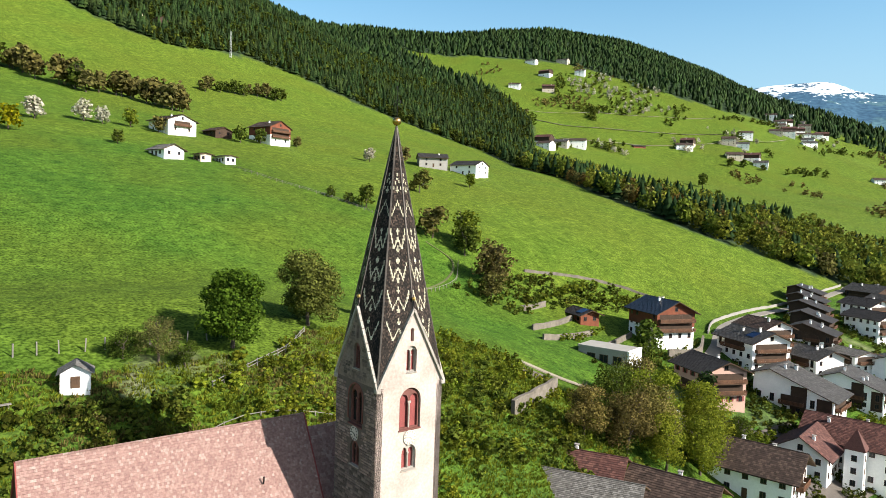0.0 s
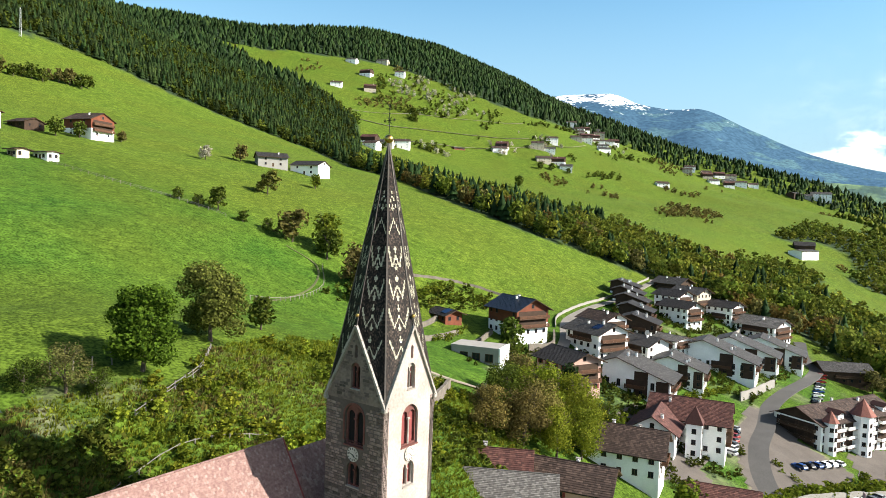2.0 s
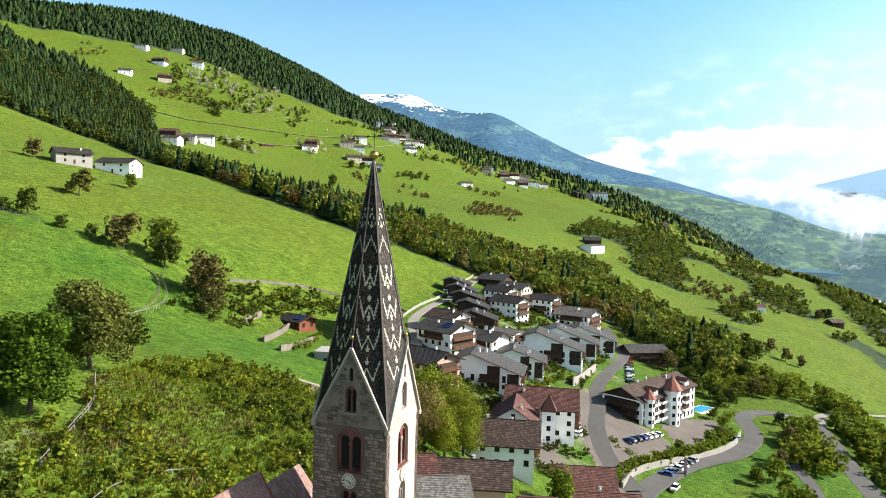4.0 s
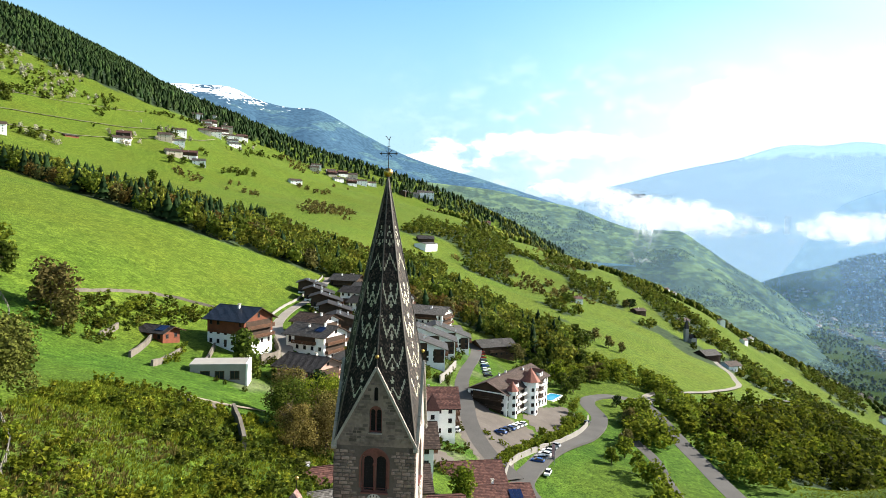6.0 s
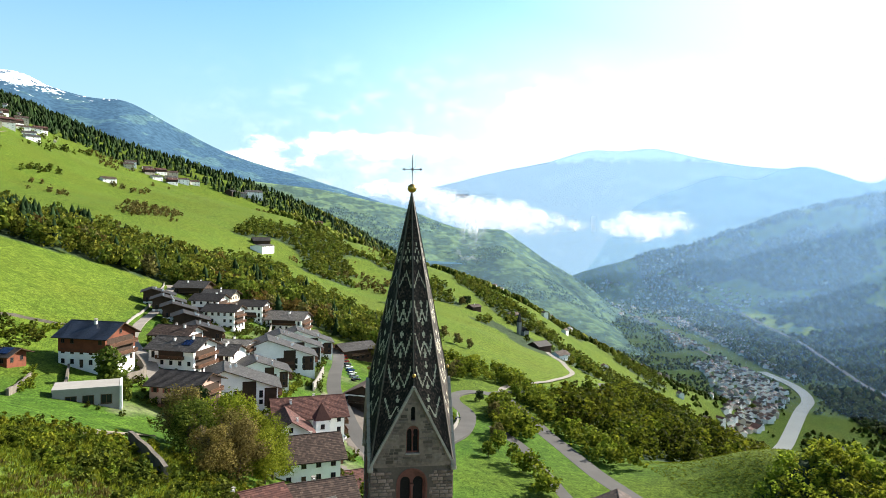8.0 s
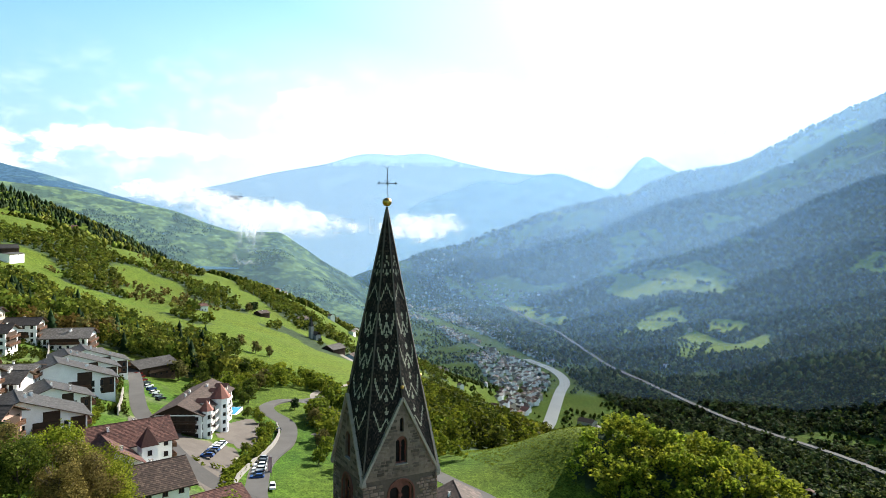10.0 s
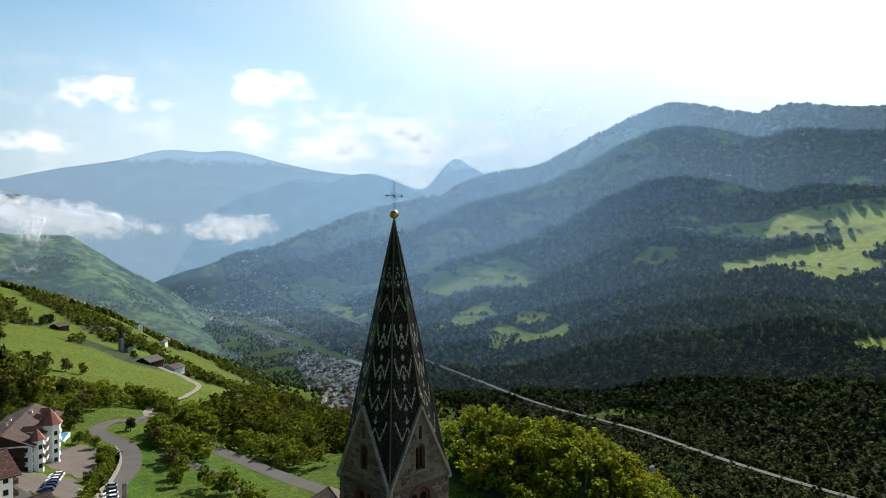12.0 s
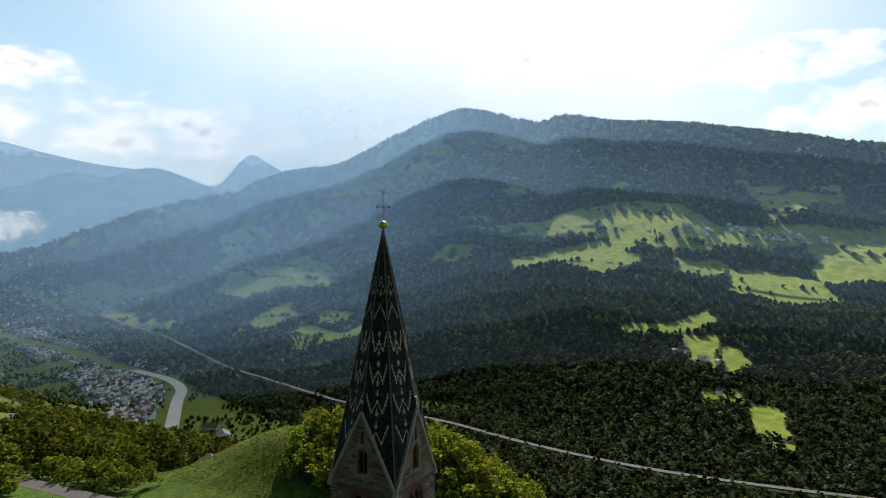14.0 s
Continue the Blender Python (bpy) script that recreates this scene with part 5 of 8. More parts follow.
CONCRETE = surface("concrete", (0.33, 0.31, 0.28), 0.15, 0.4, 3.0, 0.9)
GLASS = surface("window_glass", (0.020, 0.024, 0.030), 0.2, 1.0, 2.0, 0.08, relief=0.0)
FRAME_WHITE = surface("window_frame_white", (0.62, 0.60, 0.56), 0.1, 0.2, 1.0, 0.6, relief=0.0)
FRAME_BROWN = surface("window_frame_brown", (0.09, 0.05, 0.03), 0.2, 0.2, 1.0, 0.6, relief=0.0)
SOLAR = surface("solar_glass", (0.012, 0.024, 0.075), 0.3, 0.4, 1.0, 0.12, relief=0.0)
METAL_PALE = surface("pale_sheet_metal", (0.55, 0.56, 0.57), 0.12, 0.4, 2.0, 0.4, 0.4)


def mesh_from(bm, mat):
    me = bpy.data.meshes.new("piece")
    bm.to_mesh(me)
    bm.free()
    me.materials.append(mat)
    return me


def window_meshes(frame_mat):
    """A window 1 m wide and 1.25 m high, in the plane y = 0, looking to -y."""
    fr = panel_bm([(-0.55, 0), (0.55, 0), (0.55, 1.3), (-0.55, 1.3)], [[(-0.46, 0.1), (-0.03, 0.1), (-0.03, 1.21), (-0.46, 1.21)], [(0.03, 0.1), (0.46, 0.1), (0.46, 1.21), (0.03, 1.21)]], -0.06, 0.02)
    add_box(fr, (-0.62, -0.14, -0.06), (0.62, 0.02, -0.002))
    return mesh_from(fr, frame_mat), mesh_from(box_bm((-0.48, -0.025, 0.08), (0.48, 0.015, 1.23)), GLASS)


WINDOWS = {"white": window_meshes(FRAME_WHITE), "brown": window_meshes(FRAME_BROWN)}
SHUTTER = mesh_from(box_bm((-0.25, -0.05, 0.0), (0.25, -0.005, 1.28)), RED_WOOD)


def set_window(house, m, style, scale=(1, 1), shutters=False):
    fr, pane = WINDOWS[style]
    w = part("window", fr, None, house)
    w.matrix_basis = m @ Matrix.Diagonal((scale[0], 1, scale[1], 1))
    part("pane", pane, None, w)
    if shutters:
        for k in (-1, 1):
            s = part("shutter", SHUTTER, None, w)
            s.matrix_basis = Matrix.Translation((k * 0.82, 0, 0))


def balcony(house, m, length, depth, mat, rail=1.0):
    """A balcony along x, standing out to -y."""
    b = part("balcony", box_bm((-length / 2, -depth, -0.16), (length / 2, -0.002, 0)), TIMBER, house)
    b.matrix_basis = m
    bm = bmesh.new()
    bar(bm, (-length / 2, -depth + 0.05, rail), (length / 2, -depth + 0.05, rail), 0.12, 0.08)
    n = max(4, int(length / 0.3))
    for i in range(n):
        x = -length / 2 + length * (i + 0.5) / n
        add_box(bm, (x - length / n * 0.30, -depth + 0.03, 0.06), (x + length / n * 0.30, -depth + 0.06, rail - 0.05))
    for k in (-1, 1):
        x = k * (length / 2 - 0.03)
        add_box(bm, (x - 0.03, -depth + 0.06, 0.08), (x + 0.03, -0.02, rail - 0.04))
    part("railing", bm, mat, b)
    # panel added to darken the wall behind the balcony
    part("balcony_back", box_bm((-length * 0.46, -0.035, 0.02), (length * 0.46, 0.045, 2.35)), WALLS["wood"], b, "dark panel added behind the balcony")


def gable_roof(house, L, W, ze, pitch, coat, eave, verge, tile=0.5, trim=True, off=0.0):
    """Two tiled slopes over a house whose ridge runs along x; returns the ridge's height."""
    t = math.tan(radians(pitch))
    zr = ze + (W / 2 + off) * t
    x0, x1 = -L / 2 - verge, L / 2 + verge
    roof = None
    for k in (-1, 1):
        ye = k * (W / 2 + eave)
        low = zr - abs(ye - off) * t + 0.12
        me = tiled_slope("roof", (x0, ye, low), (x1, ye, low), (x1, off, zr + 0.12), (x0, off, zr + 0.12), tile, tile * 0.9, ROOF_COATS[coat], 0.06, seed=int(L * 10 + W + k))
        r = part("roof", me, None, house)
        roof = roof or r
        bm = bmesh.new()
        vs = [bm.verts.new(p) for p in ((x0, ye, low - 0.03), (x1, ye, low - 0.03), (x1, off, zr + 0.09), (x0, off, zr + 0.09), (x0, ye, low - 0.2), (x1, ye, low - 0.2), (x1, off, zr - 0.08), (x0, off, zr - 0.08))]
        for f in ((0, 1, 2, 3), (7, 6, 5, 4), (0, 4, 5, 1), (1, 5, 6, 2), (3, 7, 4, 0), (2, 6, 7, 3)):
            bm.faces.new([vs[i] for i in f])
        part("soffit", bm, TIMBER, r)
        if not trim:
            continue
        bm = bmesh.new()
        bar(bm, (x0, ye - k * 0.02, low - 0.05), (x1, ye - k * 0.02, low - 0.05), 0.14, 0.12, 6)
        part("gutter", bm, IRON, r)
    bm = bar(bmesh.new(), (x0, off, zr + 0.19), (x1, off, zr + 0.2), 0.26, 0.12, 6)
    part("ridge_cap", bm, ROOF_COATS[coat], roof)
    return zr


def chimney(house, x, y, z, h=1.4, w=0.6):
    c = part("chimney", box_bm((x - w / 2, y - w / 2, z - 1.0), (x + w / 2, y + w / 2, z + h)), WALLS["white"], house)
    bm = box_bm((x - w * 0.7, y - w * 0.7, z + h + 0.25), (x + w * 0.7, y + w * 0.7, z + h + 0.35))
    for a in (-1, 1):
        for b in (-1, 1):
            add_box(bm, (x + a * w * 0.4 - 0.05, y + b * w * 0.4 - 0.05, z + h), (x + a * w * 0.4 + 0.05, y + b * w * 0.4 + 0.05, z + h + 0.25))
    part("chimney_cap", bm, CONCRETE, c)


def chalet(label, x, y, bearing, L, W, storeys, coat="slate", wall="white", upper=None, pitch=22, balconies=(), chimneys=1, style="brown",
           category="house", name="house", shutters=False, detail=1, group="village houses", sink=0.0, lights=True, skew=0.0, solar=0, storey=2.75, tile=0.55, eave=1.25):
    """A house whose ridge points to the bearing; balconies: (side, storey, share of the length), sides f(ront), b(ack), l(eft), r(ight)."""
    if group == "hillside farms":
        L, W = L * 1.18, W * 1.18
    if group == "village houses":
        L, W, storey = L * 1.12, W * 1.12, storey * 1.04
    z = float(min(ground(x + dx, y + dy) for dx in (-4, 4) for dy in (-4, 4))) + 0.5 - sink
    house = thing(name, label, category, pose(x, y, z, 0, 0, bearing), group)
    ze = storeys * storey + 0.25
    rng = random.Random(int(x * 13 + y * 7))
    split = ze if upper is None else ze - storey * (1 if storeys < 3 else 1.6)
    part("wall", box_bm((-L / 2, -W / 2, -5), (L / 2, W / 2, split)), WALLS[wall], house)
    top = WALLS[upper or wall]
    if upper:
        part("upper_wall", box_bm((-L / 2 - 0.06, -W / 2 - 0.06, split), (L / 2 + 0.06, W / 2 + 0.06, ze)), top, house, "timber-boarded upper storey")
    t = math.tan(radians(pitch))
    for k in (-1, 1):
        bm = bmesh.new()
        xa, xb = k * (L / 2 - 0.3), k * (L / 2 + (0.06 if upper else 0.0))
        hw = W / 2 + (0.06 if upper else 0.0)
        vs = [bm.verts.new((xx, yy, zz)) for xx in (xa, xb) for yy, zz in ((-hw, ze), (hw, ze), (0, ze + hw * t))]
        for f in ((0, 1, 2), (5, 4, 3), (0, 3, 4, 1), (1, 4, 5, 2), (2, 5, 3, 0)):
            bm.faces.new([vs[i] for i in f])
        bmesh.ops.recalc_face_normals(bm, faces=bm.faces)
        if skew:
            bm.free()
            continue
        part("gable", bm, top, house)
    if skew:
        o = skew * W
        bm = prism_bm([(-W / 2, ze), (W / 2, ze), (W / 2, ze + 2 * o * t), (o, ze + (W / 2 + o) * t)], -L / 2, L / 2)
        bmesh.ops.transform(bm, matrix=pose(0, 0, 0, 0, 0, 90), verts=bm.verts)
        part("gable", bm, top, house)
        # dark panels paint in the shade of open recesses; the wall stays flat
        bay = part("loggia", box_bm((-L / 2 - 0.02, -W * 0.18, 0.2), (-L / 2 + 0.3, W * 0.02, ze + W * 0.1)), WALLS["wood"], house, "dark flush panel in place of a shaded balcony recess")
        part("loggia", box_bm((-L / 2 - 0.02, -W * 0.48, 0.2), (-L / 2 + 0.3, -W * 0.30, ze - 0.2)), WALLS["wood"], house, "dark flush panel in place of a shaded balcony recess")
    zr = gable_roof(house, L, W, ze, pitch, coat, eave, 1.4 if detail else 0.7, tile if detail else 1.2, bool(detail), skew * W)
    sides = {"l": (Matrix.Identity(4), L, -W / 2), "r": (pose(0, 0, 0, 0, 0, 180), L, -W / 2), "f": (pose(0, 0, 0, 0, 0, 90), W, -L / 2), "b": (pose(0, 0, 0, 0, 0, -90), W, -L / 2)}
    if lights:
        for side, (turn, span, off) in sides.items():
            if not detail and side in "rb":
                continue
            n = max(2, int(span / (2.9 if detail else 6.5)))
            proud = 0.06 if upper else 0.0
            for s in range(storeys):
                for i in range(n):
                    if rng.random() < 0.1:
                        continue
                    u = -span / 2 + span * (i + 0.5) / n
                    zz = s * storey + 1.0
                    out = off - (proud if zz > split else 0) - 0.005
                    has = any(b[0] == side and b[1] == s for b in balconies)
                    set_window(house, turn @ Matrix.Translation((u, out, zz - (0.85 if has else 0))), style, (1.0, 1.6 if has else 1.0), shutters and not has)
            if side in "fb" and zr - ze > 2.0 and not skew:
                set_window(house, turn @ Matrix.Translation((0, off - proud - 0.005, ze + 0.3)), style)
    for side, s, share in balconies:
        turn, span, off = sides[side]
        balcony(house, turn @ Matrix.Translation((0, off - 0.07, s * storey + 0.15)), span * share, 1.3, BALCONY_WOOD if wall != "wood" else TIMBER)
    if lights:
        bm = box_bm((-0.5, -W / 2 - 0.05, 0.05), (0.5, -W / 2 + 0.05, 2.1))
        part("door", bm, TIMBER, house, "wooden front door")
    for c in range(chimneys):
        cx = rng.uniform(-0.35, 0.35) * L
        cy = rng.choice((-1, 1)) * W * rng.uniform(0.08, 0.22)
        chimney(house, cx, cy, zr - abs(cy - skew * W) * t, rng.uniform(0.8, 1.3))
    if solar:
        k = solar
        m = Matrix.Translation((L * 0.18, k * W * 0.25, zr - abs(k * W * 0.25 - skew * W) * t + 0.3)) @ pose(0, 0, 0, -k * pitch)
        for i in range(3):
            p = part("solar_panel", box_bm((-0.5, -1.5, 0), (0.5, 1.5, 0.06)), SOLAR, house, "blue solar panel")
            p.matrix_basis = m @ Matrix.Translation((i * 1.06, 0, 0))
    return house


def village():
    white, dark = "white house with a dark low-pitched roof and wooden balconies", "dark timber chalet with a wide low roof"
    L = "l"
    chalet("pink-rendered chalet with a dark roof and wooden balconies", 131, 43, -114, 12, 11, 3, "dark", "pink", balconies=(("f", 1, 0.9), ("f", 2, 0.9), (L, 1, 0.5)), shutters=True)
    chalet("white apartment house with solar panels on a grey roof", 169, 51, -112, 14, 12, 3, balconies=(("f", 1, 0.9), ("f", 2, 0.9), (L, 2, 0.6)), chimneys=2, solar=-1)
    for i in range(5):
        chalet("white terraced house with a dark sloping roof", 216 + 15 * i, 52.5 + 7.5 * i, 12, 10, 13, 2, "dark", upper="wood", balconies=(("l", 1, 0.8), ("b", 1, 0.4)), chimneys=3, group="terraced houses", skew=0.22, pitch=18)
    chalet(white, 262, 51, -108, 13, 10, 3, "dark", balconies=(("f", 1, 0.9), ("f", 2, 0.9)))
    chalet(white, 280, 60, -108, 12, 10, 3, "dark", balconies=((L, 1, 0.8), ("f", 2, 0.9)))
    chalet(white, 302, 58, -106, 13, 11, 3, "slate", "cream", balconies=(("f", 1, 0.9), (L, 2, 0.8)), chimneys=2)
    chalet(dark, 330, 76, -104, 14, 12, 2, "slate", "wood", chimneys=3, balconies=((L, 1, 0.7),))
    chalet("white house with a long grey roof and dark balconies", 157, 31, 8, 12, 18, 2, "slate", balconies=(("b", 1, 0.3), ("l", 1, 0.8)), chimneys=3, skew=0.28, pitch=20)
    chalet(white, 185, 27, 10, 11, 14, 2, "slate", balconies=(("b", 1, 0.4), ("l", 1, 0.9)), chimneys=3, skew=0.2, pitch=20)
    chalet(white, 191, 42, -110, 11, 10, 2, "slate", balconies=((L, 1, 0.6),), chimneys=2)
    chalet("white house with a long grey roof and dark balconies", 221, 22, 6, 12, 21, 2, "slate", balconies=(("b", 1, 0.3), ("l", 1, 0.8)), chimneys=3, skew=0.28, pitch=20)
    chalet("white house with a long grey roof and dark balconies", 248, 19, 6, 12, 20, 2, "slate", balconies=(("b", 1, 0.3), ("l", 1, 0.8)), chimneys=2, skew=0.28, pitch=20)
    chalet("large white guest house with a pale grey roof", 302, 24, -106, 17, 14, 3, "pale", balconies=(("f", 1, 0.9), ("f", 2, 0.9), (L, 2, 0.7)), chimneys=3)
    chalet("white house with a long grey roof and dark balconies", 274, 13, 6, 12, 19, 2, "slate", balconies=(("b", 1, 0.3), ("l", 1, 0.8)), chimneys=2, skew=0.28, pitch=20)
    chalet("small white house with a flat grey roof", 213, 39, -108, 9, 9, 2, "pale", balconies=((L, 1, 0.7), ("f", 1, 0.8)), pitch=12)
    chalet(white, 304, 42, -106, 12, 10, 3, "dark", balconies=(("f", 1, 0.9), ("f", 2, 0.9), (L, 1, 0.6)))
    chalet("white house with orange timber balconies stepping down the slope", 186, 56, -110, 11, 10, 3, "brown", balconies=(("f", 0, 0.9), ("f", 1, 0.95), ("f", 2, 0.95), (L, 1, 0.8)), chimneys=2)
    chalet(dark, 296, -10, -60, 17, 11, 2, "slate", "wood", balconies=((L, 1, 0.6),), chimneys=0)
    chalet("white guest house with a red-brown roof and arched balconies", 141, 11, -80, 17, 12, 3, "red", balconies=(("f", 1, 0.95), ("f", 2, 0.95)), chimneys=2, pitch=30)
    chalet("white house wing with a dark red hipped roof", 128, 16, 10, 12, 10, 2, "red", chimneys=1, pitch=32, lights=True)
    chalet("white house with a brown tiled roof and tall chimneys", 95, 12, -78, 14.5, 10.5, 2, "brown", pitch=30, chimneys=2, balconies=(("f", 1, 0.5),), sink=-2.4)
    chalet("pink house with a dark brown roof", 62, 8.5, -76, 11, 8.5, 2, "brown", "pink", pitch=28, chimneys=1, shutters=True, sink=-0.5)
    chalet("low cream annexe with a tiled roof", 78, -1, -76, 5, 6, 1, "red", "cream", pitch=18, chimneys=0)
    chalet("low restaurant with red tiled roofs", 112, -5, -75, 12, 11, 1, "red", "cream", pitch=24, chimneys=0, category="restaurant")
    chalet("low restaurant wing with a red tiled roof", 101, -12, -75, 12, 12, 1, "red", "grey", pitch=20, chimneys=1, solar=-1, category="restaurant")
    chalet("old barn with a weathered grey roof", 44, 13.5, -62, 15, 12, 2, "pale", "grey", pitch=24, chimneys=0, category="barn", detail=1, tile=0.4, sink=3.5, lights=False)
    chalet("old house with a weathered brown roof", 53, 19, -62, 9, 8, 2, "red", "cream", pitch=24, chimneys=1, category="house", detail=1, sink=3.5)
    chalet("farmhouse with white ground floor and red timber gable", 150, 71, -110, 13, 12, 3, "blue", "white", "redwood", pitch=26, chimneys=2, balconies=(("f", 1, 0.95), ("f", 2, 0.95)), category="farmhouse", sink=-1.5)
    chalet("small brown timber cabin with a dark roof", 135, 90, -108, 8, 6, 1, "dark", "redwood", pitch=20, chimneys=0, category="cabin", solar=-1)


def guest_house_turret():
    """The square turret with a steep gabled roof before the red-roofed guest house."""
    x, y = 131, 7
    t = thing("turret", "square white turret with a steep pointed red roof", "turret", pose(x, y, float(ground(x, y)), 0, 0, 12), "village houses")
    part("wall", box_bm((-1.9, -1.9, -4), (1.9, 1.9, 9.5)), WALLS["white"], t)
    bm = bmesh.new()
    bmesh.ops.create_cone(bm, cap_ends=True, segments=4, radius1=3.2, radius2=0.05, depth=4.4, matrix=Matrix.Translation((0, 0, 11.6)) @ pose(0, 0, 0, 0, 0, 45))
    part("turret_roof", bm, ROOF_COATS["red"], t)
    for s in range(3):
        for turn in (0, 90, -90):
            set_window(t, pose(0, 0, 0, 0, 0, turn) @ Matrix.Translation((0, -1.91, 1.4 + 2.8 * s)), "brown")


def modern_house():
    x, y = 113, 62
    z = float(ground(x, y)) - 0.6
    h = thing("modern_house", "modern flat-roofed house of pale concrete and glass", "house", pose(x, y, z, 0, 0, -76), "village houses")
    part("wall", box_bm((-7, -4, -3), (7, 4, 4.2), bevel=0.03), WALLS["grey"], h)
    part("parapet", panel_bm([(-7.15, 4.0), (7.15, 4.0), (7.15, 4.6), (-7.15, 4.6)], [], -4.15, 4.15), WALLS["grey"], h)
    part("end_wall", box_bm((7.0, -4.3, -2), (7.5, 4.3, 4.7)), WALLS["white"], h)
    for u in (-3.2, 0.4, 4.2):
        set_window(h, Matrix.Translation((u, -4.01, 0.6)), "brown", (2.2, 1.7))


def hotel():
    x, y = 208, -17
    z = float(ground(199, -28)) + 0.2
    h = thing("hotel", "large white hotel with red-brown roofs, turrets and balconies", "hotel", pose(x, y, z, 0, 0, -26))
    L, W, st = 40, 16, 2.9
    ze = 4 * st
    part("wall", box_bm((-L / 2, -W / 2, -4), (L / 2, W / 2, ze)), WALLS["white"], h)
    t = math.tan(radians(24))
    for k in (-1, 1):
        bm = bmesh.new()
        vs = [bm.verts.new((xx, yy, zz)) for xx in (k * (L / 2 - 0.3), k * L / 2) for yy, zz in ((-W / 2, ze), (W / 2, ze), (0, ze + W / 2 * t))]
        for f in ((0, 1, 2), (5, 4, 3), (0, 3, 4, 1), (1, 4, 5, 2), (2, 5, 3, 0)):
            bm.faces.new([vs[i] for i in f])
        part("gable", bm, WALLS["wood"], h)
    gable_roof(h, L, W, ze, 24, "brown", 1.0, 1.0, 0.55)
    for i in range(13):                                     # front windows and balconies
        u = -L / 2 + L * (i + 0.5) / 13
        for s in range(4):
            set_window(h, Matrix.Translation((u, -W / 2 - 0.006, s * st + 0.35)), "brown", (1.0, 1.5))
    for s in (1, 2, 3):
        for u in (-12.5, -5.5, 4.0, 12.5):
            balcony(h, Matrix.Translation((u, -W / 2 - 0.01, s * st + 0.1)), 5.4, 1.6, WALLS["white"])
    for i in range(5):
        u = -W / 2 + W * (i + 0.5) / 5
        for s in range(4):
            for turn in (pose(0, 0, 0, 0, 0, 90), pose(0, 0, 0, 0, 0, -90)):
                set_window(h, turn @ Matrix.Translation((u, -L / 2 - 0.006, s * st + 0.9)), "brown")
    for s in (1, 2, 3):
        balcony(h, pose(0, 0, 0, 0, 0, -90) @ Matrix.Translation((0, -L / 2 - 0.01, s * st + 0.1)), W * 0.8, 1.5, TIMBER)
    for u, v, r, top in ((-16.5, -W / 2 - 0.6, 2.0, ze + 0.8), (-1.0, -W / 2 - 1.2, 3.0, ze + 1.6)):
        bm = bmesh.new()
        bmesh.ops.create_cone(bm, cap_ends=True, segments=8, radius1=r, radius2=r, depth=top + 4, matrix=Matrix.Translation((u, v, top / 2 - 2)) @ pose(0, 0, 0, 0, 0, 22.5))
        tower = part("turret", bm, WALLS["white"], h, "eight-sided white turret")
        bm = bmesh.new()
        bmesh.ops.create_cone(bm, cap_ends=True, segments=8, radius1=r * 1.3, radius2=0.05, depth=r * 1.7, matrix=Matrix.Translation((u, v, top + r * 0.85)) @ pose(0, 0, 0, 0, 0, 22.5))
        part("turret_roof", bm, surface("turret_tile", (0.30, 0.115, 0.085), 0.25, 0.3, 1.0, 0.8) if r < 2.5 else bpy.data.materials["turret_tile"], tower, "pointed red roof")
        for s in range(4):
            for a in (-45, 0, 45):
                m = Matrix.Translation((u, v, s * st + 0.9)) @ pose(0, 0, 0, 0, 0, a) @ Matrix.Translation((0, -r * 0.925 - 0.01, 0))
                w = part("window", WINDOWS["brown"][0], None, tower)
                w.matrix_basis = m
                part("pane", WINDOWS["brown"][1], None, w)
    for u in (-9.5, 6.5, 14.5):                             # dormers
        m = Matrix.Translation((u, -W / 2 + 2.2, ze + 0.6))
        d = part("dormer", box_bm((-1.4, -1.6, -0.4), (1.4, 2.5, 1.5)), WALLS["white"], h)
        d.matrix_basis = m
        part("dormer_roof", prism_bm([(-1.9, 1.35), (0, 2.5), (1.9, 1.35), (1.9, 1.5), (0, 2.66), (-1.9, 1.5)], -2.2, 2.6), ROOF_COATS["red"], d)
        w = part("window", WINDOWS["brown"][0], None, d)
        w.matrix_basis = Matrix.Translation((0, -1.61, 0.1))
    for u, v in ((-6, 2), (9, -1.5), (2, 3)):
        chimney(h, u, v, ze + (W / 2 - abs(v)) * t, 1.0)


village()
guest_house_turret()
modern_house()
hotel()


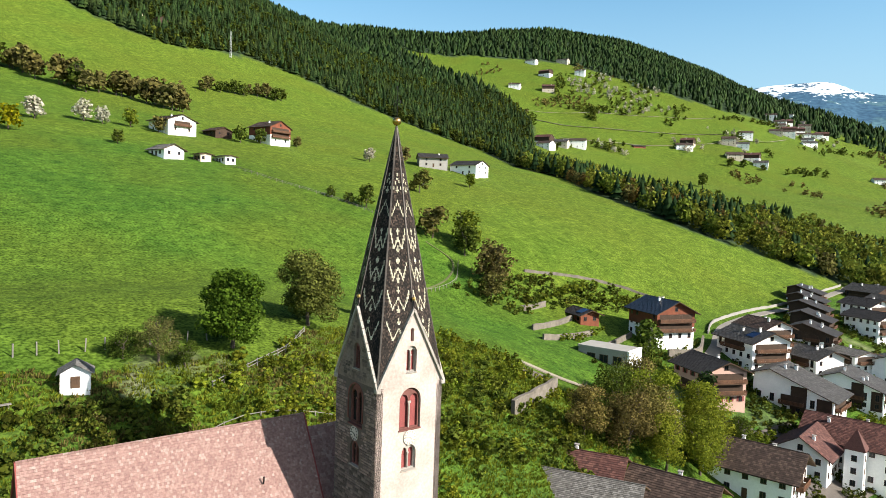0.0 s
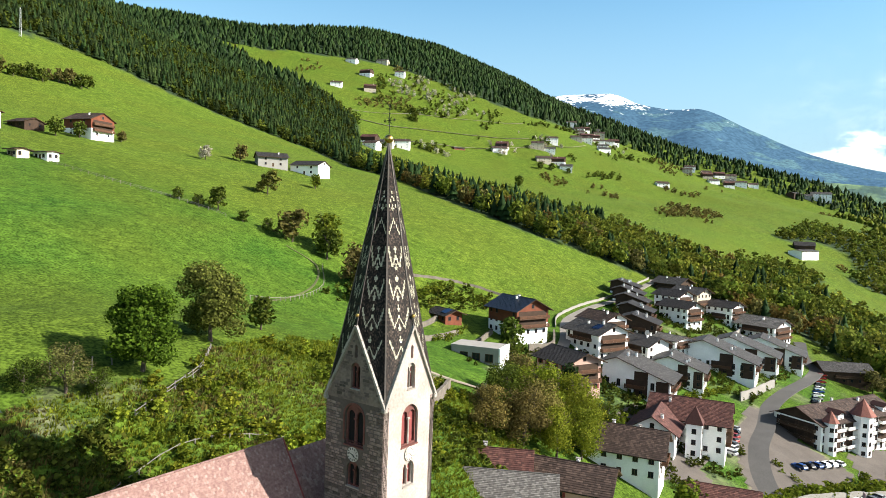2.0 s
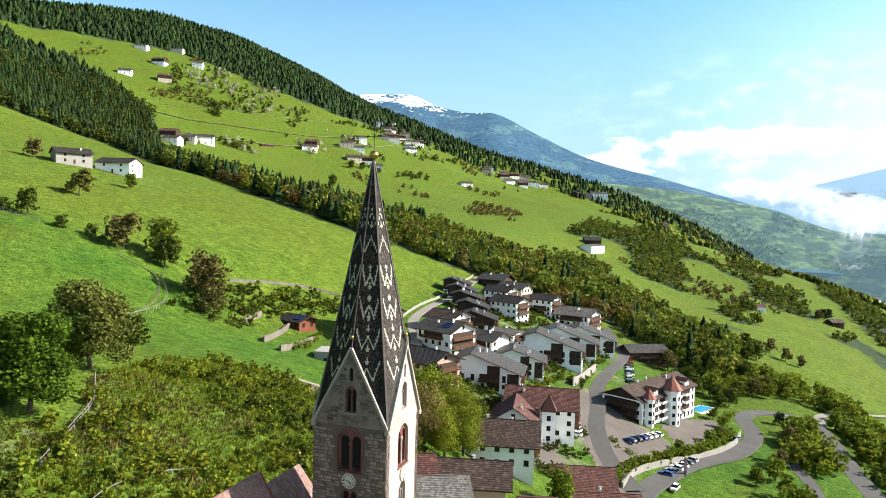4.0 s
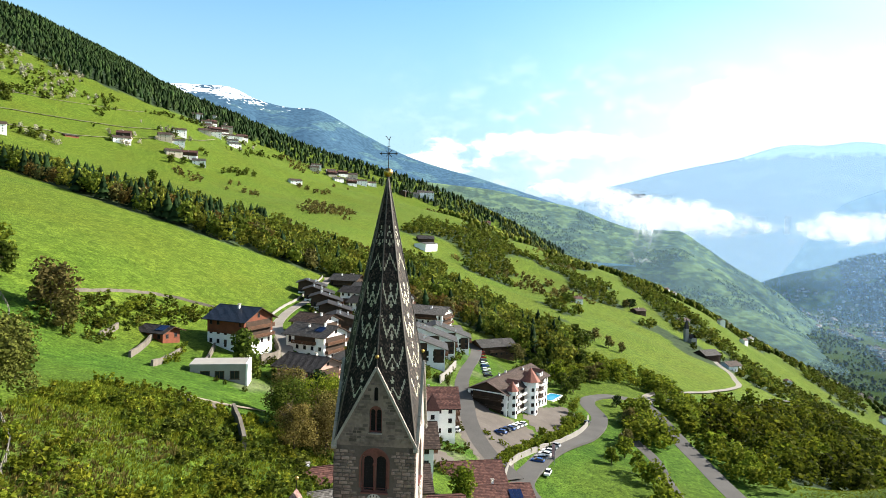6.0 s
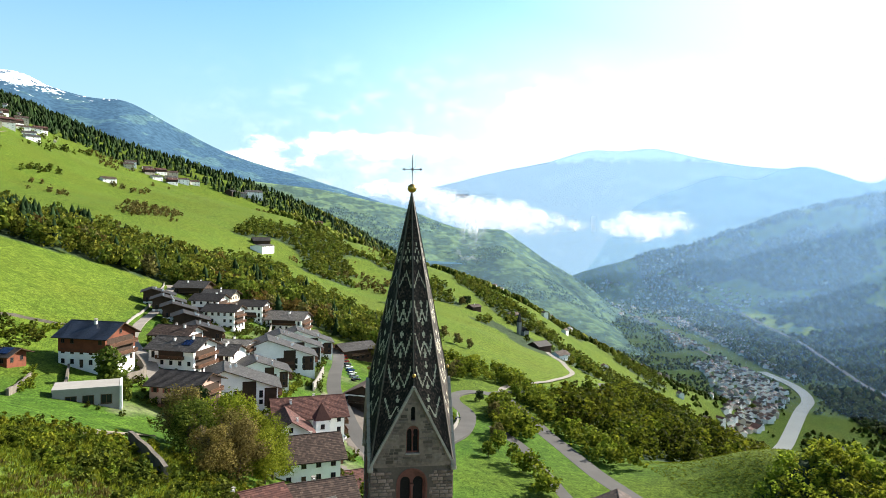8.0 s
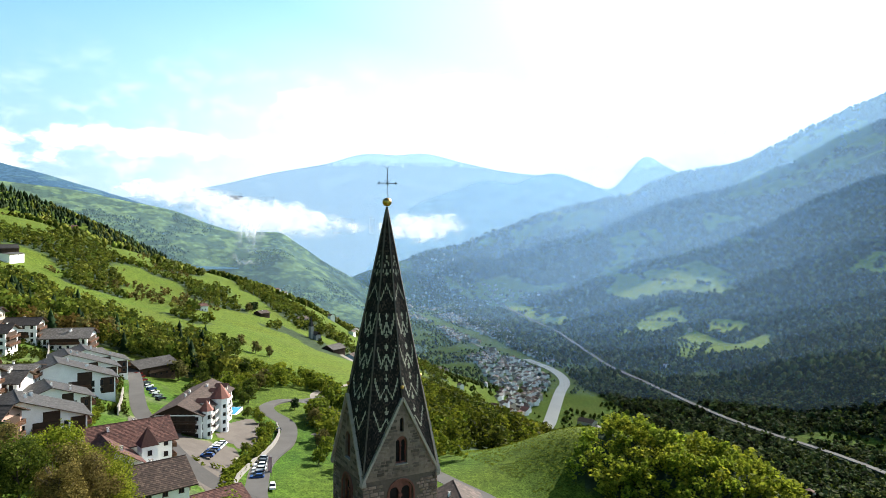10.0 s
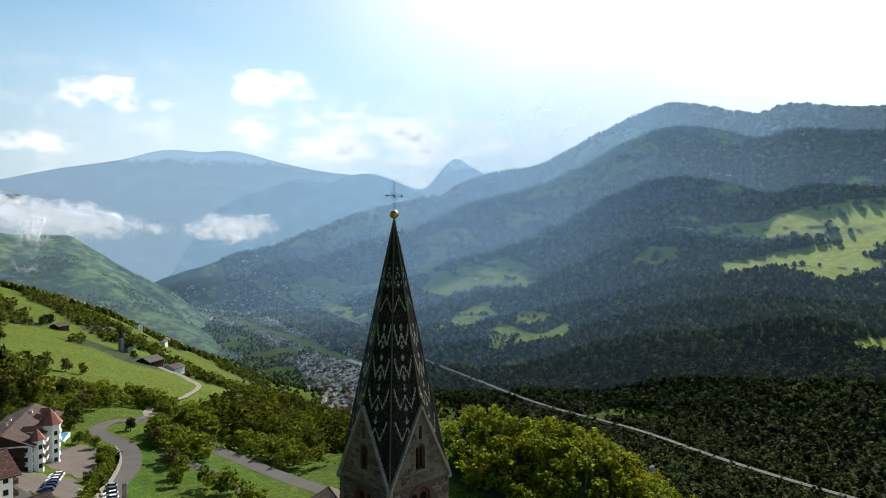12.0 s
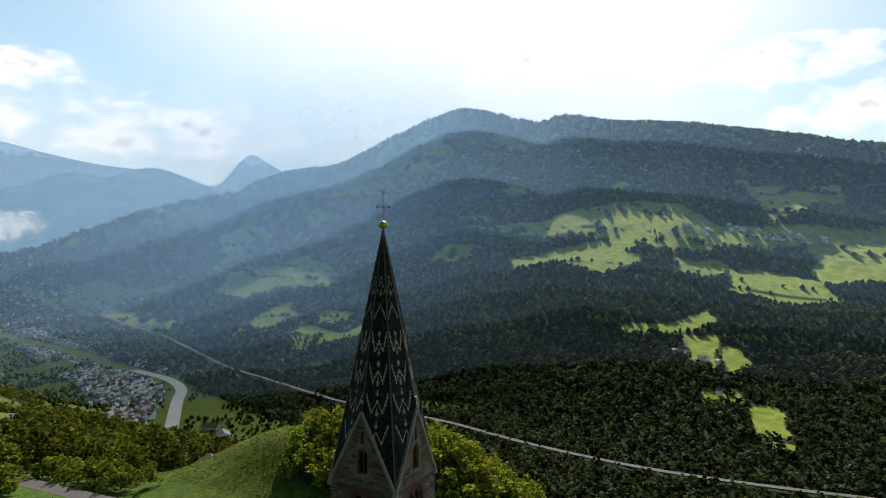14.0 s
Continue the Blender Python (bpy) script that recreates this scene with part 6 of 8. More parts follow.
def farms():
    farm = dict(category="farmhouse", group="hillside farms", detail=0)
    chalet("white farmhouse with a brown gable roof", 62, 279, -75, 14, 12, 2, "brown", "white", pitch=20, balconies=(("f", 1, 0.6),), **farm)
    chalet("brown timber barn beside the white farmhouse", 85, 284, -75, 9, 8, 1, "brown", "wood", pitch=20, chimneys=0, **farm)
    chalet("dark timber farmhouse on a white ground floor", 113, 285, -70, 13, 12, 3, "brown", "white", "redwood", pitch=24, balconies=(("f", 1, 0.9), ("f", 2, 0.9)), **farm)
    chalet("grey stone farmhouse with a dark roof", 207, 268, -30, 14, 11, 2, "dark", "grey", pitch=20, **farm)
    chalet("white barn with a dark overhanging roof", 224, 254, -72, 15, 12, 2, "dark", "white", pitch=20, chimneys=0, **farm)
    chalet("pale hay shed with a grey roof", 42, 218, -75, 9, 7, 1, "pale", "white", pitch=24, chimneys=0, **farm)
    chalet("small cream shed on the meadow", 55, 216, -75, 4, 4, 1, "brown", "cream", pitch=10, chimneys=0, **farm)
    chalet("small white shed on the meadow", 64, 216, -75, 6, 4, 1, "pale", "white", pitch=8, chimneys=0, **farm)
    chalet("brown farmhouse at the edge of the forest", 165, 690, -60, 14, 12, 2, "brown", "wood", pitch=22, **farm)
    chalet("pale farm building at the edge of the forest", 146, 690, -60, 10, 8, 2, "brown", "cream", pitch=22, chimneys=0, **farm)
    HAMLET = [(625, 573), (648, 598), (682, 599), (716, 597), (912, 552), (935, 560), (1028, 520), (1091, 549), (950, 490), (979, 478), (971, 458), (1016, 537), (1155, 360), (969, 907), (1091, 973), (1045, 883), (855, 876), (904, 837), (1007, 986)]
    VILLAGE_UP = [(1354, 639), (1313, 598), (1349, 579), (1295, 535), (1400, 590), (1330, 560), (1375, 615), (1420, 610), (1270, 560), (1385, 560), (1300, 575), (1442, 643), (1340, 610), (1240, 570), (1410, 560), (1265, 520)]
    VILLAGE_END = [(1474, 412), (1540, 390), (1550, 365), (1530, 339), (1540, 315), (1560, 294), (1510, 380), (1490, 360), (1520, 420), (1570, 345), (1500, 330)]
    for i, (x, y) in enumerate(HAMLET + VILLAGE_UP + VILLAGE_END):
        chalet("timber-topped white alpine house up the hillside", x, y, -75 + (i * 37) % 30, 17 + i % 5, 14 + i % 3, 2 + i % 2, ("brown", "red", "slate", "brown")[i % 4], ("white", "white", "cream")[i % 3], "wood" if i % 4 == 1 else None, pitch=24, storey=3.3, eave=0.8, **farm)
    chalet("long low shed with a grey-blue roof", 840, 584, -20, 18, 7, 1, "slate", "redwood", pitch=14, chimneys=0, **farm)
    chalet("massive pale manor house on the ridge", 1640, 172, -75, 34, 26, 5, "slate", "white", pitch=20, category="manor house", group="hillside farms", detail=0, eave=0.6)
    chalet("dark barn beside the manor house", 1590, 215, -20, 30, 15, 3, "dark", "wood", pitch=22, chimneys=0, **farm)
    chalet("grey barn behind the manor house", 1610, 195, -70, 18, 14, 3, "slate", "grey", pitch=22, chimneys=0, **farm)
    chalet("pink farmhouse under the wooded shoulder", 1640, 20, -75, 24, 16, 3, "red", "pink", pitch=22, **farm)
    chalet("long white house with a flat dark roof", 800, 79, -15, 36, 13, 3, "slate", "white", pitch=8, chimneys=0, **farm)
    chalet("dark-roofed barn behind the long white house", 836, 84, -75, 18, 14, 3, "dark", "wood", pitch=24, chimneys=0, **farm)
    chalet("small white house with a red roof", 727, -104, -75, 11, 9, 2, "red", "white", pitch=20, **farm)
    chalet("large farm barn with a dark roof", 625, -222, -60, 17, 13, 2, "dark", "wood", pitch=26, chimneys=0, **farm)
    chalet("white farmhouse below the barn", 612, -240, -60, 14, 11, 2, "brown", "white", pitch=24, **farm)
    chalet("small farmhouse under trees on the meadow", 800, -190, -60, 13, 10, 2, "brown", "wood", pitch=24, **farm)
    chalet("old farm among trees on the slope", 860, -260, -60, 15, 10, 2, "brown", "grey", pitch=24, **farm)
    chalet("dark timber hut with a wide roof", 197, -163, -30, 13, 10, 2, "brown", "wood", pitch=26, chimneys=0, category="barn", group="hillside farms", detail=0, sink=0.5)
    chalet("white house with a pale metal roof", 92, -203, -40, 13, 10, 2, "pale", "white", pitch=18, chimneys=2, category="house", group="hillside farms", detail=0)
    chalet("house with a red-brown roof below the church", 46, -178, -60, 11, 9, 2, "red", "wood", pitch=28, chimneys=0, category="house", group="hillside farms", detail=0)
    chalet("house with a red-brown roof beside the road", 108, -72, -20, 16, 12, 2, "brown", "white", pitch=26, chimneys=1, category="house", group="village houses", detail=0)
    chalet("house with a grey roof on the slope above the town", 420, -330, -40, 14, 10, 2, "slate", "white", pitch=24, category="house", group="hillside farms", detail=0)
    ch = thing("chapel", "small stone chapel with a pointed bell tower", "chapel", pose(705, -228, float(ground(705, -228)), 0, 0, 20))
    part("wall", box_bm((-7, -3.5, -2), (7, 3.5, 6)), WALLS["grey"], ch)
    gable_roof(ch, 14, 7, 6, 45, "dark", 0.3, 0.3, 0.6)
    t = part("bell_tower", box_bm((-2, 3.6, -2), (2, 7.6, 16)), WALLS["grey"], ch)
    bm = bmesh.new()
    bmesh.ops.create_cone(bm, cap_ends=True, segments=4, radius1=3.1, radius2=0.03, depth=12, matrix=Matrix.Translation((0, 5.6, 22)) @ pose(0, 0, 0, 0, 0, 45))
    part("spire", bm, ROOF_COATS["dark"], t)


farms()

# ---- roads, river and walls ----
ASPHALT = surface("asphalt", (0.105, 0.10, 0.095), 0.18, 0.4, 6.0, 0.9, relief=0.01)
PAVING = surface("stone_paving", (0.30, 0.27, 0.235), 0.2, 0.5, 4.0, 0.9, relief=0.01)
GRAVEL = surface("gravel_path", (0.36, 0.31, 0.24), 0.2, 0.3, 3.0, 0.95, relief=0.02)
ROAD_PAINT = surface("road_paint", (0.62, 0.61, 0.58), 0.15, 0.3, 2.0, 0.8, relief=0.0)
WATER = surface("river_water", (0.34, 0.35, 0.31), 0.1, 5.0, 60.0, 0.45, relief=0.2)
FIELDSTONE = surface("fieldstone", (0.19, 0.165, 0.135), 0.35, 0.4, 2.0, 0.95, relief=0.06)


def bend(points, step=2.5):
    """A smooth line through points, cut into short steps."""
    pts = [Vector((*p, 0)) for p in points]
    pts = [pts[0] * 2 - pts[1]] + pts + [pts[-1] * 2 - pts[-2]]
    out = []
    for a, b, c, d in zip(pts, pts[1:], pts[2:], pts[3:]):
        n = max(1, int((c - b).length / step))
        for i in range(n):
            s = i / n
            out.append(0.5 * ((2 * b) + (c - a) * s + (2 * a - 5 * b + 4 * c - d) * s * s + (3 * b - a - 3 * c + d) * s ** 3))
    out.append(pts[-2])
    return out


def ribbon(points, width, lift, thick=0.3, step=2.5, level=None, offset=0.0, dash=None, soften=4):
    """A strip of road that follows the ground."""
    line = bend(points, step)
    h = [float(ground(p.x, p.y)) if level is None else level for p in line]
    for _ in range(soften):
        h = [h[0]] + [(a + 2 * b + c) / 4 for a, b, c in zip(h, h[1:], h[2:])] + [h[-1]]
    V, F = [], []
    rows = []
    for i, p in enumerate(line):
        d = (line[min(i + 1, len(line) - 1)] - line[max(i - 1, 0)]).normalized()
        side = Vector((-d.y, d.x, 0))
        rows.append((p, side, h[i] + lift))
    for i, (p, side, z) in enumerate(rows):
        a, b = p + side * (offset + width / 2), p + side * (offset - width / 2)
        if level is None:
            z = max(z, float(ground(a.x, a.y)) + 0.06, float(ground(b.x, b.y)) + 0.06) if lift < 1 else z
        V += [(a.x, a.y, z - thick), (a.x, a.y, z), (b.x, b.y, z), (b.x, b.y, z - thick)]
        if i and not (dash and i % dash >= dash // 2):
            k = 4 * i
            F += [(k - 4 + q, k - 4 + q + 1, k + q + 1, k + q) for q in range(3)]
    return V, F


def road(name, label, points, width, mat=None, lift=0.16, category="road", **more):
    V, F = ribbon(points, width, lift, **more)
    return tagged(new(name, mesh_of(name, V, F, mat or ASPHALT)), label, category, kind="structure")


VALLEY_ROAD = [(85, -30), (117, -19), (143, -24), (168, -33), (193, -47), (217, -54), (238, -52), (254, -56), (266, -68), (262, -80), (240, -84), (205, -85), (182, -86), (148, -87), (110, -95)]
road("road_valley", "curving grey asphalt road with hairpin bend", VALLEY_ROAD, 6.5, thick=0.8)
V, F = ribbon(VALLEY_ROAD, 0.15, 0.22, 0.04, dash=4)
tagged(new("road_marking", mesh_of("road_marking", V, F, ROAD_PAINT)), "broken white line along the road", "road marking", kind="structure")
road("road_village", "village street of pale asphalt", [(330, 12), (300, 6), (289, -1), (262, -1), (235, 1), (205, 2), (180, -1), (160, -3), (141, -8), (124, -17)], 5.6)
road("road_upper", "narrow lane along the meadow wall", [(345, 92), (328, 88), (264, 80), (220, 77), (190, 72), (166, 61), (150, 55), (141, 50)], 4.0, PAVING)
road("road_meadow", "pale farm lane winding over the meadow", [(262, -84), (293, -92), (367, -143), (451, -191), (500, -206), (541, -216), (580, -222), (612, -226)], 4.0, PAVING)
road("road_east", "asphalt road under the meadow hill", [(266, -76), (300, -112), (324, -138), (370, -178), (416, -215), (444, -214), (500, -245), (640, -330)], 5.5)
road("road_lower", "narrow asphalt lane down the slope", [(205, -62), (179, -67), (154, -66), (120, -66)], 4.0)
TRODDEN = surface("trodden_grass", (0.12, 0.13, 0.05), 0.3, 0.4, 3.0, 0.95)
road("path_garden", "bare earth path through the meadow", [(70, 52), (78, 46), (88, 42)], 2.5, GRAVEL, category="path")
road("path_field", "trodden path beside the field fence", [(62, 95), (82, 103), (97, 112), (106, 122), (104, 134)], 0.6, TRODDEN, category="path")
PALE_EARTH = surface("pale_earth", (0.42, 0.39, 0.30), 0.2, 0.5, 6.0, 0.95)
road("lane_hamlet", "pale lane across the upper meadows", [(726, 642), (800, 610), (912, 570), (1030, 545), (1100, 535), (1230, 545)], 4.0, PALE_EARTH, 0.5, category="road", step=10)
road("lane_upper", "pale lane between the upper meadows", [(700, 745), (766, 717), (870, 660), (975, 607), (1060, 575)], 4.0, PALE_EARTH, 0.5, category="road", step=10)
road("lane_top", "pale grass terrace on the upper meadows", [(760, 780), (870, 735), (1000, 680), (1140, 640)], 2.5, PALE_EARTH, 0.4, category="road", step=10)
V, F = ribbon(RIVER[:8], 27, 0.0, 1.0, step=20, level=-340.5)
tagged(new("water", mesh_of("water", V, F, WATER)), "pale milky river in the valley", "river", kind="structure")
road("road_motorway", "pale concrete motorway on the far valley side", MOTORWAY, 12, surface("motorway_concrete", (0.17, 0.168, 0.16), 0.15, 2.0, 20.0, 0.9), 7.0, thick=2.0, step=25, soften=30, category="motorway")
line = bend(MOTORWAY, 60)
pier = mesh_from(box_bm((-1.5, -5, -45), (1.5, 5, 4.5)), CONCRETE)
piers = thing("viaduct_piers", "row of concrete piers under the motorway", "viaduct")
for p in line[30:62]:
    part("pier", pier, None, piers).matrix_basis = Matrix.Translation((p.x, p.y, float(ground(p.x, p.y))))
road("road_valley_floor", "road beside the river", [(700, -560), (1000, -720), (1180, -880), (1330, -1040), (1500, -1120), (2000, -1230)], 9, PAVING, 1.5, step=20, category="road")


def paved(name, label, outline, mat, lift=0.12, category="parking place", step=2.0):
    """A paved place that follows the ground within an outline."""
    xs, ys = [p[0] for p in outline], [p[1] for p in outline]
    gx, gy = np.meshgrid(np.arange(min(xs), max(xs) + step, step), np.arange(min(ys), max(ys) + step, step))
    gz = ground(gx, gy) + lift
    n, k = gx.shape
    F = []
    keep = inside(gx + step / 2, gy + step / 2, outline)
    for i in range(n - 1):
        for j in range(k - 1):
            if keep[i, j]:
                q = i * k + j
                F.append((q, q + 1, q + k + 1, q + k))
    me = mesh_of(name, np.stack((gx, gy, gz), -1).reshape(-1, 3).tolist(), F, mat, smooth=True)
    return tagged(new(name, me), label, category, kind="structure")


PARKING_STONE = surface("parking_paving", (0.135, 0.115, 0.10), 0.22, 0.5, 5.0, 0.9, relief=0.01)
paved("pavement_parking", "brownish paved parking place before the hotel", PARKING, PARKING_STONE)
paved("pavement_yards", "grey paved yards between the houses", [(104, 8), (120, -2), (128, 4), (150, 1), (160, 14), (152, 26), (120, 30), (104, 24)], PARKING_STONE, 0.1, "yard")
paved("pavement_terrace", "paved terrace before the hotel", [(176, -28), (186, -34), (200, -40), (216, -44), (226, -40), (214, -28), (196, -22)], PARKING_STONE, 0.1, "terrace")


def wall_run(name, label, points, h, w, mat, lift=0.0, kind="structure", step=3.0):
    """A wall along a line, standing h above the ground."""
    line = bend(points, step)
    V, F = [], []
    for i, p in enumerate(line):
        d = (line[min(i + 1, len(line) - 1)] - line[max(i - 1, 0)]).normalized()
        s = Vector((-d.y, d.x, 0)) * w / 2
        z = float(ground(p.x, p.y)) + lift
        top = z + h + 0.12 * math.sin(i * 2.1)
        V += [(p.x + s.x, p.y + s.y, z - 2.5), (p.x + s.x * 0.8, p.y + s.y * 0.8, top), (p.x - s.x * 0.8, p.y - s.y * 0.8, top), (p.x - s.x, p.y - s.y, z - 2.5)]
        if i:
            k = 4 * i
            F += [(k - 4 + q, k - 4 + q + 1, k + q + 1, k + q) for q in range(3)]
    n = len(V)
    F += [(0, 1, 2, 3), (n - 1, n - 2, n - 3, n - 4)]
    return tagged(new(name, mesh_of(name, V, F, mat)), label, "wall", kind=kind)


wall_run("wall_meadow", "pale retaining wall between meadow and lane", [(345, 95), (328, 92), (264, 84), (220, 81), (192, 77), (176, 70)], 1.0, 0.5, CONCRETE)
wall_run("wall_field", "stone wall along the lower edge of the field", [(135, 117), (155, 113), (174, 105), (192, 88)], 0.9, 0.7, FIELDSTONE)
wall_run("wall_road", "high curved concrete wall above the road", [(124, -14), (140, -17), (160, -26), (178, -36), (200, -46), (214, -49)], 1.7, 0.7, CONCRETE)
wall_run("wall_garden", "old fieldstone wall in the garden", [(69, 41), (57, 35), (46, 30)], 2.6, 0.8, FIELDSTONE)
wall_run("wall_terrace", "low garden terrace wall", [(62, 47), (70, 44)], 1.2, 0.6, FIELDSTONE)
for k, (a, b) in enumerate([((100, 74), (128, 80)), ((104, 82), (130, 90)), ((112, 95), (126, 98)), ((122, 70), (142, 76))]):
    wall_run("wall_terrace_%d" % (k + 1), "fieldstone terrace wall above the gardens", [a, ((a[0] + b[0]) / 2, (a[1] + b[1]) / 2), b], 1.6, 0.7, FIELDSTONE)
wall_run("wall_house", "stone retaining wall under the red house", [(138, 60), (150, 58), (163, 64)], 3.0, 0.8, FIELDSTONE)
wall_run("wall_street", "pale retaining wall beside the village street", [(196, 10), (212, 8), (232, 6)], 3.0, 0.6, CONCRETE)
wall_run("wall_houses", "pale retaining wall between the houses", [(205, 38), (240, 33), (290, 32), (315, 34)], 2.4, 0.6, CONCRETE)

# ---- fences ----
WEATHERED = surface("weathered_wood", (0.24, 0.22, 0.19), 0.3, 0.1, 1.0, 0.9, stretch=(1, 1, 0.3))
POST = mesh_from(box_bm((-0.06, -0.06, -0.4), (0.06, 0.06, 1.15), bevel=0.01), WEATHERED)


def fence(label, points, gap=2.0, rails=2, height=1.0, group="wooden fences"):
    f = thing("fence", label, "fence", group=group)
    line = bend(points, gap)
    tops = [Vector((p.x, p.y, float(ground(p.x, p.y)))) for p in line]
    rng = random.Random(len(line))
    for p in tops:
        q = part("post", POST, None, f)
        q.matrix_basis = Matrix.Translation(p) @ pose(0, 0, 0, rng.uniform(-4, 4), rng.uniform(-4, 4), rng.uniform(0, 90)) @ Matrix.Diagonal((1.3, 1.3, height, 1))
    for r in range(rails):
        z = Vector((0, 0, height * (0.95 - 0.45 * r)))
        for a, b in zip(tops, tops[1:]):
            part("rail", bar(bmesh.new(), a + z, b + z, 0.06, 0.10), WEATHERED, f)


fence("pale wooden rail fence beside the bank path", [(-4, 35), (2, 38.2), (10, 43), (16, 49)], 1.9, 2, 1.0)
fence("row of bleached fence posts below the field", [(-34, 46), (-25, 46), (-17, 45.5), (-4, 45.5), (4, 48)], 2.6, 0, 1.5)
fence("wooden fence down the middle of the field", [(63, 211), (75, 186), (89, 168), (96, 156)], 3.0, 2, 1.1)
fence("row of fence posts beside the trodden path", [(60, 96), (69, 97), (82, 101), (97, 109), (108, 121)], 2.2, 1, 1.1)
fence("thin wooden fence above the church", [(-16, 24), (-8, 27), (-2, 29), (5, 29), (13, 27)], 2.2, 1, 0.55)


def garden_shed():
    s = thing("garden_shed", "small white shed with a grey roof and brown door", "shed", pose(-19.3, 38.4, float(ground(-19.3, 38.4)) - 0.3, 0, 0, -102))
    part("wall", box_bm((-1.6, -1.6, -1), (1.6, 1.6, 2.3)), WALLS["white"], s)
    t = math.tan(radians(30))
    for k in (-1, 1):
        bm = bmesh.new()
        vs = [bm.verts.new((xx, yy, zz)) for xx in (k * 1.4, k * 1.6) for yy, zz in ((-1.6, 2.3), (1.6, 2.3), (0, 2.3 + 1.6 * t))]
        for f in ((0, 1, 2), (5, 4, 3), (0, 3, 4, 1), (1, 4, 5, 2), (2, 5, 3, 0)):
            bm.faces.new([vs[i] for i in f])
        part("gable", bm, WALLS["white"], s)
        me = tiled_slope("roof", (-2.1, k * 2.0, 2.15), (2.1, k * 2.0, 2.15), (2.1, 0, 3.35), (-2.1, 0, 3.35), 0.35, 0.3, ROOF_COATS["pale"], 0.03, seed=3 + k)
        part("roof", me, None, s)
    part("door", box_bm((1.58, -0.5, 0.5), (1.66, 0.5, 1.9)), TIMBER, s, "dark brown door")
    b = thing("bench", "grey wooden bench on the bank", "bench", pose(-27.5, 36, float(ground(-27.5, 36)), 0, 0, 10))
    part("seat", box_bm((-1.4, -0.3, 0.4), (1.4, 0.3, 0.5)), WEATHERED, b)
    for k in (-1, 1):
        part("leg", box_bm((k * 1.1 - 0.06, -0.25, -0.3), (k * 1.1 + 0.06, 0.25, 0.4)), WEATHERED, b)


garden_shed()

# ---- cars ----
PAINTS = {n: surface("car_paint_" + n, c, 0.05, 1.0, 3.0, 0.25, relief=0.0) for n, c in
          {"white": (0.75, 0.75, 0.74), "silver": (0.42, 0.43, 0.44), "black": (0.02, 0.02, 0.022), "blue": (0.04, 0.10, 0.30), "grey": (0.13, 0.135, 0.14), "red": (0.30, 0.03, 0.025)}.items()}
RUBBER = surface("tyre_rubber", (0.02, 0.02, 0.02), 0.2, 0.1, 1.0, 0.8)


def car_body():
    bm = prism_bm([(-2.1, 0.3), (2.1, 0.3), (2.15, 0.62), (2.0, 0.85), (1.0, 0.95), (-1.95, 0.98), (-2.15, 0.7)], -0.86, 0.86)
    bmesh.ops.bevel(bm, geom=list(bm.edges), offset=0.06, segments=2, affect="EDGES")
    return bm


def car_cabin():
    bm = bmesh.new()
    lo = [(-1.9, -0.8), (1.05, -0.8), (1.05, 0.8), (-1.9, 0.8)]
    hi = [(-1.55, -0.62), (0.25, -0.62), (0.25, 0.62), (-1.55, 0.62)]
    a, b = [bm.verts.new((x, y, 0.95)) for x, y in lo], [bm.verts.new((x, y, 1.42)) for x, y in hi]
    bm.faces.new(b)
    for i in range(4):
        bm.faces.new((a[i], a[(i + 1) % 4], b[(i + 1) % 4], b[i]))
    return bm


CAR = {n: mesh_from(car_body(), m) for n, m in PAINTS.items()}
CABIN = mesh_from(car_cabin(), GLASS)
CAR_ROOF = {n: mesh_from(box_bm((-1.5, -0.6, 1.41), (0.22, 0.6, 1.46), bevel=0.02), m) for n, m in PAINTS.items()}
wb = bmesh.new()
bmesh.ops.create_cone(wb, cap_ends=True, segments=14, radius1=0.31, radius2=0.31, depth=0.2, matrix=pose(0, 0, 0, 90))
WHEEL = mesh_from(wb, RUBBER)
LAMP = mesh_from(box_bm((2.07, -0.16, -0.07), (2.16, 0.16, 0.07), bevel=0.02), METAL_PALE)


def car(x, y, bearing, paint, lift=0.2):
    c = thing("car", paint + " car parked beside the village road", "car", pose(x, y, float(ground(x, y)) + lift, 0, 0, bearing), "parked cars")
    part("body", CAR[paint], None, c)
    part("cabin", CABIN, None, c, "dark car windows")
    part("car_roof", CAR_ROOF[paint], None, c)
    for wx in (-1.35, 1.35):
        for wy in (-0.8, 0.8):
            part("wheel", WHEEL, None, c).matrix_basis = Matrix.Translation((wx, wy, 0.31))
    for wy in (-0.6, 0.6):
        part("headlight", LAMP, None, c).matrix_basis = Matrix.Translation((0, wy, 0.68))


def park():
    rng = random.Random(9)
    tones = list(PAINTS)
    for i in range(9):
        car(236 + i * 6.0, -8 + 0.55 * i, -60 + rng.uniform(-5, 5), rng.choice(tones), 0.35)
    for i in range(7):
        car(146 + i * 3.2, 1.5 + 0.6 * i, 75 + rng.uniform(-8, 8), rng.choice(tones), 0.35)
    for i in range(6):
        car(163 + i * 3.6, -13.2 - 1.5 * i, 60 + rng.uniform(-5, 5), rng.choice(tones), 0.35)
    for i in range(6):
        car(146 + i * 4.4, -24.5 - 1.4 * i, 66 + rng.uniform(-6, 6), rng.choice(tones), 0.4)
    for x, y, b, p in ((149, -25.5, 160, "silver"), (138, -27, 165, "white"), (206, -47.5, -30, "grey"), (99, -22, 20, "blue"), (104, 33, 60, "white"), (106, 37, 62, "silver"), (108, 41, 65, "grey"), (101, 28, 60, "white")):
        car(x, y, b, p, 0.4)


park()

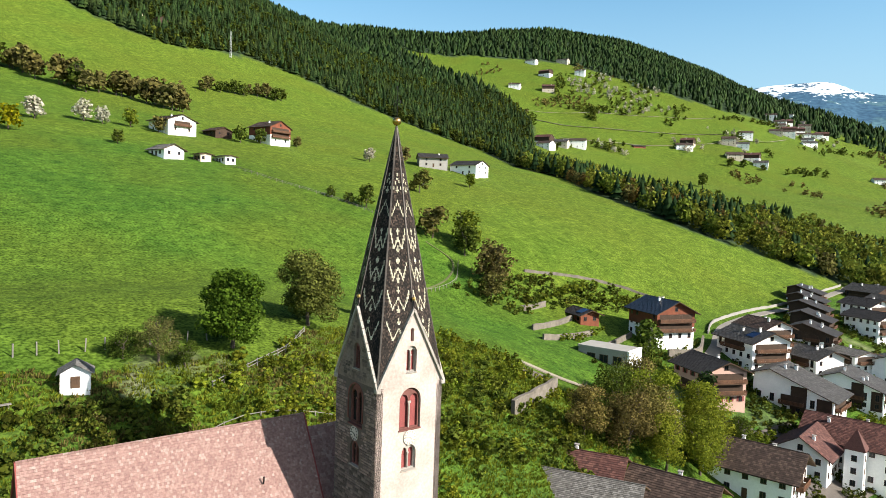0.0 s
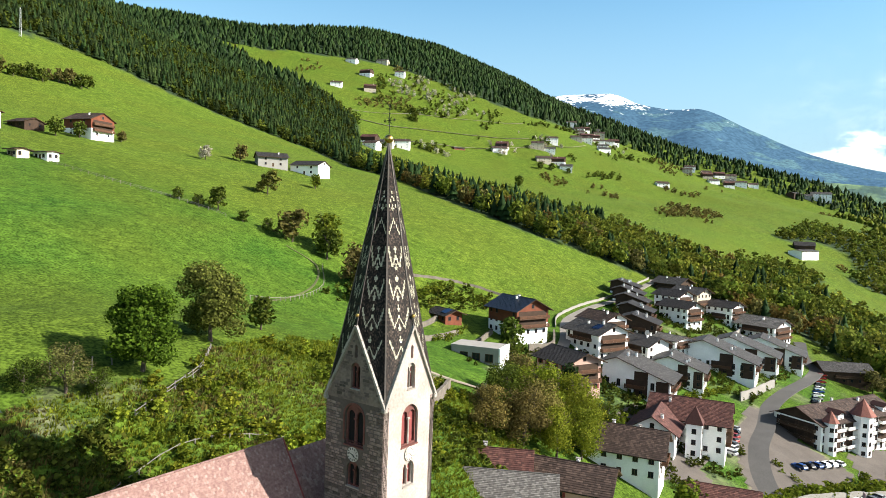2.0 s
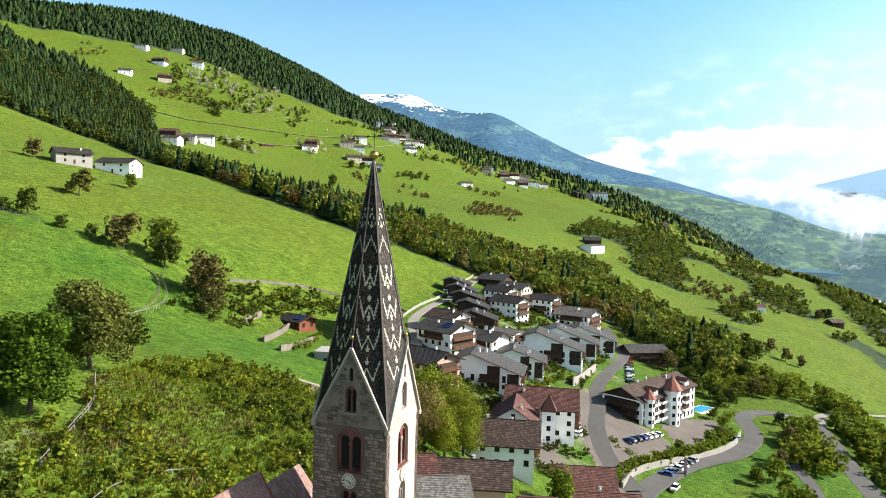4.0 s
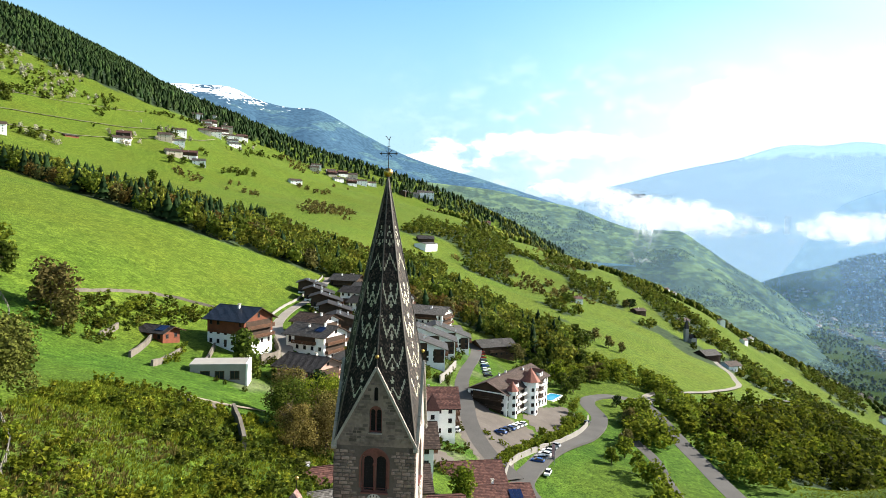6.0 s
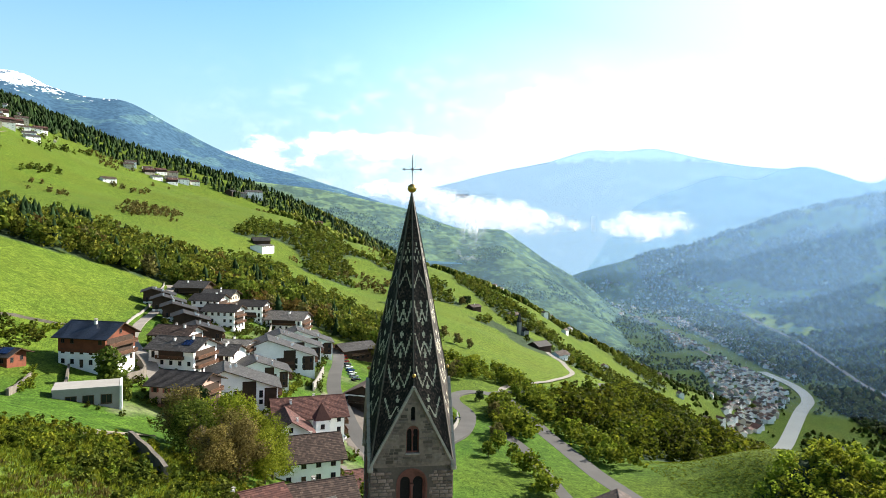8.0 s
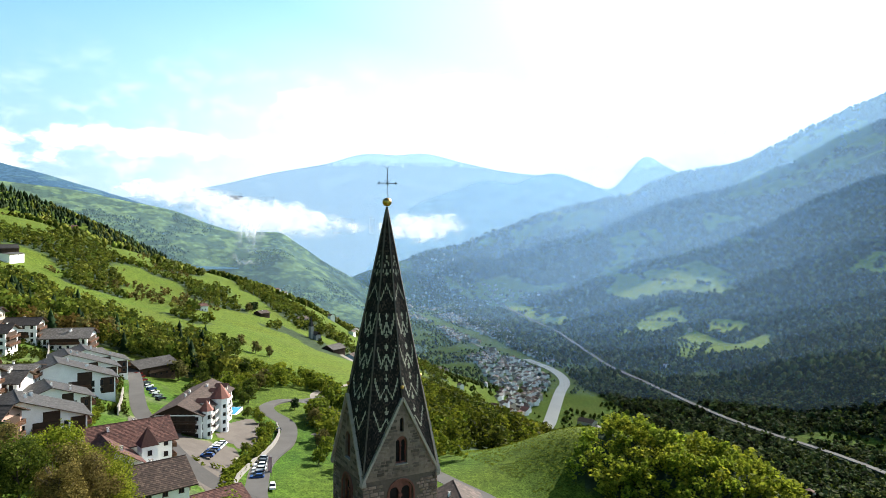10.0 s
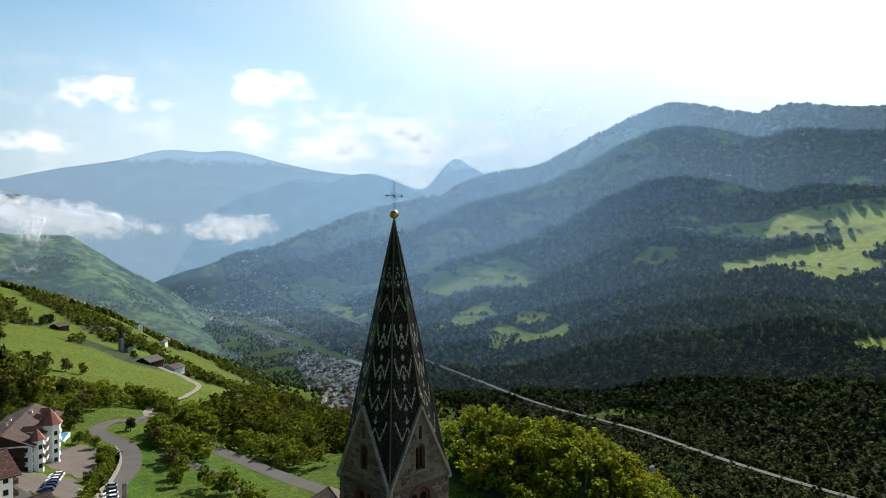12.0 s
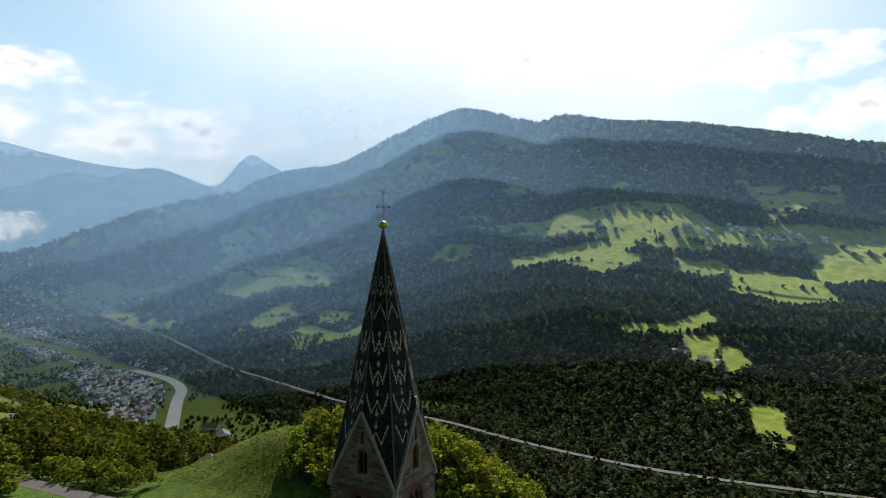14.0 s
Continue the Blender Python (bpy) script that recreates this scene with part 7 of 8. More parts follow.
# ---- hotel garden ----
pool = thing("swimming_pool", "bright blue hotel swimming pool", "swimming pool", pose(236, -36, float(ground(236, -36)) + 0.5, 0, 0, -26))
part("basin", box_bm((-6, -3, -1.5), (6, 3, 0)), WALLS["white"], pool)
part("pool_water", box_bm((-5.6, -2.6, -0.02), (5.6, 2.6, 0.03)), surface("pool_water", (0.03, 0.33, 0.55), 0.1, 1.0, 3.0, 0.1, relief=0.0), pool)
flag = thing("banner", "tall white and pink advertising banner on a pole", "banner", pose(150, -30, float(ground(150, -30)), 0, 0, 30))
part("pole", bar(bmesh.new(), (0, 0, -0.5), (0, 0, 6.5), 0.1, sides=6), METAL_PALE, flag)
part("cloth", box_bm((0.06, -0.02, 1.2), (1.5, 0.02, 6.2)), surface("banner_cloth", (0.66, 0.42, 0.46), 0.3, 1.2, 1.5, 0.8), flag)
mast = thing("transmitter_mast", "pale steel lattice mast at the forest edge", "mast", pose(222, 634, float(ground(222, 634))))
for a in range(3):
    c, s = math.cos(a * 2.094), math.sin(a * 2.094)
    part("mast_leg", bar(bmesh.new(), (c * 1.2, s * 1.2, -1), (c * 0.4, s * 0.4, 26), 0.16), METAL_PALE, mast)
for k in range(7):
    bm = bmesh.new()
    r, z = 1.2 - 0.1 * k, 4 * k
    for a in range(3):
        bar(bm, (r * math.cos(a * 2.094), r * math.sin(a * 2.094), z), (r * math.cos(a * 2.094 + 2.094), r * math.sin(a * 2.094 + 2.094), z + 3), 0.1)
    part("mast_brace", bm, METAL_PALE, mast)
crane = thing("crane", "orange construction crane jib above the bushes", "crane", pose(150, -196, float(ground(150, -196)), 0, 0, -75))
part("crane_mast", bar(bmesh.new(), (0, 0, -1), (0, 0, 17), 0.5), surface("crane_paint", (0.48, 0.20, 0.06), 0.2, 0.3), crane)
part("jib", bar(bmesh.new(), (-6, 0, 16.5), (24, 0, 17.0), 0.35), bpy.data.materials["crane_paint"], crane)

# ---- single trees ----
def tree(label, x, y, h, leaf, spread=1.0, leaves=500, bark=None, group="", name="tree", low=0.12, size=None, tone=None, bushy=False):
    rng = random.Random(int(x * 31 + y * 17))
    z = float(ground(x, y)) - 0.2
    t = thing(name, label, "tree", pose(x, y, z, 0, 0, rng.uniform(0, 360)), group)
    bm = bmesh.new()
    r = 0.022 * h + 0.06
    joints = [Vector((0, 0, -0.5))]
    for k in range(1, 6):
        joints.append(Vector((rng.uniform(-0.02, 0.02) * h, rng.uniform(-0.02, 0.02) * h, h * 0.15 * k)))
    for k, (a, b) in enumerate(zip(joints, joints[1:])):
        bmesh.ops.create_cone(bm, cap_ends=False, segments=8, radius1=r * (1 - 0.16 * k), radius2=r * (1 - 0.16 * (k + 1)), depth=(b - a).length,
                              matrix=Matrix.Translation((a + b) / 2) @ (b - a).to_track_quat("Z", "Y").to_matrix().to_4x4())
    for k in range(9):
        a = rng.uniform(0, math.tau)
        s = joints[rng.randrange(2, 5)]
        e = s + Vector((math.cos(a) * 0.2 * h * spread, math.sin(a) * 0.2 * h * spread, rng.uniform(0.12, 0.32) * h))
        mid = s.lerp(e, 0.5) + Vector((0, 0, -0.02 * h))
        bar(bm, s, mid, r * 0.5, sides=5)
        bar(bm, mid, e, r * 0.3, sides=5)
        for q in range(2):
            bar(bm, mid, e + Vector((rng.uniform(-1, 1), rng.uniform(-1, 1), rng.uniform(0, 1))) * 0.09 * h, r * 0.18, sides=4)
    part("trunk", bm, bark or BARK, t)
    V, T = crown_template(rng, leaves, size or (1.3 / math.sqrt(leaves)), 30, 0.40 * spread, low)
    V = V * h
    c = tri_mesh("crown", V, T, leaf, np.repeat(np.array([tone or shade(rng, 0.15, 0.1)]), len(V), 0))
    part("crown", c, None, t)
    return t


tree("leafy green walnut tree beside the field fence", 2, 44, 12.0, LEAF_DARK, 0.85, 15000, low=0.12, size=0.0165, tone=(0.80, 1.02, 0.62))
tree("olive budding tree beside the field path", 18.5, 52.5, 13.0, BUDS, 1.0, 15000, low=0.08, size=0.0155, tone=(0.9, 1.08, 0.72))
tree("small grey-green tree on the bank", -9, 41.5, 6.5, BUDS, 1.15, 3500, size=0.016, tone=(0.95, 1.0, 1.0))
tree("dark shrub beside the white shed", -13, 43, 4.5, LEAF_DARK, 1.3, 2500, low=0.0, size=0.022, tone=(0.7, 0.75, 0.7))
tree("dark shrub under the small tree", -6, 40, 4.0, LEAF_DARK, 1.3, 2500, low=0.0, size=0.022, tone=(0.75, 0.8, 0.7))
tree("thin young tree by the field fence", 36, 62, 7, LEAF_DARK, 0.8, 600)
tree("broad round tree with long shadow on the meadow", 143, 192, 11, BUDS, 1.2, 700, tone=(0.8, 0.85, 0.6))
tree("white blossoming tree below the farm", 160, 262, 8, BLOSSOM, 1.0, 500)
tree("budding tree beside the grey farmhouse", 192, 276, 10, BUDS, 1.0, 500)
tree("pointed green tree below the white barn", 191, 214, 8, LEAF, 0.75, 500)
tree("bare branching tree on the slope", 109, 137, 12, BUDS, 1.15, 500, tone=(0.9, 0.85, 0.8))
tree("full green tree on the slope", 119, 131, 14, LEAF, 0.95, 1300)
tree("dark green tree on the slope", 115, 126, 11, LEAF_DARK, 0.9, 900)
tree("grey-brown budding tree above the gardens", 111, 108, 15, BUDS, 1.2, 1500, tone=(0.85, 0.75, 0.8))
tree("grey-brown budding shrub above the gardens", 104, 100, 9, BUDS, 1.2, 900, tone=(0.8, 0.8, 0.7))
tree("young green tree at the field corner", 97, 162, 9, LEAF_DARK, 0.9, 500)
for i, (x, y) in enumerate([(92, 166), (100, 152), (106, 146), (88, 172)]):
    tree("low shrub along the field edge", x, y, 4.5, LEAF_DARK, 1.3, 300, low=0.0, group="field edge shrubs", name="shrub")
rng = random.Random(43)
for i, (x, y, h, k) in enumerate([(68, 22, 12, BUDS), (60, 26, 10, BUDS), (89, 36, 13, BUDS), (82, 27, 15, LEAF), (99, 26, 14, LEAF), (92, 20, 13, LEAF), (76, 32, 12, LEAF_DARK), (74, 18, 11, LEAF), (84, 17, 12, LEAF), (104, 20, 10, LEAF_DARK), (78, 24, 13, BUDS)]):
    tree("tall spring tree in the gully beside the village", x, y, h, k, 1.0, 7000, group="gully trees", size=0.0145, tone=shade(rng, 0.3, 0.25, 1.2))
tree("pale birch in front of the red house", 131, 62, 12, LEAF_DARK, 0.8, 900, BIRCH_BARK, tone=(1.1, 1.15, 1.1))
tree("small garden tree below the red house", 122, 57, 7, LEAF_DARK, 1.0, 600)
tree("dark narrow garden tree beside the pink house", 121, 38, 10, CONIFER, 0.55, 900, low=0.05)
tree("tall bright hedge tree beside the white house", 86, -4, 9.5, LEAF, 0.55, 1400, low=0.0)
for x, y, h, k, lab in [(5, 270, 10, BLOSSOM, "white blossoming tree by the farm"), (25, 281, 10, BLOSSOM, "white blossoming tree by the farm"), (32, 279, 8, BLOSSOM, "white blossoming tree by the farm"), (44, 280, 9, LEAF, "fresh green tree by the farm"),
                        (-7, 237, 10, LEAF, "golden yellow weeping tree on the meadow"), (28, 232, 6, LEAF_DARK, "dark shrub on the meadow"), (92, 272, 9, LEAF_DARK, "green tree between the farm buildings"), (54, 272, 8, BUDS, "bare tree in front of the farmhouse"),
                        (104, 276, 8, LEAF_DARK, "green tree beside the timber farmhouse"), (128, 284, 6, BUDS, "budding shrub beside the timber farmhouse")]:
    tree(lab, x, y, h, k, 1.0, 450, tone=(1.7, 1.2, 0.35) if "golden" in lab else None)
rng = random.Random(41)
for i in range(26):
    f = i / 25
    tree("budding tree in the row across the meadow", 2 + 98 * f + rng.uniform(-6, 6), 425 - 55 * f + rng.uniform(-14, 14) + (1 - f) * 25, rng.uniform(12, 19), rng.choice((BUDS, LEAF_DARK, BUDS)), 0.85, 260, group="meadow tree row")
for i in range(11):
    f = i / 10
    tree("budding tree in the clump on the meadow", 147 + 72 * f, 490 + 18 * f + rng.uniform(-7, 7), rng.uniform(9, 14), rng.choice((BUDS, LEAF_DARK)), 1.0, 240, group="meadow clump")
for x, y, h, k in [(258, -48, 9, LEAF_DARK), (264, -43, 8, LEAF_DARK), (272, -52, 10, LEAF_DARK), (250, -44, 7, LEAF_DARK), (187, -59, 7, BUDS), (174, -56, 8, LEAF), (212, -72, 9, LEAF), (224, -70, 10, LEAF), (232, -74, 10, LEAF), (218, -66, 8, BUDS),
                   (241, -76, 9, LEAF), (246, -66, 6, CONIFER), (200, -66, 8, LEAF), (204, -74, 9, LEAF_DARK), (165, -50, 6, LEAF), (266, -90, 8, LEAF), (280, -94, 8, LEAF), (252, -94, 8, LEAF), (288, -60, 9, BUDS), (300, -66, 9, BUDS), (310, -58, 12, LEAF_DARK)]:
    tree("fresh green tree beside the hairpin road", x, y, h, k, 1.0, 600, group="roadside trees")
for x, y, h, k in [(262, -34, 10, LEAF_DARK), (270, -40, 11, LEAF), (258, -26, 9, LEAF), (278, -31, 9, LEAF_DARK), (284, -43, 10, LEAF), (252, -22, 8, LEAF_DARK), (241, -30, 6, LEAF), (226, -40, 5, LEAF_DARK), (218, -43, 5, LEAF), (196, -38, 5, LEAF),
                   (206, -41, 4, LEAF_DARK), (176, -28, 4, LEAF), (292, -22, 11, BUDS), (300, -34, 10, LEAF_DARK)]:
    tree("full green garden tree beside the hotel", x, y, h, k, 1.1, 900, group="hotel garden trees")
for x, y, h, k in [(400, -72, 13, LEAF_DARK), (412, -66, 14, LEAF_DARK), (427, -92, 9, BUDS), (440, -84, 10, BUDS), (420, -100, 8, BUDS), (388, -66, 11, LEAF_DARK), (719, 401, 17, LEAF_DARK), (905, 470, 13, LEAF_DARK), (928, 462, 13, LEAF_DARK), (954, 445, 10, LEAF_DARK),
                   (690, -88, 14, LEAF_DARK), (700, -94, 13, LEAF_DARK), (812, -176, 12, BUDS), (824, -184, 13, CONIFER), (835, -190, 12, CONIFER), (640, -240, 10, LEAF_DARK), (648, -215, 9, LEAF_DARK)]:
    tree("single tree on the sloping meadow", x, y, h, k, 1.0, 350, group="meadow trees")


TOWN = [(2700, -1330), (2334, -1290), (1900, -1120), (1612, -1020), (1250, -860), (1040, -690), (960, -640), (1180, -920), (1300, -1075), (1600, -1290), (1850, -1330), (2297, -1600), (2700, -1640)]


def off_streets(x, y):
    """Keeps shrubs off the streets of the village."""
    return all(float(off_line(np.array(x), np.array(y), line)) > 5 for line in (
        [(330, 12), (289, -1), (235, 1), (205, 2), (160, -3), (124, -17)], [(345, 92), (264, 80), (190, 72), (166, 61), (141, 50)]))


def hedges():
    rng = random.Random(51)
    spots = []
    for a, b, n, h in [((124, -11), (140, -14.5), 26, 2.4), ((140, -14.5), (160, -23.5), 34, 2.8), ((160, -23.5), (180, -34), 36, 3.0), ((180, -34), (212, -46.5), 50, 3.2), ((152, -15), (158, -6), 6, 2.0), ((262, -90), (300, -116), 16, 3.5), ((300, -116), (360, -165), 22, 3.5),
                       ((226, -44), (244, -48), 10, 2.0), ((120, 26), (150, 20), 14, 2.4), ((110, 30), (125, 22), 10, 2.6), ((170, 20), (205, 14), 16, 2.2), ((150, 42), (165, 40), 8, 2.0), ((200, 30), (240, 27), 14, 2.0), ((108, 74), (140, 84), 12, 2.0), ((120, 100), (160, 106), 16, 3.0),
                       ((150, 98), (185, 92), 16, 2.6), ((36, 34), (66, 46), 16, 2.2), ((50, 48), (68, 40), 10, 2.0), ((30, 40), (48, 46), 12, 2.0), ((230, 60), (300, 70), 12, 2.0)]:
        for i in range(n):
            f = (i + rng.uniform(-0.3, 0.3)) / n
            x, y = a[0] + (b[0] - a[0]) * f + rng.uniform(-1.2, 1.2), a[1] + (b[1] - a[1]) * f + rng.uniform(-1.2, 1.2)
            spots.append((x, y, float(ground(x, y)) - 0.3, h * rng.uniform(0.7, 1.3), rng.uniform(1.0, 1.4), shade(rng, 0.3, 0.15)))
    stuff("hedges", "clipped and loose green hedges and shrubs between the houses", "hedge", stamp(BUSHES, spots, rng), LEAF)
    gully = scatter(3.2, 26, 112, -8, 44, lambda x, y: (rough(x, y, 12, 61) > -0.1) & (y > 14 - (x - 30) * 0.12) & (y < 44 - (x - 30) * 0.15), rng)
    stuff("gully_bushes", "green undergrowth in the gully", "bushes", stamp(BUSHES, [(x, y, z - 0.2, rng.uniform(1.2, 3.2), rng.uniform(0.9, 1.3), shade(rng, 0.3, 0.2)) for x, y, z in gully], rng), LEAF_DARK)
    slope = scatter(5, 20, 110, 44, 96, lambda x, y: (np.abs((y - 40) - (x - 22) * 0.28) < 4 + 3 * rough(x, y, 9, 62)) & (x < 66), rng)
    stuff("slope_bushes", "dark bushes in the fold of the meadow", "bushes", stamp(BUSHES, [(x, y, z - 0.2, rng.uniform(1.2, 2.8), rng.uniform(0.9, 1.3), shade(rng, 0.3, 0.2)) for x, y, z in slope], rng), LEAF_DARK)
    gardens = scatter(2.7, 104, 330, -6, 104, lambda x, y: (rough(x, y, 12, 63) > -0.45) & (y > -4) & (y < 64 + (x - 140) * 0.08), rng)
    stuff("garden_shrubs", "garden shrubs and small trees among the houses", "bushes", stamp(BUSHES, [(x, y, z - 0.2, rng.uniform(1.0, 3.0), rng.uniform(0.9, 1.3), shade(rng, 0.45, 0.25, 0.9)) for x, y, z in gardens if off_streets(x, y)], rng), LEAF_DARK)
    for poly in ([(272, -46), (330, -52), (352, -22), (345, -70), (318, -112), (285, -104), (300, -80)], [(186, -62), (215, -64), (240, -72), (236, -80), (205, -80), (188, -76)], [(222, -92), (262, -92), (300, -125), (245, -122)], [(128, -57), (174, -57), (174, -63), (128, -63)], [(168, -92), (218, -91), (205, -114), (165, -106)]):
        spots = scatter(5.5, 50, 360, -130, 70, lambda x, y: inside(x, y, poly), rng)
        stuff("roadside_wood", "fresh green trees crowding beside the road", "trees", stamp(MID_CROWNS, [(x, y, z - 0.5, rng.uniform(5, 11), rng.uniform(0.9, 1.2), shade(rng, 0.3, 0.2)) for x, y, z in spots], rng), LEAF)
    valley = scatter(18, 300, 3300, -1750, -560, lambda x, y: (rough(x, y, 90, 64) > -0.25) & (off_line(x, y, RIVER) > 24), rng)
    stuff("valley_trees", "trees and orchards on the valley floor", "trees", stamp(FAR_BROAD, [(x, y, z - 0.5, rng.uniform(4, 10), rng.uniform(1.0, 1.5), shade(rng, 0.4, 0.1)) for x, y, z in valley if not (inside(x, y, TOWN) and rng.random() < 0.3)], rng), LEAF_DARK, True)


hedges()

# ---- the town in the valley ----
def far_houses(name, label, spots, category="town"):
    V, F, S = [], [], []
    mats = [WALLS["white"], ROOF_COATS["slate"], ROOF_COATS["red"], ROOF_COATS["brown"], WALLS["cream"]]
    rng = random.Random(71)
    for x, y, big in spots:
        z = float(ground(x, y))
        L, W, H = rng.uniform(9, 15) * big, rng.uniform(8, 11) * big, rng.uniform(6, 10)
        m = pose(x, y, z, 0, 0, rng.uniform(-60, 30))
        k = len(V)
        rise = W * 0.24
        for p in [(-L / 2, -W / 2, -6), (L / 2, -W / 2, -6), (L / 2, W / 2, -6), (-L / 2, W / 2, -6), (-L / 2, -W / 2, H), (L / 2, -W / 2, H), (L / 2, W / 2, H), (-L / 2, W / 2, H), (-L / 2, 0, H + rise), (L / 2, 0, H + rise),
                  (-L / 2 - 0.8, -W / 2 - 0.8, H - 0.2), (L / 2 + 0.8, -W / 2 - 0.8, H - 0.2), (L / 2 + 0.8, 0, H + rise + 0.25), (-L / 2 - 0.8, 0, H + rise + 0.25), (L / 2 + 0.8, W / 2 + 0.8, H - 0.2), (-L / 2 - 0.8, W / 2 + 0.8, H - 0.2)]:
            V.append(m @ Vector(p))
        F += [[k + i for i in f] for f in ((0, 1, 5, 4), (1, 2, 6, 9, 5), (2, 3, 7, 6), (3, 0, 4, 8, 7), (10, 11, 12, 13), (13, 12, 14, 15))]
        w, r = rng.choice((0, 0, 0, 4)), rng.choice((1, 1, 2, 3, 3))
        S += [w] * 4 + [r] * 2
    return tagged(new(name, mesh_of(name, V, F, mats, S)), label, category, kind="stuff")


rng = random.Random(72)
spots = [(x, y, 1.2) for x, y, z in scatter(22, 850, 2750, -1650, -600, lambda x, y: inside(x, y, TOWN) & (off_line(x, y, RIVER) > 36) & (rough(x, y, 120, 73) > -0.6), rng)]
far_houses("town_houses", "small pale houses of the valley town", spots)
far_houses("station_halls", "large pale sheds beside the river", [(1130, -840, 2.4), (1190, -900, 2.0), (1250, -960, 2.2), (1000, -905, 2.6), (930, -870, 2.2), (760, -905, 2.8), (1340, -1030, 1.8)], "sheds")
def cluster(x, y, dx, dy, n, big):
    return [(x + rng.uniform(-dx, dx), y + rng.uniform(-dy, dy), big) for _ in range(n)]


far_houses("slope_houses", "scattered houses on the far valley side",
           cluster(375, -2950, 70, 30, 9, 1.2) + cluster(60, -3040, 190, 45, 34, 1.3) + cluster(190, -1680, 55, 55, 9, 1.3) + [(2021, -2290, 1.4), (1580, -1877, 1.4), (1476, -1893, 1.2), (2638, -2242, 1.3), (1345, -1505, 1.2),
           (2050, -2255, 1.2), (120, -1480, 1.2), (480, -960, 1.0), (540, -930, 1.0), (610, -950, 1.1)] + cluster(1334, -3276, 60, 30, 6, 1.5) + cluster(716, -3608, 30, 20, 3, 1.5) + cluster(-47, -3921, 60, 30, 5, 1.5), "houses")
far_houses("upper_town", "houses of the town up the valley", [(x, y, 1.3) for x, y, z in scatter(48, 2700, 3700, -2050, -1300, lambda x, y: rough(x, y, 150, 74) > -0.2, rng)])
far_houses("foot_houses", "houses on the slope above the town", [(x, y, 1.0) for x, y, z in scatter(70, 500, 1900, -800, -330, lambda x, y: rough(x, y, 90, 75) > 0.1, rng)])


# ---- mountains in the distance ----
# bluish base colours and emission paint the haze of distance onto these hills
def far_hill_material(name, wood, field, haze_glow, strength, snow=None, patch=160, share=0.54, grain=0.45):
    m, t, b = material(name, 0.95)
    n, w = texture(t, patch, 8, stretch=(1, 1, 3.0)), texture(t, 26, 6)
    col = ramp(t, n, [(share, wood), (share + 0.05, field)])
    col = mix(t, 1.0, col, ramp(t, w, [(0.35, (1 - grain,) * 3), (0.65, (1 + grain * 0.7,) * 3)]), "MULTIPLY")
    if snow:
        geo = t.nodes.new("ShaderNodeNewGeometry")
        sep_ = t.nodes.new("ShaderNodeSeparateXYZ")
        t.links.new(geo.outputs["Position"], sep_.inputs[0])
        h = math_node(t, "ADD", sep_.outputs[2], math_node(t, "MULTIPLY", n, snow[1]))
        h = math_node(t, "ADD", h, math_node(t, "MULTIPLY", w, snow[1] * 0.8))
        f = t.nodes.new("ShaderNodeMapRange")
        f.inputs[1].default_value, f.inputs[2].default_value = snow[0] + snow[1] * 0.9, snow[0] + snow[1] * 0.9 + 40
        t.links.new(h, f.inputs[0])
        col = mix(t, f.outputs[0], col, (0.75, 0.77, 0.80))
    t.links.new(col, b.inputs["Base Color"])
    b.inputs["Emission Color"].default_value, b.inputs["Emission Strength"].default_value = (*haze_glow, 1), strength
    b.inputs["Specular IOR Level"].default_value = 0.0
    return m


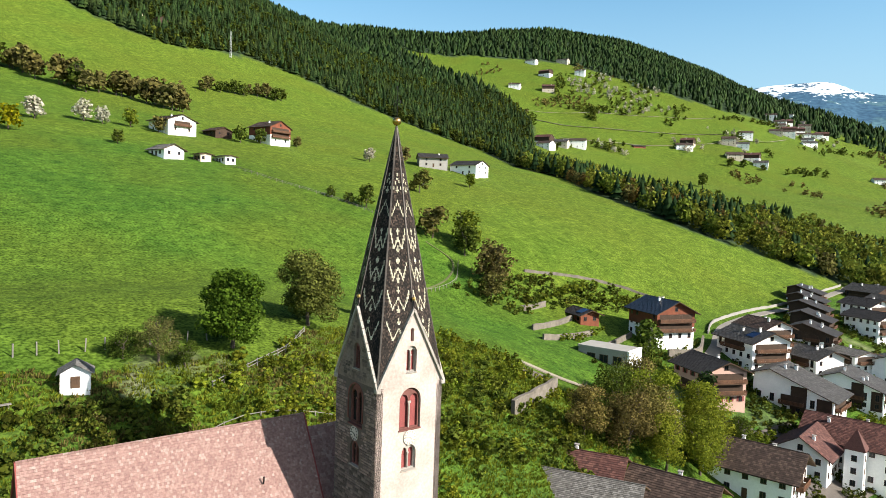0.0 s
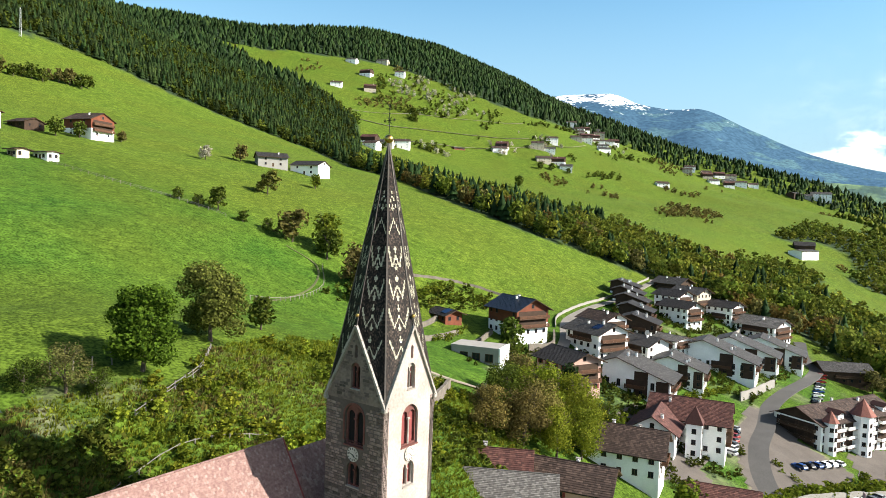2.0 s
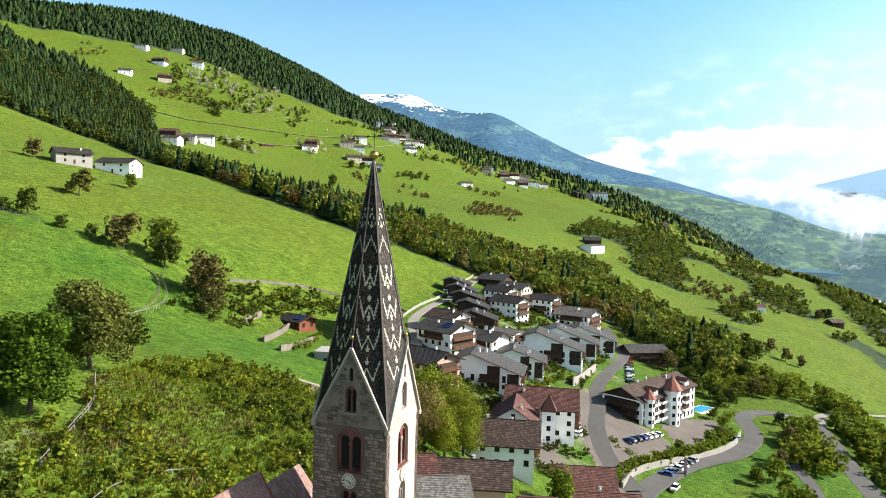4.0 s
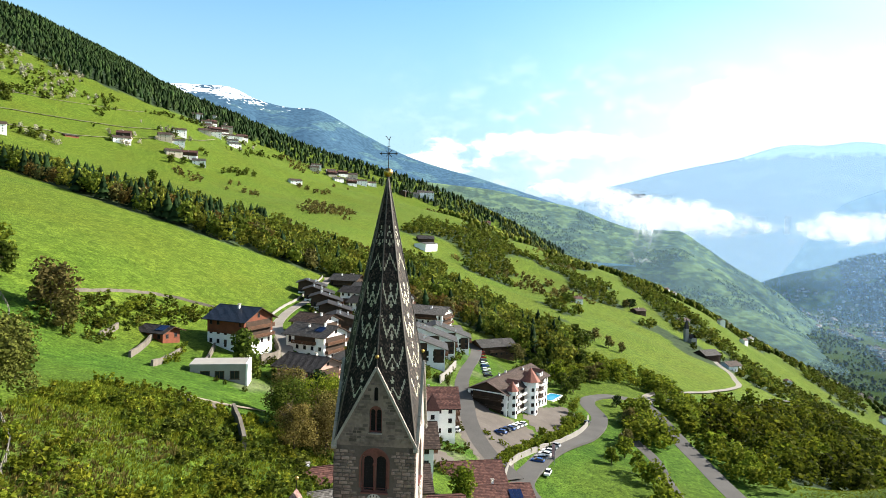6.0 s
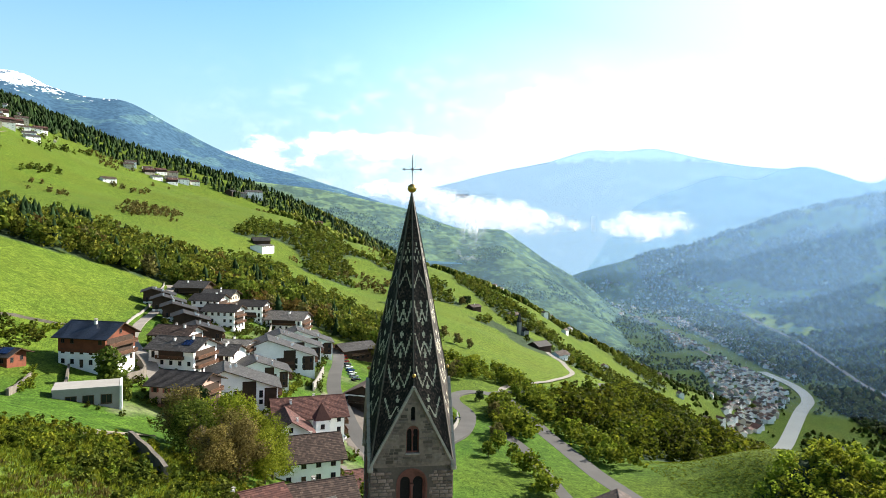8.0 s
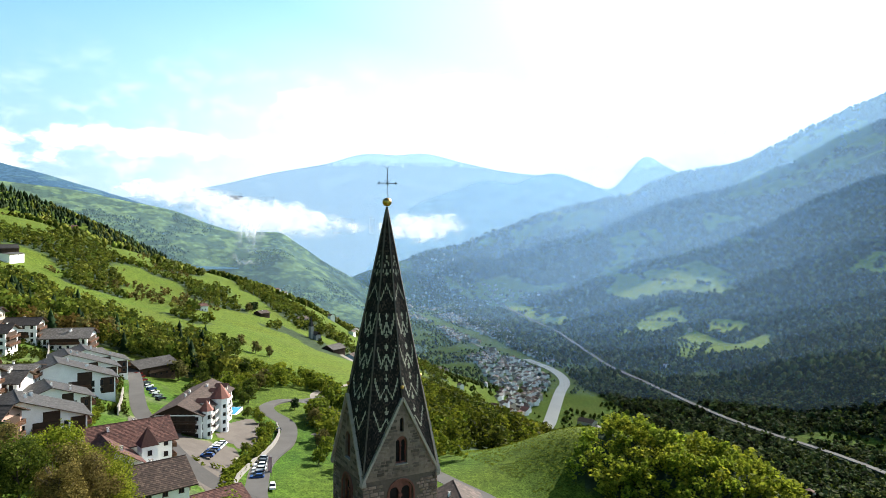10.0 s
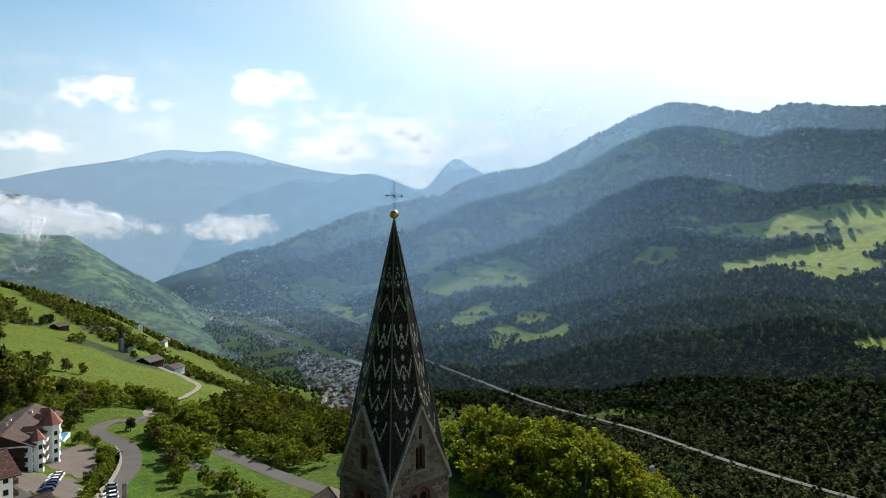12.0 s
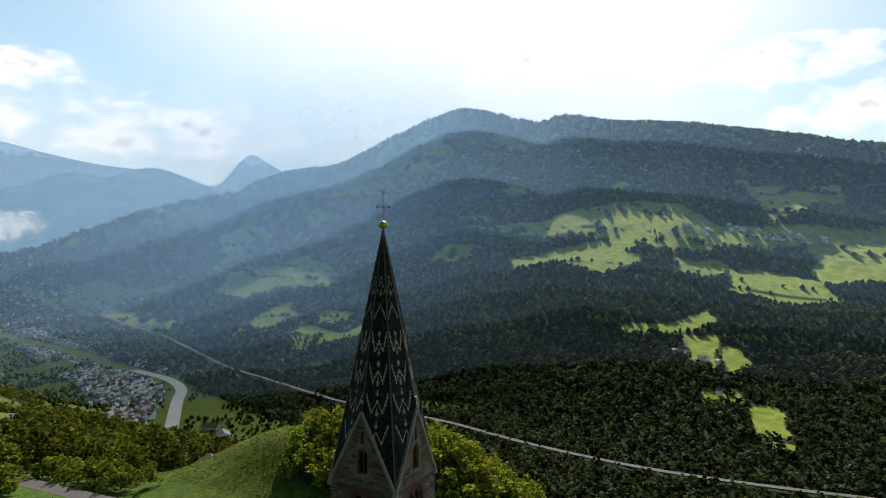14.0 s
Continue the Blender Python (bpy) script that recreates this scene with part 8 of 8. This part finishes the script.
def far_ridge(name, label, crest, r0, rc, mat, base=-342, waves=40, power=1.0, seed=80, eye=45, trees=0, between=(0, 1), size=(8, 15), clumps=-0.35):
    """A distant mountain side that climbs from r0 to its crest at rc; crest: (bearing, angle of height)."""
    curve = smooth_curve(crest)
    lo, hi = min(c[0] for c in crest), max(c[0] for c in crest)
    A, S = np.meshgrid(np.radians(np.arange(lo, hi, 0.2)), np.linspace(0, 1.18, 60))
    top = eye + rc * np.tan(np.radians(curve(np.degrees(A))))
    near = r0 if isinstance(r0, (int, float)) else smooth_curve(r0)(np.degrees(A))
    R = near + (rc - near) * S
    X, Y = R * np.cos(A), R * np.sin(A)
    rise = np.where(S <= 1, np.clip(S, 0, 1) ** power, 1 - (S - 1) * 2.5)
    w = np.clip(S * 4, 0, 1) * np.clip((1 - S) * 3 + 0.12, 0.12, 1)
    Z = base + (top - base) * rise + (rough(X, Y, 420, seed) * waves + rough(X, Y, 160, seed + 1) * waves * 0.4 + rough(X, Y, 60, seed + 2) * waves * 0.14) * w
    n, k = A.shape
    i, j = np.meshgrid(np.arange(n - 1), np.arange(k - 1), indexing="ij")
    faces = np.stack((i * k + j, i * k + j + 1, (i + 1) * k + j + 1, (i + 1) * k + j), -1).reshape(-1, 4)
    me = mesh_of(name, np.stack((X, Y, Z), -1).reshape(-1, 3).tolist(), faces.tolist(), mat, smooth=True)
    if trees:
        rng, spots = random.Random(seed), []
        while len(spots) < trees:
            q, c = rng.uniform(*between) * 0.84 * (n - 2), rng.uniform(0, k - 2)
            q0, c0 = int(q), int(c)
            fu, fc = q - q0, c - c0
            p = [float(G[q0, c0] * (1 - fu) * (1 - fc) + G[q0 + 1, c0] * fu * (1 - fc) + G[q0, c0 + 1] * (1 - fu) * fc + G[q0 + 1, c0 + 1] * fu * fc) for G in (X, Y, Z)]
            if rough(p[0], p[1], 150, seed + 3) + 0.5 * rough(p[0], p[1], 50, seed + 4) > clumps:
                spots.append((*p[:2], p[2] - 2, rng.uniform(*size), rng.uniform(1.0, 1.8), shade(rng, 0.4, 0.1)))
        # the trees share the hill's material, painted haze included
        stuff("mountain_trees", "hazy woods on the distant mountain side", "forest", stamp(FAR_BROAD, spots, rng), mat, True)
    return tagged(new(name, me), label, "mountain", kind="structure")


far_ridge("backdrop_snow_mountain", "forested mountain in painted blue haze, with a snowy top", [(40, 9), (30, 9.8), (26, 10.4), (22.6, 10.5), (20, 9.6), (17, 9.1), (16, 9.15), (11.6, 7.4), (7.4, 5.5), (0.2, 3.5), (-7, 1.2), (-12, -1)], 2600, 4500,
          far_hill_material("hazed_mountain", (0.030, 0.060, 0.085), (0.055, 0.10, 0.10), (0.085, 0.19, 0.34), 0.26, (800, 500), 200), base=-100, waves=45, seed=81)
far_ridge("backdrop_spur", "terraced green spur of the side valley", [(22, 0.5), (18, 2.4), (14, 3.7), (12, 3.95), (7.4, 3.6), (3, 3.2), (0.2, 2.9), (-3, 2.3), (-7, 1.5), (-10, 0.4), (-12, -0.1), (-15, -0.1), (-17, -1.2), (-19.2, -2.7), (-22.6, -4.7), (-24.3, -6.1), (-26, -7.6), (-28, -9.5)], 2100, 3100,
          far_hill_material("hazed_spur", (0.045, 0.075, 0.045), (0.10, 0.15, 0.06), (0.12, 0.19, 0.20), 0.30, None, 70, share=0.48), waves=34, seed=85, trees=4500, size=(5, 10), clumps=0.15)
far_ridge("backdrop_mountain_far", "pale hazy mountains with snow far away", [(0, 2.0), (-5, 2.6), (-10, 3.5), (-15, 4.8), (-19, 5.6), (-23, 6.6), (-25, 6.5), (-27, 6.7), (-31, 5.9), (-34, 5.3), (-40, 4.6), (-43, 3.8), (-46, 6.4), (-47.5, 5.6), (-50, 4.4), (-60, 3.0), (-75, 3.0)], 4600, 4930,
          far_hill_material("hazed_far_mountain", (0.10, 0.15, 0.20), (0.14, 0.19, 0.23), (0.40, 0.60, 0.78), 0.42, (520, 120), 260, grain=0.12), waves=26, seed=89)
far_ridge("backdrop_mountain_middle", "wooded hills in painted blue haze across the side valley", [(-18, -7.5), (-21, -5), (-24, -1.0), (-26.5, 2.2), (-30, 3.6), (-33, 4.5), (-35, 4.2), (-37, 4.9), (-38.5, 5.1), (-41, 4.4), (-43.5, 3.2), (-47, 1.8), (-52, 1.0)], 4250, 4700,
          far_hill_material("hazed_hills", (0.05, 0.09, 0.11), (0.09, 0.14, 0.14), (0.24, 0.40, 0.54), 0.55, None, 150, share=0.5, grain=0.2), waves=30, seed=93)


# ---- low clouds ----
def cloud_material():
    m, t, b = material("cloud", 1.0)
    b.inputs["Base Color"].default_value = (0.62, 0.64, 0.66, 1)
    # emission paints in the sunlit white of the cloud
    b.inputs["Emission Color"].default_value, b.inputs["Emission Strength"].default_value = (0.86, 0.92, 0.97, 1), 0.5
    b.inputs["Specular IOR Level"].default_value = 0.0
    at = t.nodes.new("ShaderNodeAttribute")
    at.attribute_name = "tone"
    n = texture(t, 75, 6)
    f = math_node(t, "ADD", at.outputs["Fac"], math_node(t, "MULTIPLY", math_node(t, "SUBTRACT", n, 0.5), 1.5))
    r = t.nodes.new("ShaderNodeMapRange")
    r.interpolation_type = "SMOOTHSTEP"
    r.inputs[1].default_value, r.inputs[2].default_value = 0.08, 0.95
    t.links.new(f, r.inputs[0])
    t.links.new(r.outputs[0], b.inputs["Alpha"])
    return m


CLOUD = cloud_material()


def cloud(label, bearing, r, up, length, height, tilt=0.0, thick=1.0, seed=1):
    """A bank of cloud: a bulging sheet, dense in the middle and thinning to its edges."""
    a = radians(bearing)
    centre = Vector((math.cos(a) * r, math.sin(a) * r, 45 + r * math.tan(radians(up))))
    V, F, C = [], [], []
    n, k = 60, 28
    for i in range(n):
        for j in range(k):
            u, w = i / (n - 1) * 2 - 1, j / (k - 1) * 2 - 1
            dense = max(0.0, 1 - (abs(u) ** 2.2 + (abs(w) if w < 0 else abs(w) * 1.1) ** 2.0))
            bulge = -math.sqrt(dense) * height * 0.6 + noise.noise(Vector((u * 5, w * 3, seed))) * height * 0.2
            out = Vector((math.cos(a), math.sin(a), 0)) * bulge
            V.append(tuple(Vector((math.sin(a) * u, -math.cos(a) * u, 0)) * length / 2 + out + Vector((0, 0, w * height / 2 + tilt * u * length / 2))))
            C.append((dense * thick,) * 3)
    for i in range(n - 1):
        for j in range(k - 1):
            q = i * k + j
            F += [(q, q + k, q + k + 1), (q, q + k + 1, q + 1)]
    ob = new("cloud", tri_mesh("cloud", V, F, CLOUD, np.array(C), True))
    ob.location = centre
    return tagged(ob, label, "cloud", group="low clouds")


cloud("long white cloud bank lying in the side valley", -14.5, 3650, 1.1, 900, 230, -0.10, 0.95, 1)
cloud("long white cloud bank tapering along the slope", -7.0, 3700, 2.9, 700, 150, -0.07, 0.8, 2)
cloud("single white cloud over the valley", -27.3, 3300, 0.5, 520, 170, 0.03, 0.95, 3)
cloud("thin mist rising from the wooded spur", -13.0, 2400, 0.0, 150, 240, 0.0, 0.36, 4)
cloud("small wisp of cloud beside the spur", -21.5, 3300, 0.5, 200, 80, 0.0, 0.5, 5)


# ---- sheets that stand in for haze in the valley ----
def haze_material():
    """Stand-in for haze: a blue sheet that scatters sun and sky light, emitting none."""
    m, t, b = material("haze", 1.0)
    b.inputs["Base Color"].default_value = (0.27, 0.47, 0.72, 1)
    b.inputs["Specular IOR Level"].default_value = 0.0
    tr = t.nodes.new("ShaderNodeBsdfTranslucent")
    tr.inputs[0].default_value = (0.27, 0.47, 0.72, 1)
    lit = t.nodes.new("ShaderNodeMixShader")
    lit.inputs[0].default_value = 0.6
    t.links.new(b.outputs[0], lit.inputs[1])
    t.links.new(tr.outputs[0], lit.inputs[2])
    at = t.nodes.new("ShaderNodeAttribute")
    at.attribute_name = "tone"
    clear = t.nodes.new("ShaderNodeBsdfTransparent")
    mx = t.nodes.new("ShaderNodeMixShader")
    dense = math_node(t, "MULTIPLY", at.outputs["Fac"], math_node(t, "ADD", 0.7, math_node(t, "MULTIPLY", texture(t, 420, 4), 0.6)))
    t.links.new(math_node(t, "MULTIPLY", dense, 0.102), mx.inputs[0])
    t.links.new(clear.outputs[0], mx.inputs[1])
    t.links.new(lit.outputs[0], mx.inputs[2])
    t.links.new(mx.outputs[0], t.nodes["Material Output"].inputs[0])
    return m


HAZE = haze_material()


def haze_sheet(label, r, top, thick):
    """A haze stand-in sheet across the valley, thinning upwards and towards its ends."""
    n, k = 90, 14
    A, S = np.meshgrid(np.radians(np.linspace(-112, 12, n)), np.linspace(0, 1, k), indexing="ij")
    Z = -345 + (top + 345) * S
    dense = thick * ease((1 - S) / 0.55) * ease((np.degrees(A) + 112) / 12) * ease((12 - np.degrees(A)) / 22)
    dense = dense * (0.5 + (1.5 if r < 3000 else 2.6) * np.exp(-((np.degrees(A) + (46 if r < 3000 else 55)) / 20) ** 2))          # denser on the sun's side, to paint in the glare there
    V = np.stack((np.cos(A) * r, np.sin(A) * r, Z), -1).reshape(-1, 3)
    i, j = (q.ravel() for q in np.meshgrid(np.arange(n - 1), np.arange(k - 1), indexing="ij"))
    q = i * k + j
    T = np.concatenate((np.stack((q, q + k, q + k + 1), -1), np.stack((q, q + k + 1, q + 1), -1)))
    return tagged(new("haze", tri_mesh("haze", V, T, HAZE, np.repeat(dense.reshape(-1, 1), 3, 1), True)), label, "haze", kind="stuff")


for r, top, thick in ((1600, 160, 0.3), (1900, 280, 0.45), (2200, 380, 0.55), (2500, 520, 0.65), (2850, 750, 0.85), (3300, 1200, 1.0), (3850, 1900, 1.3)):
    haze_sheet("blue translucent sheet standing in for valley haze", r, top, thick)
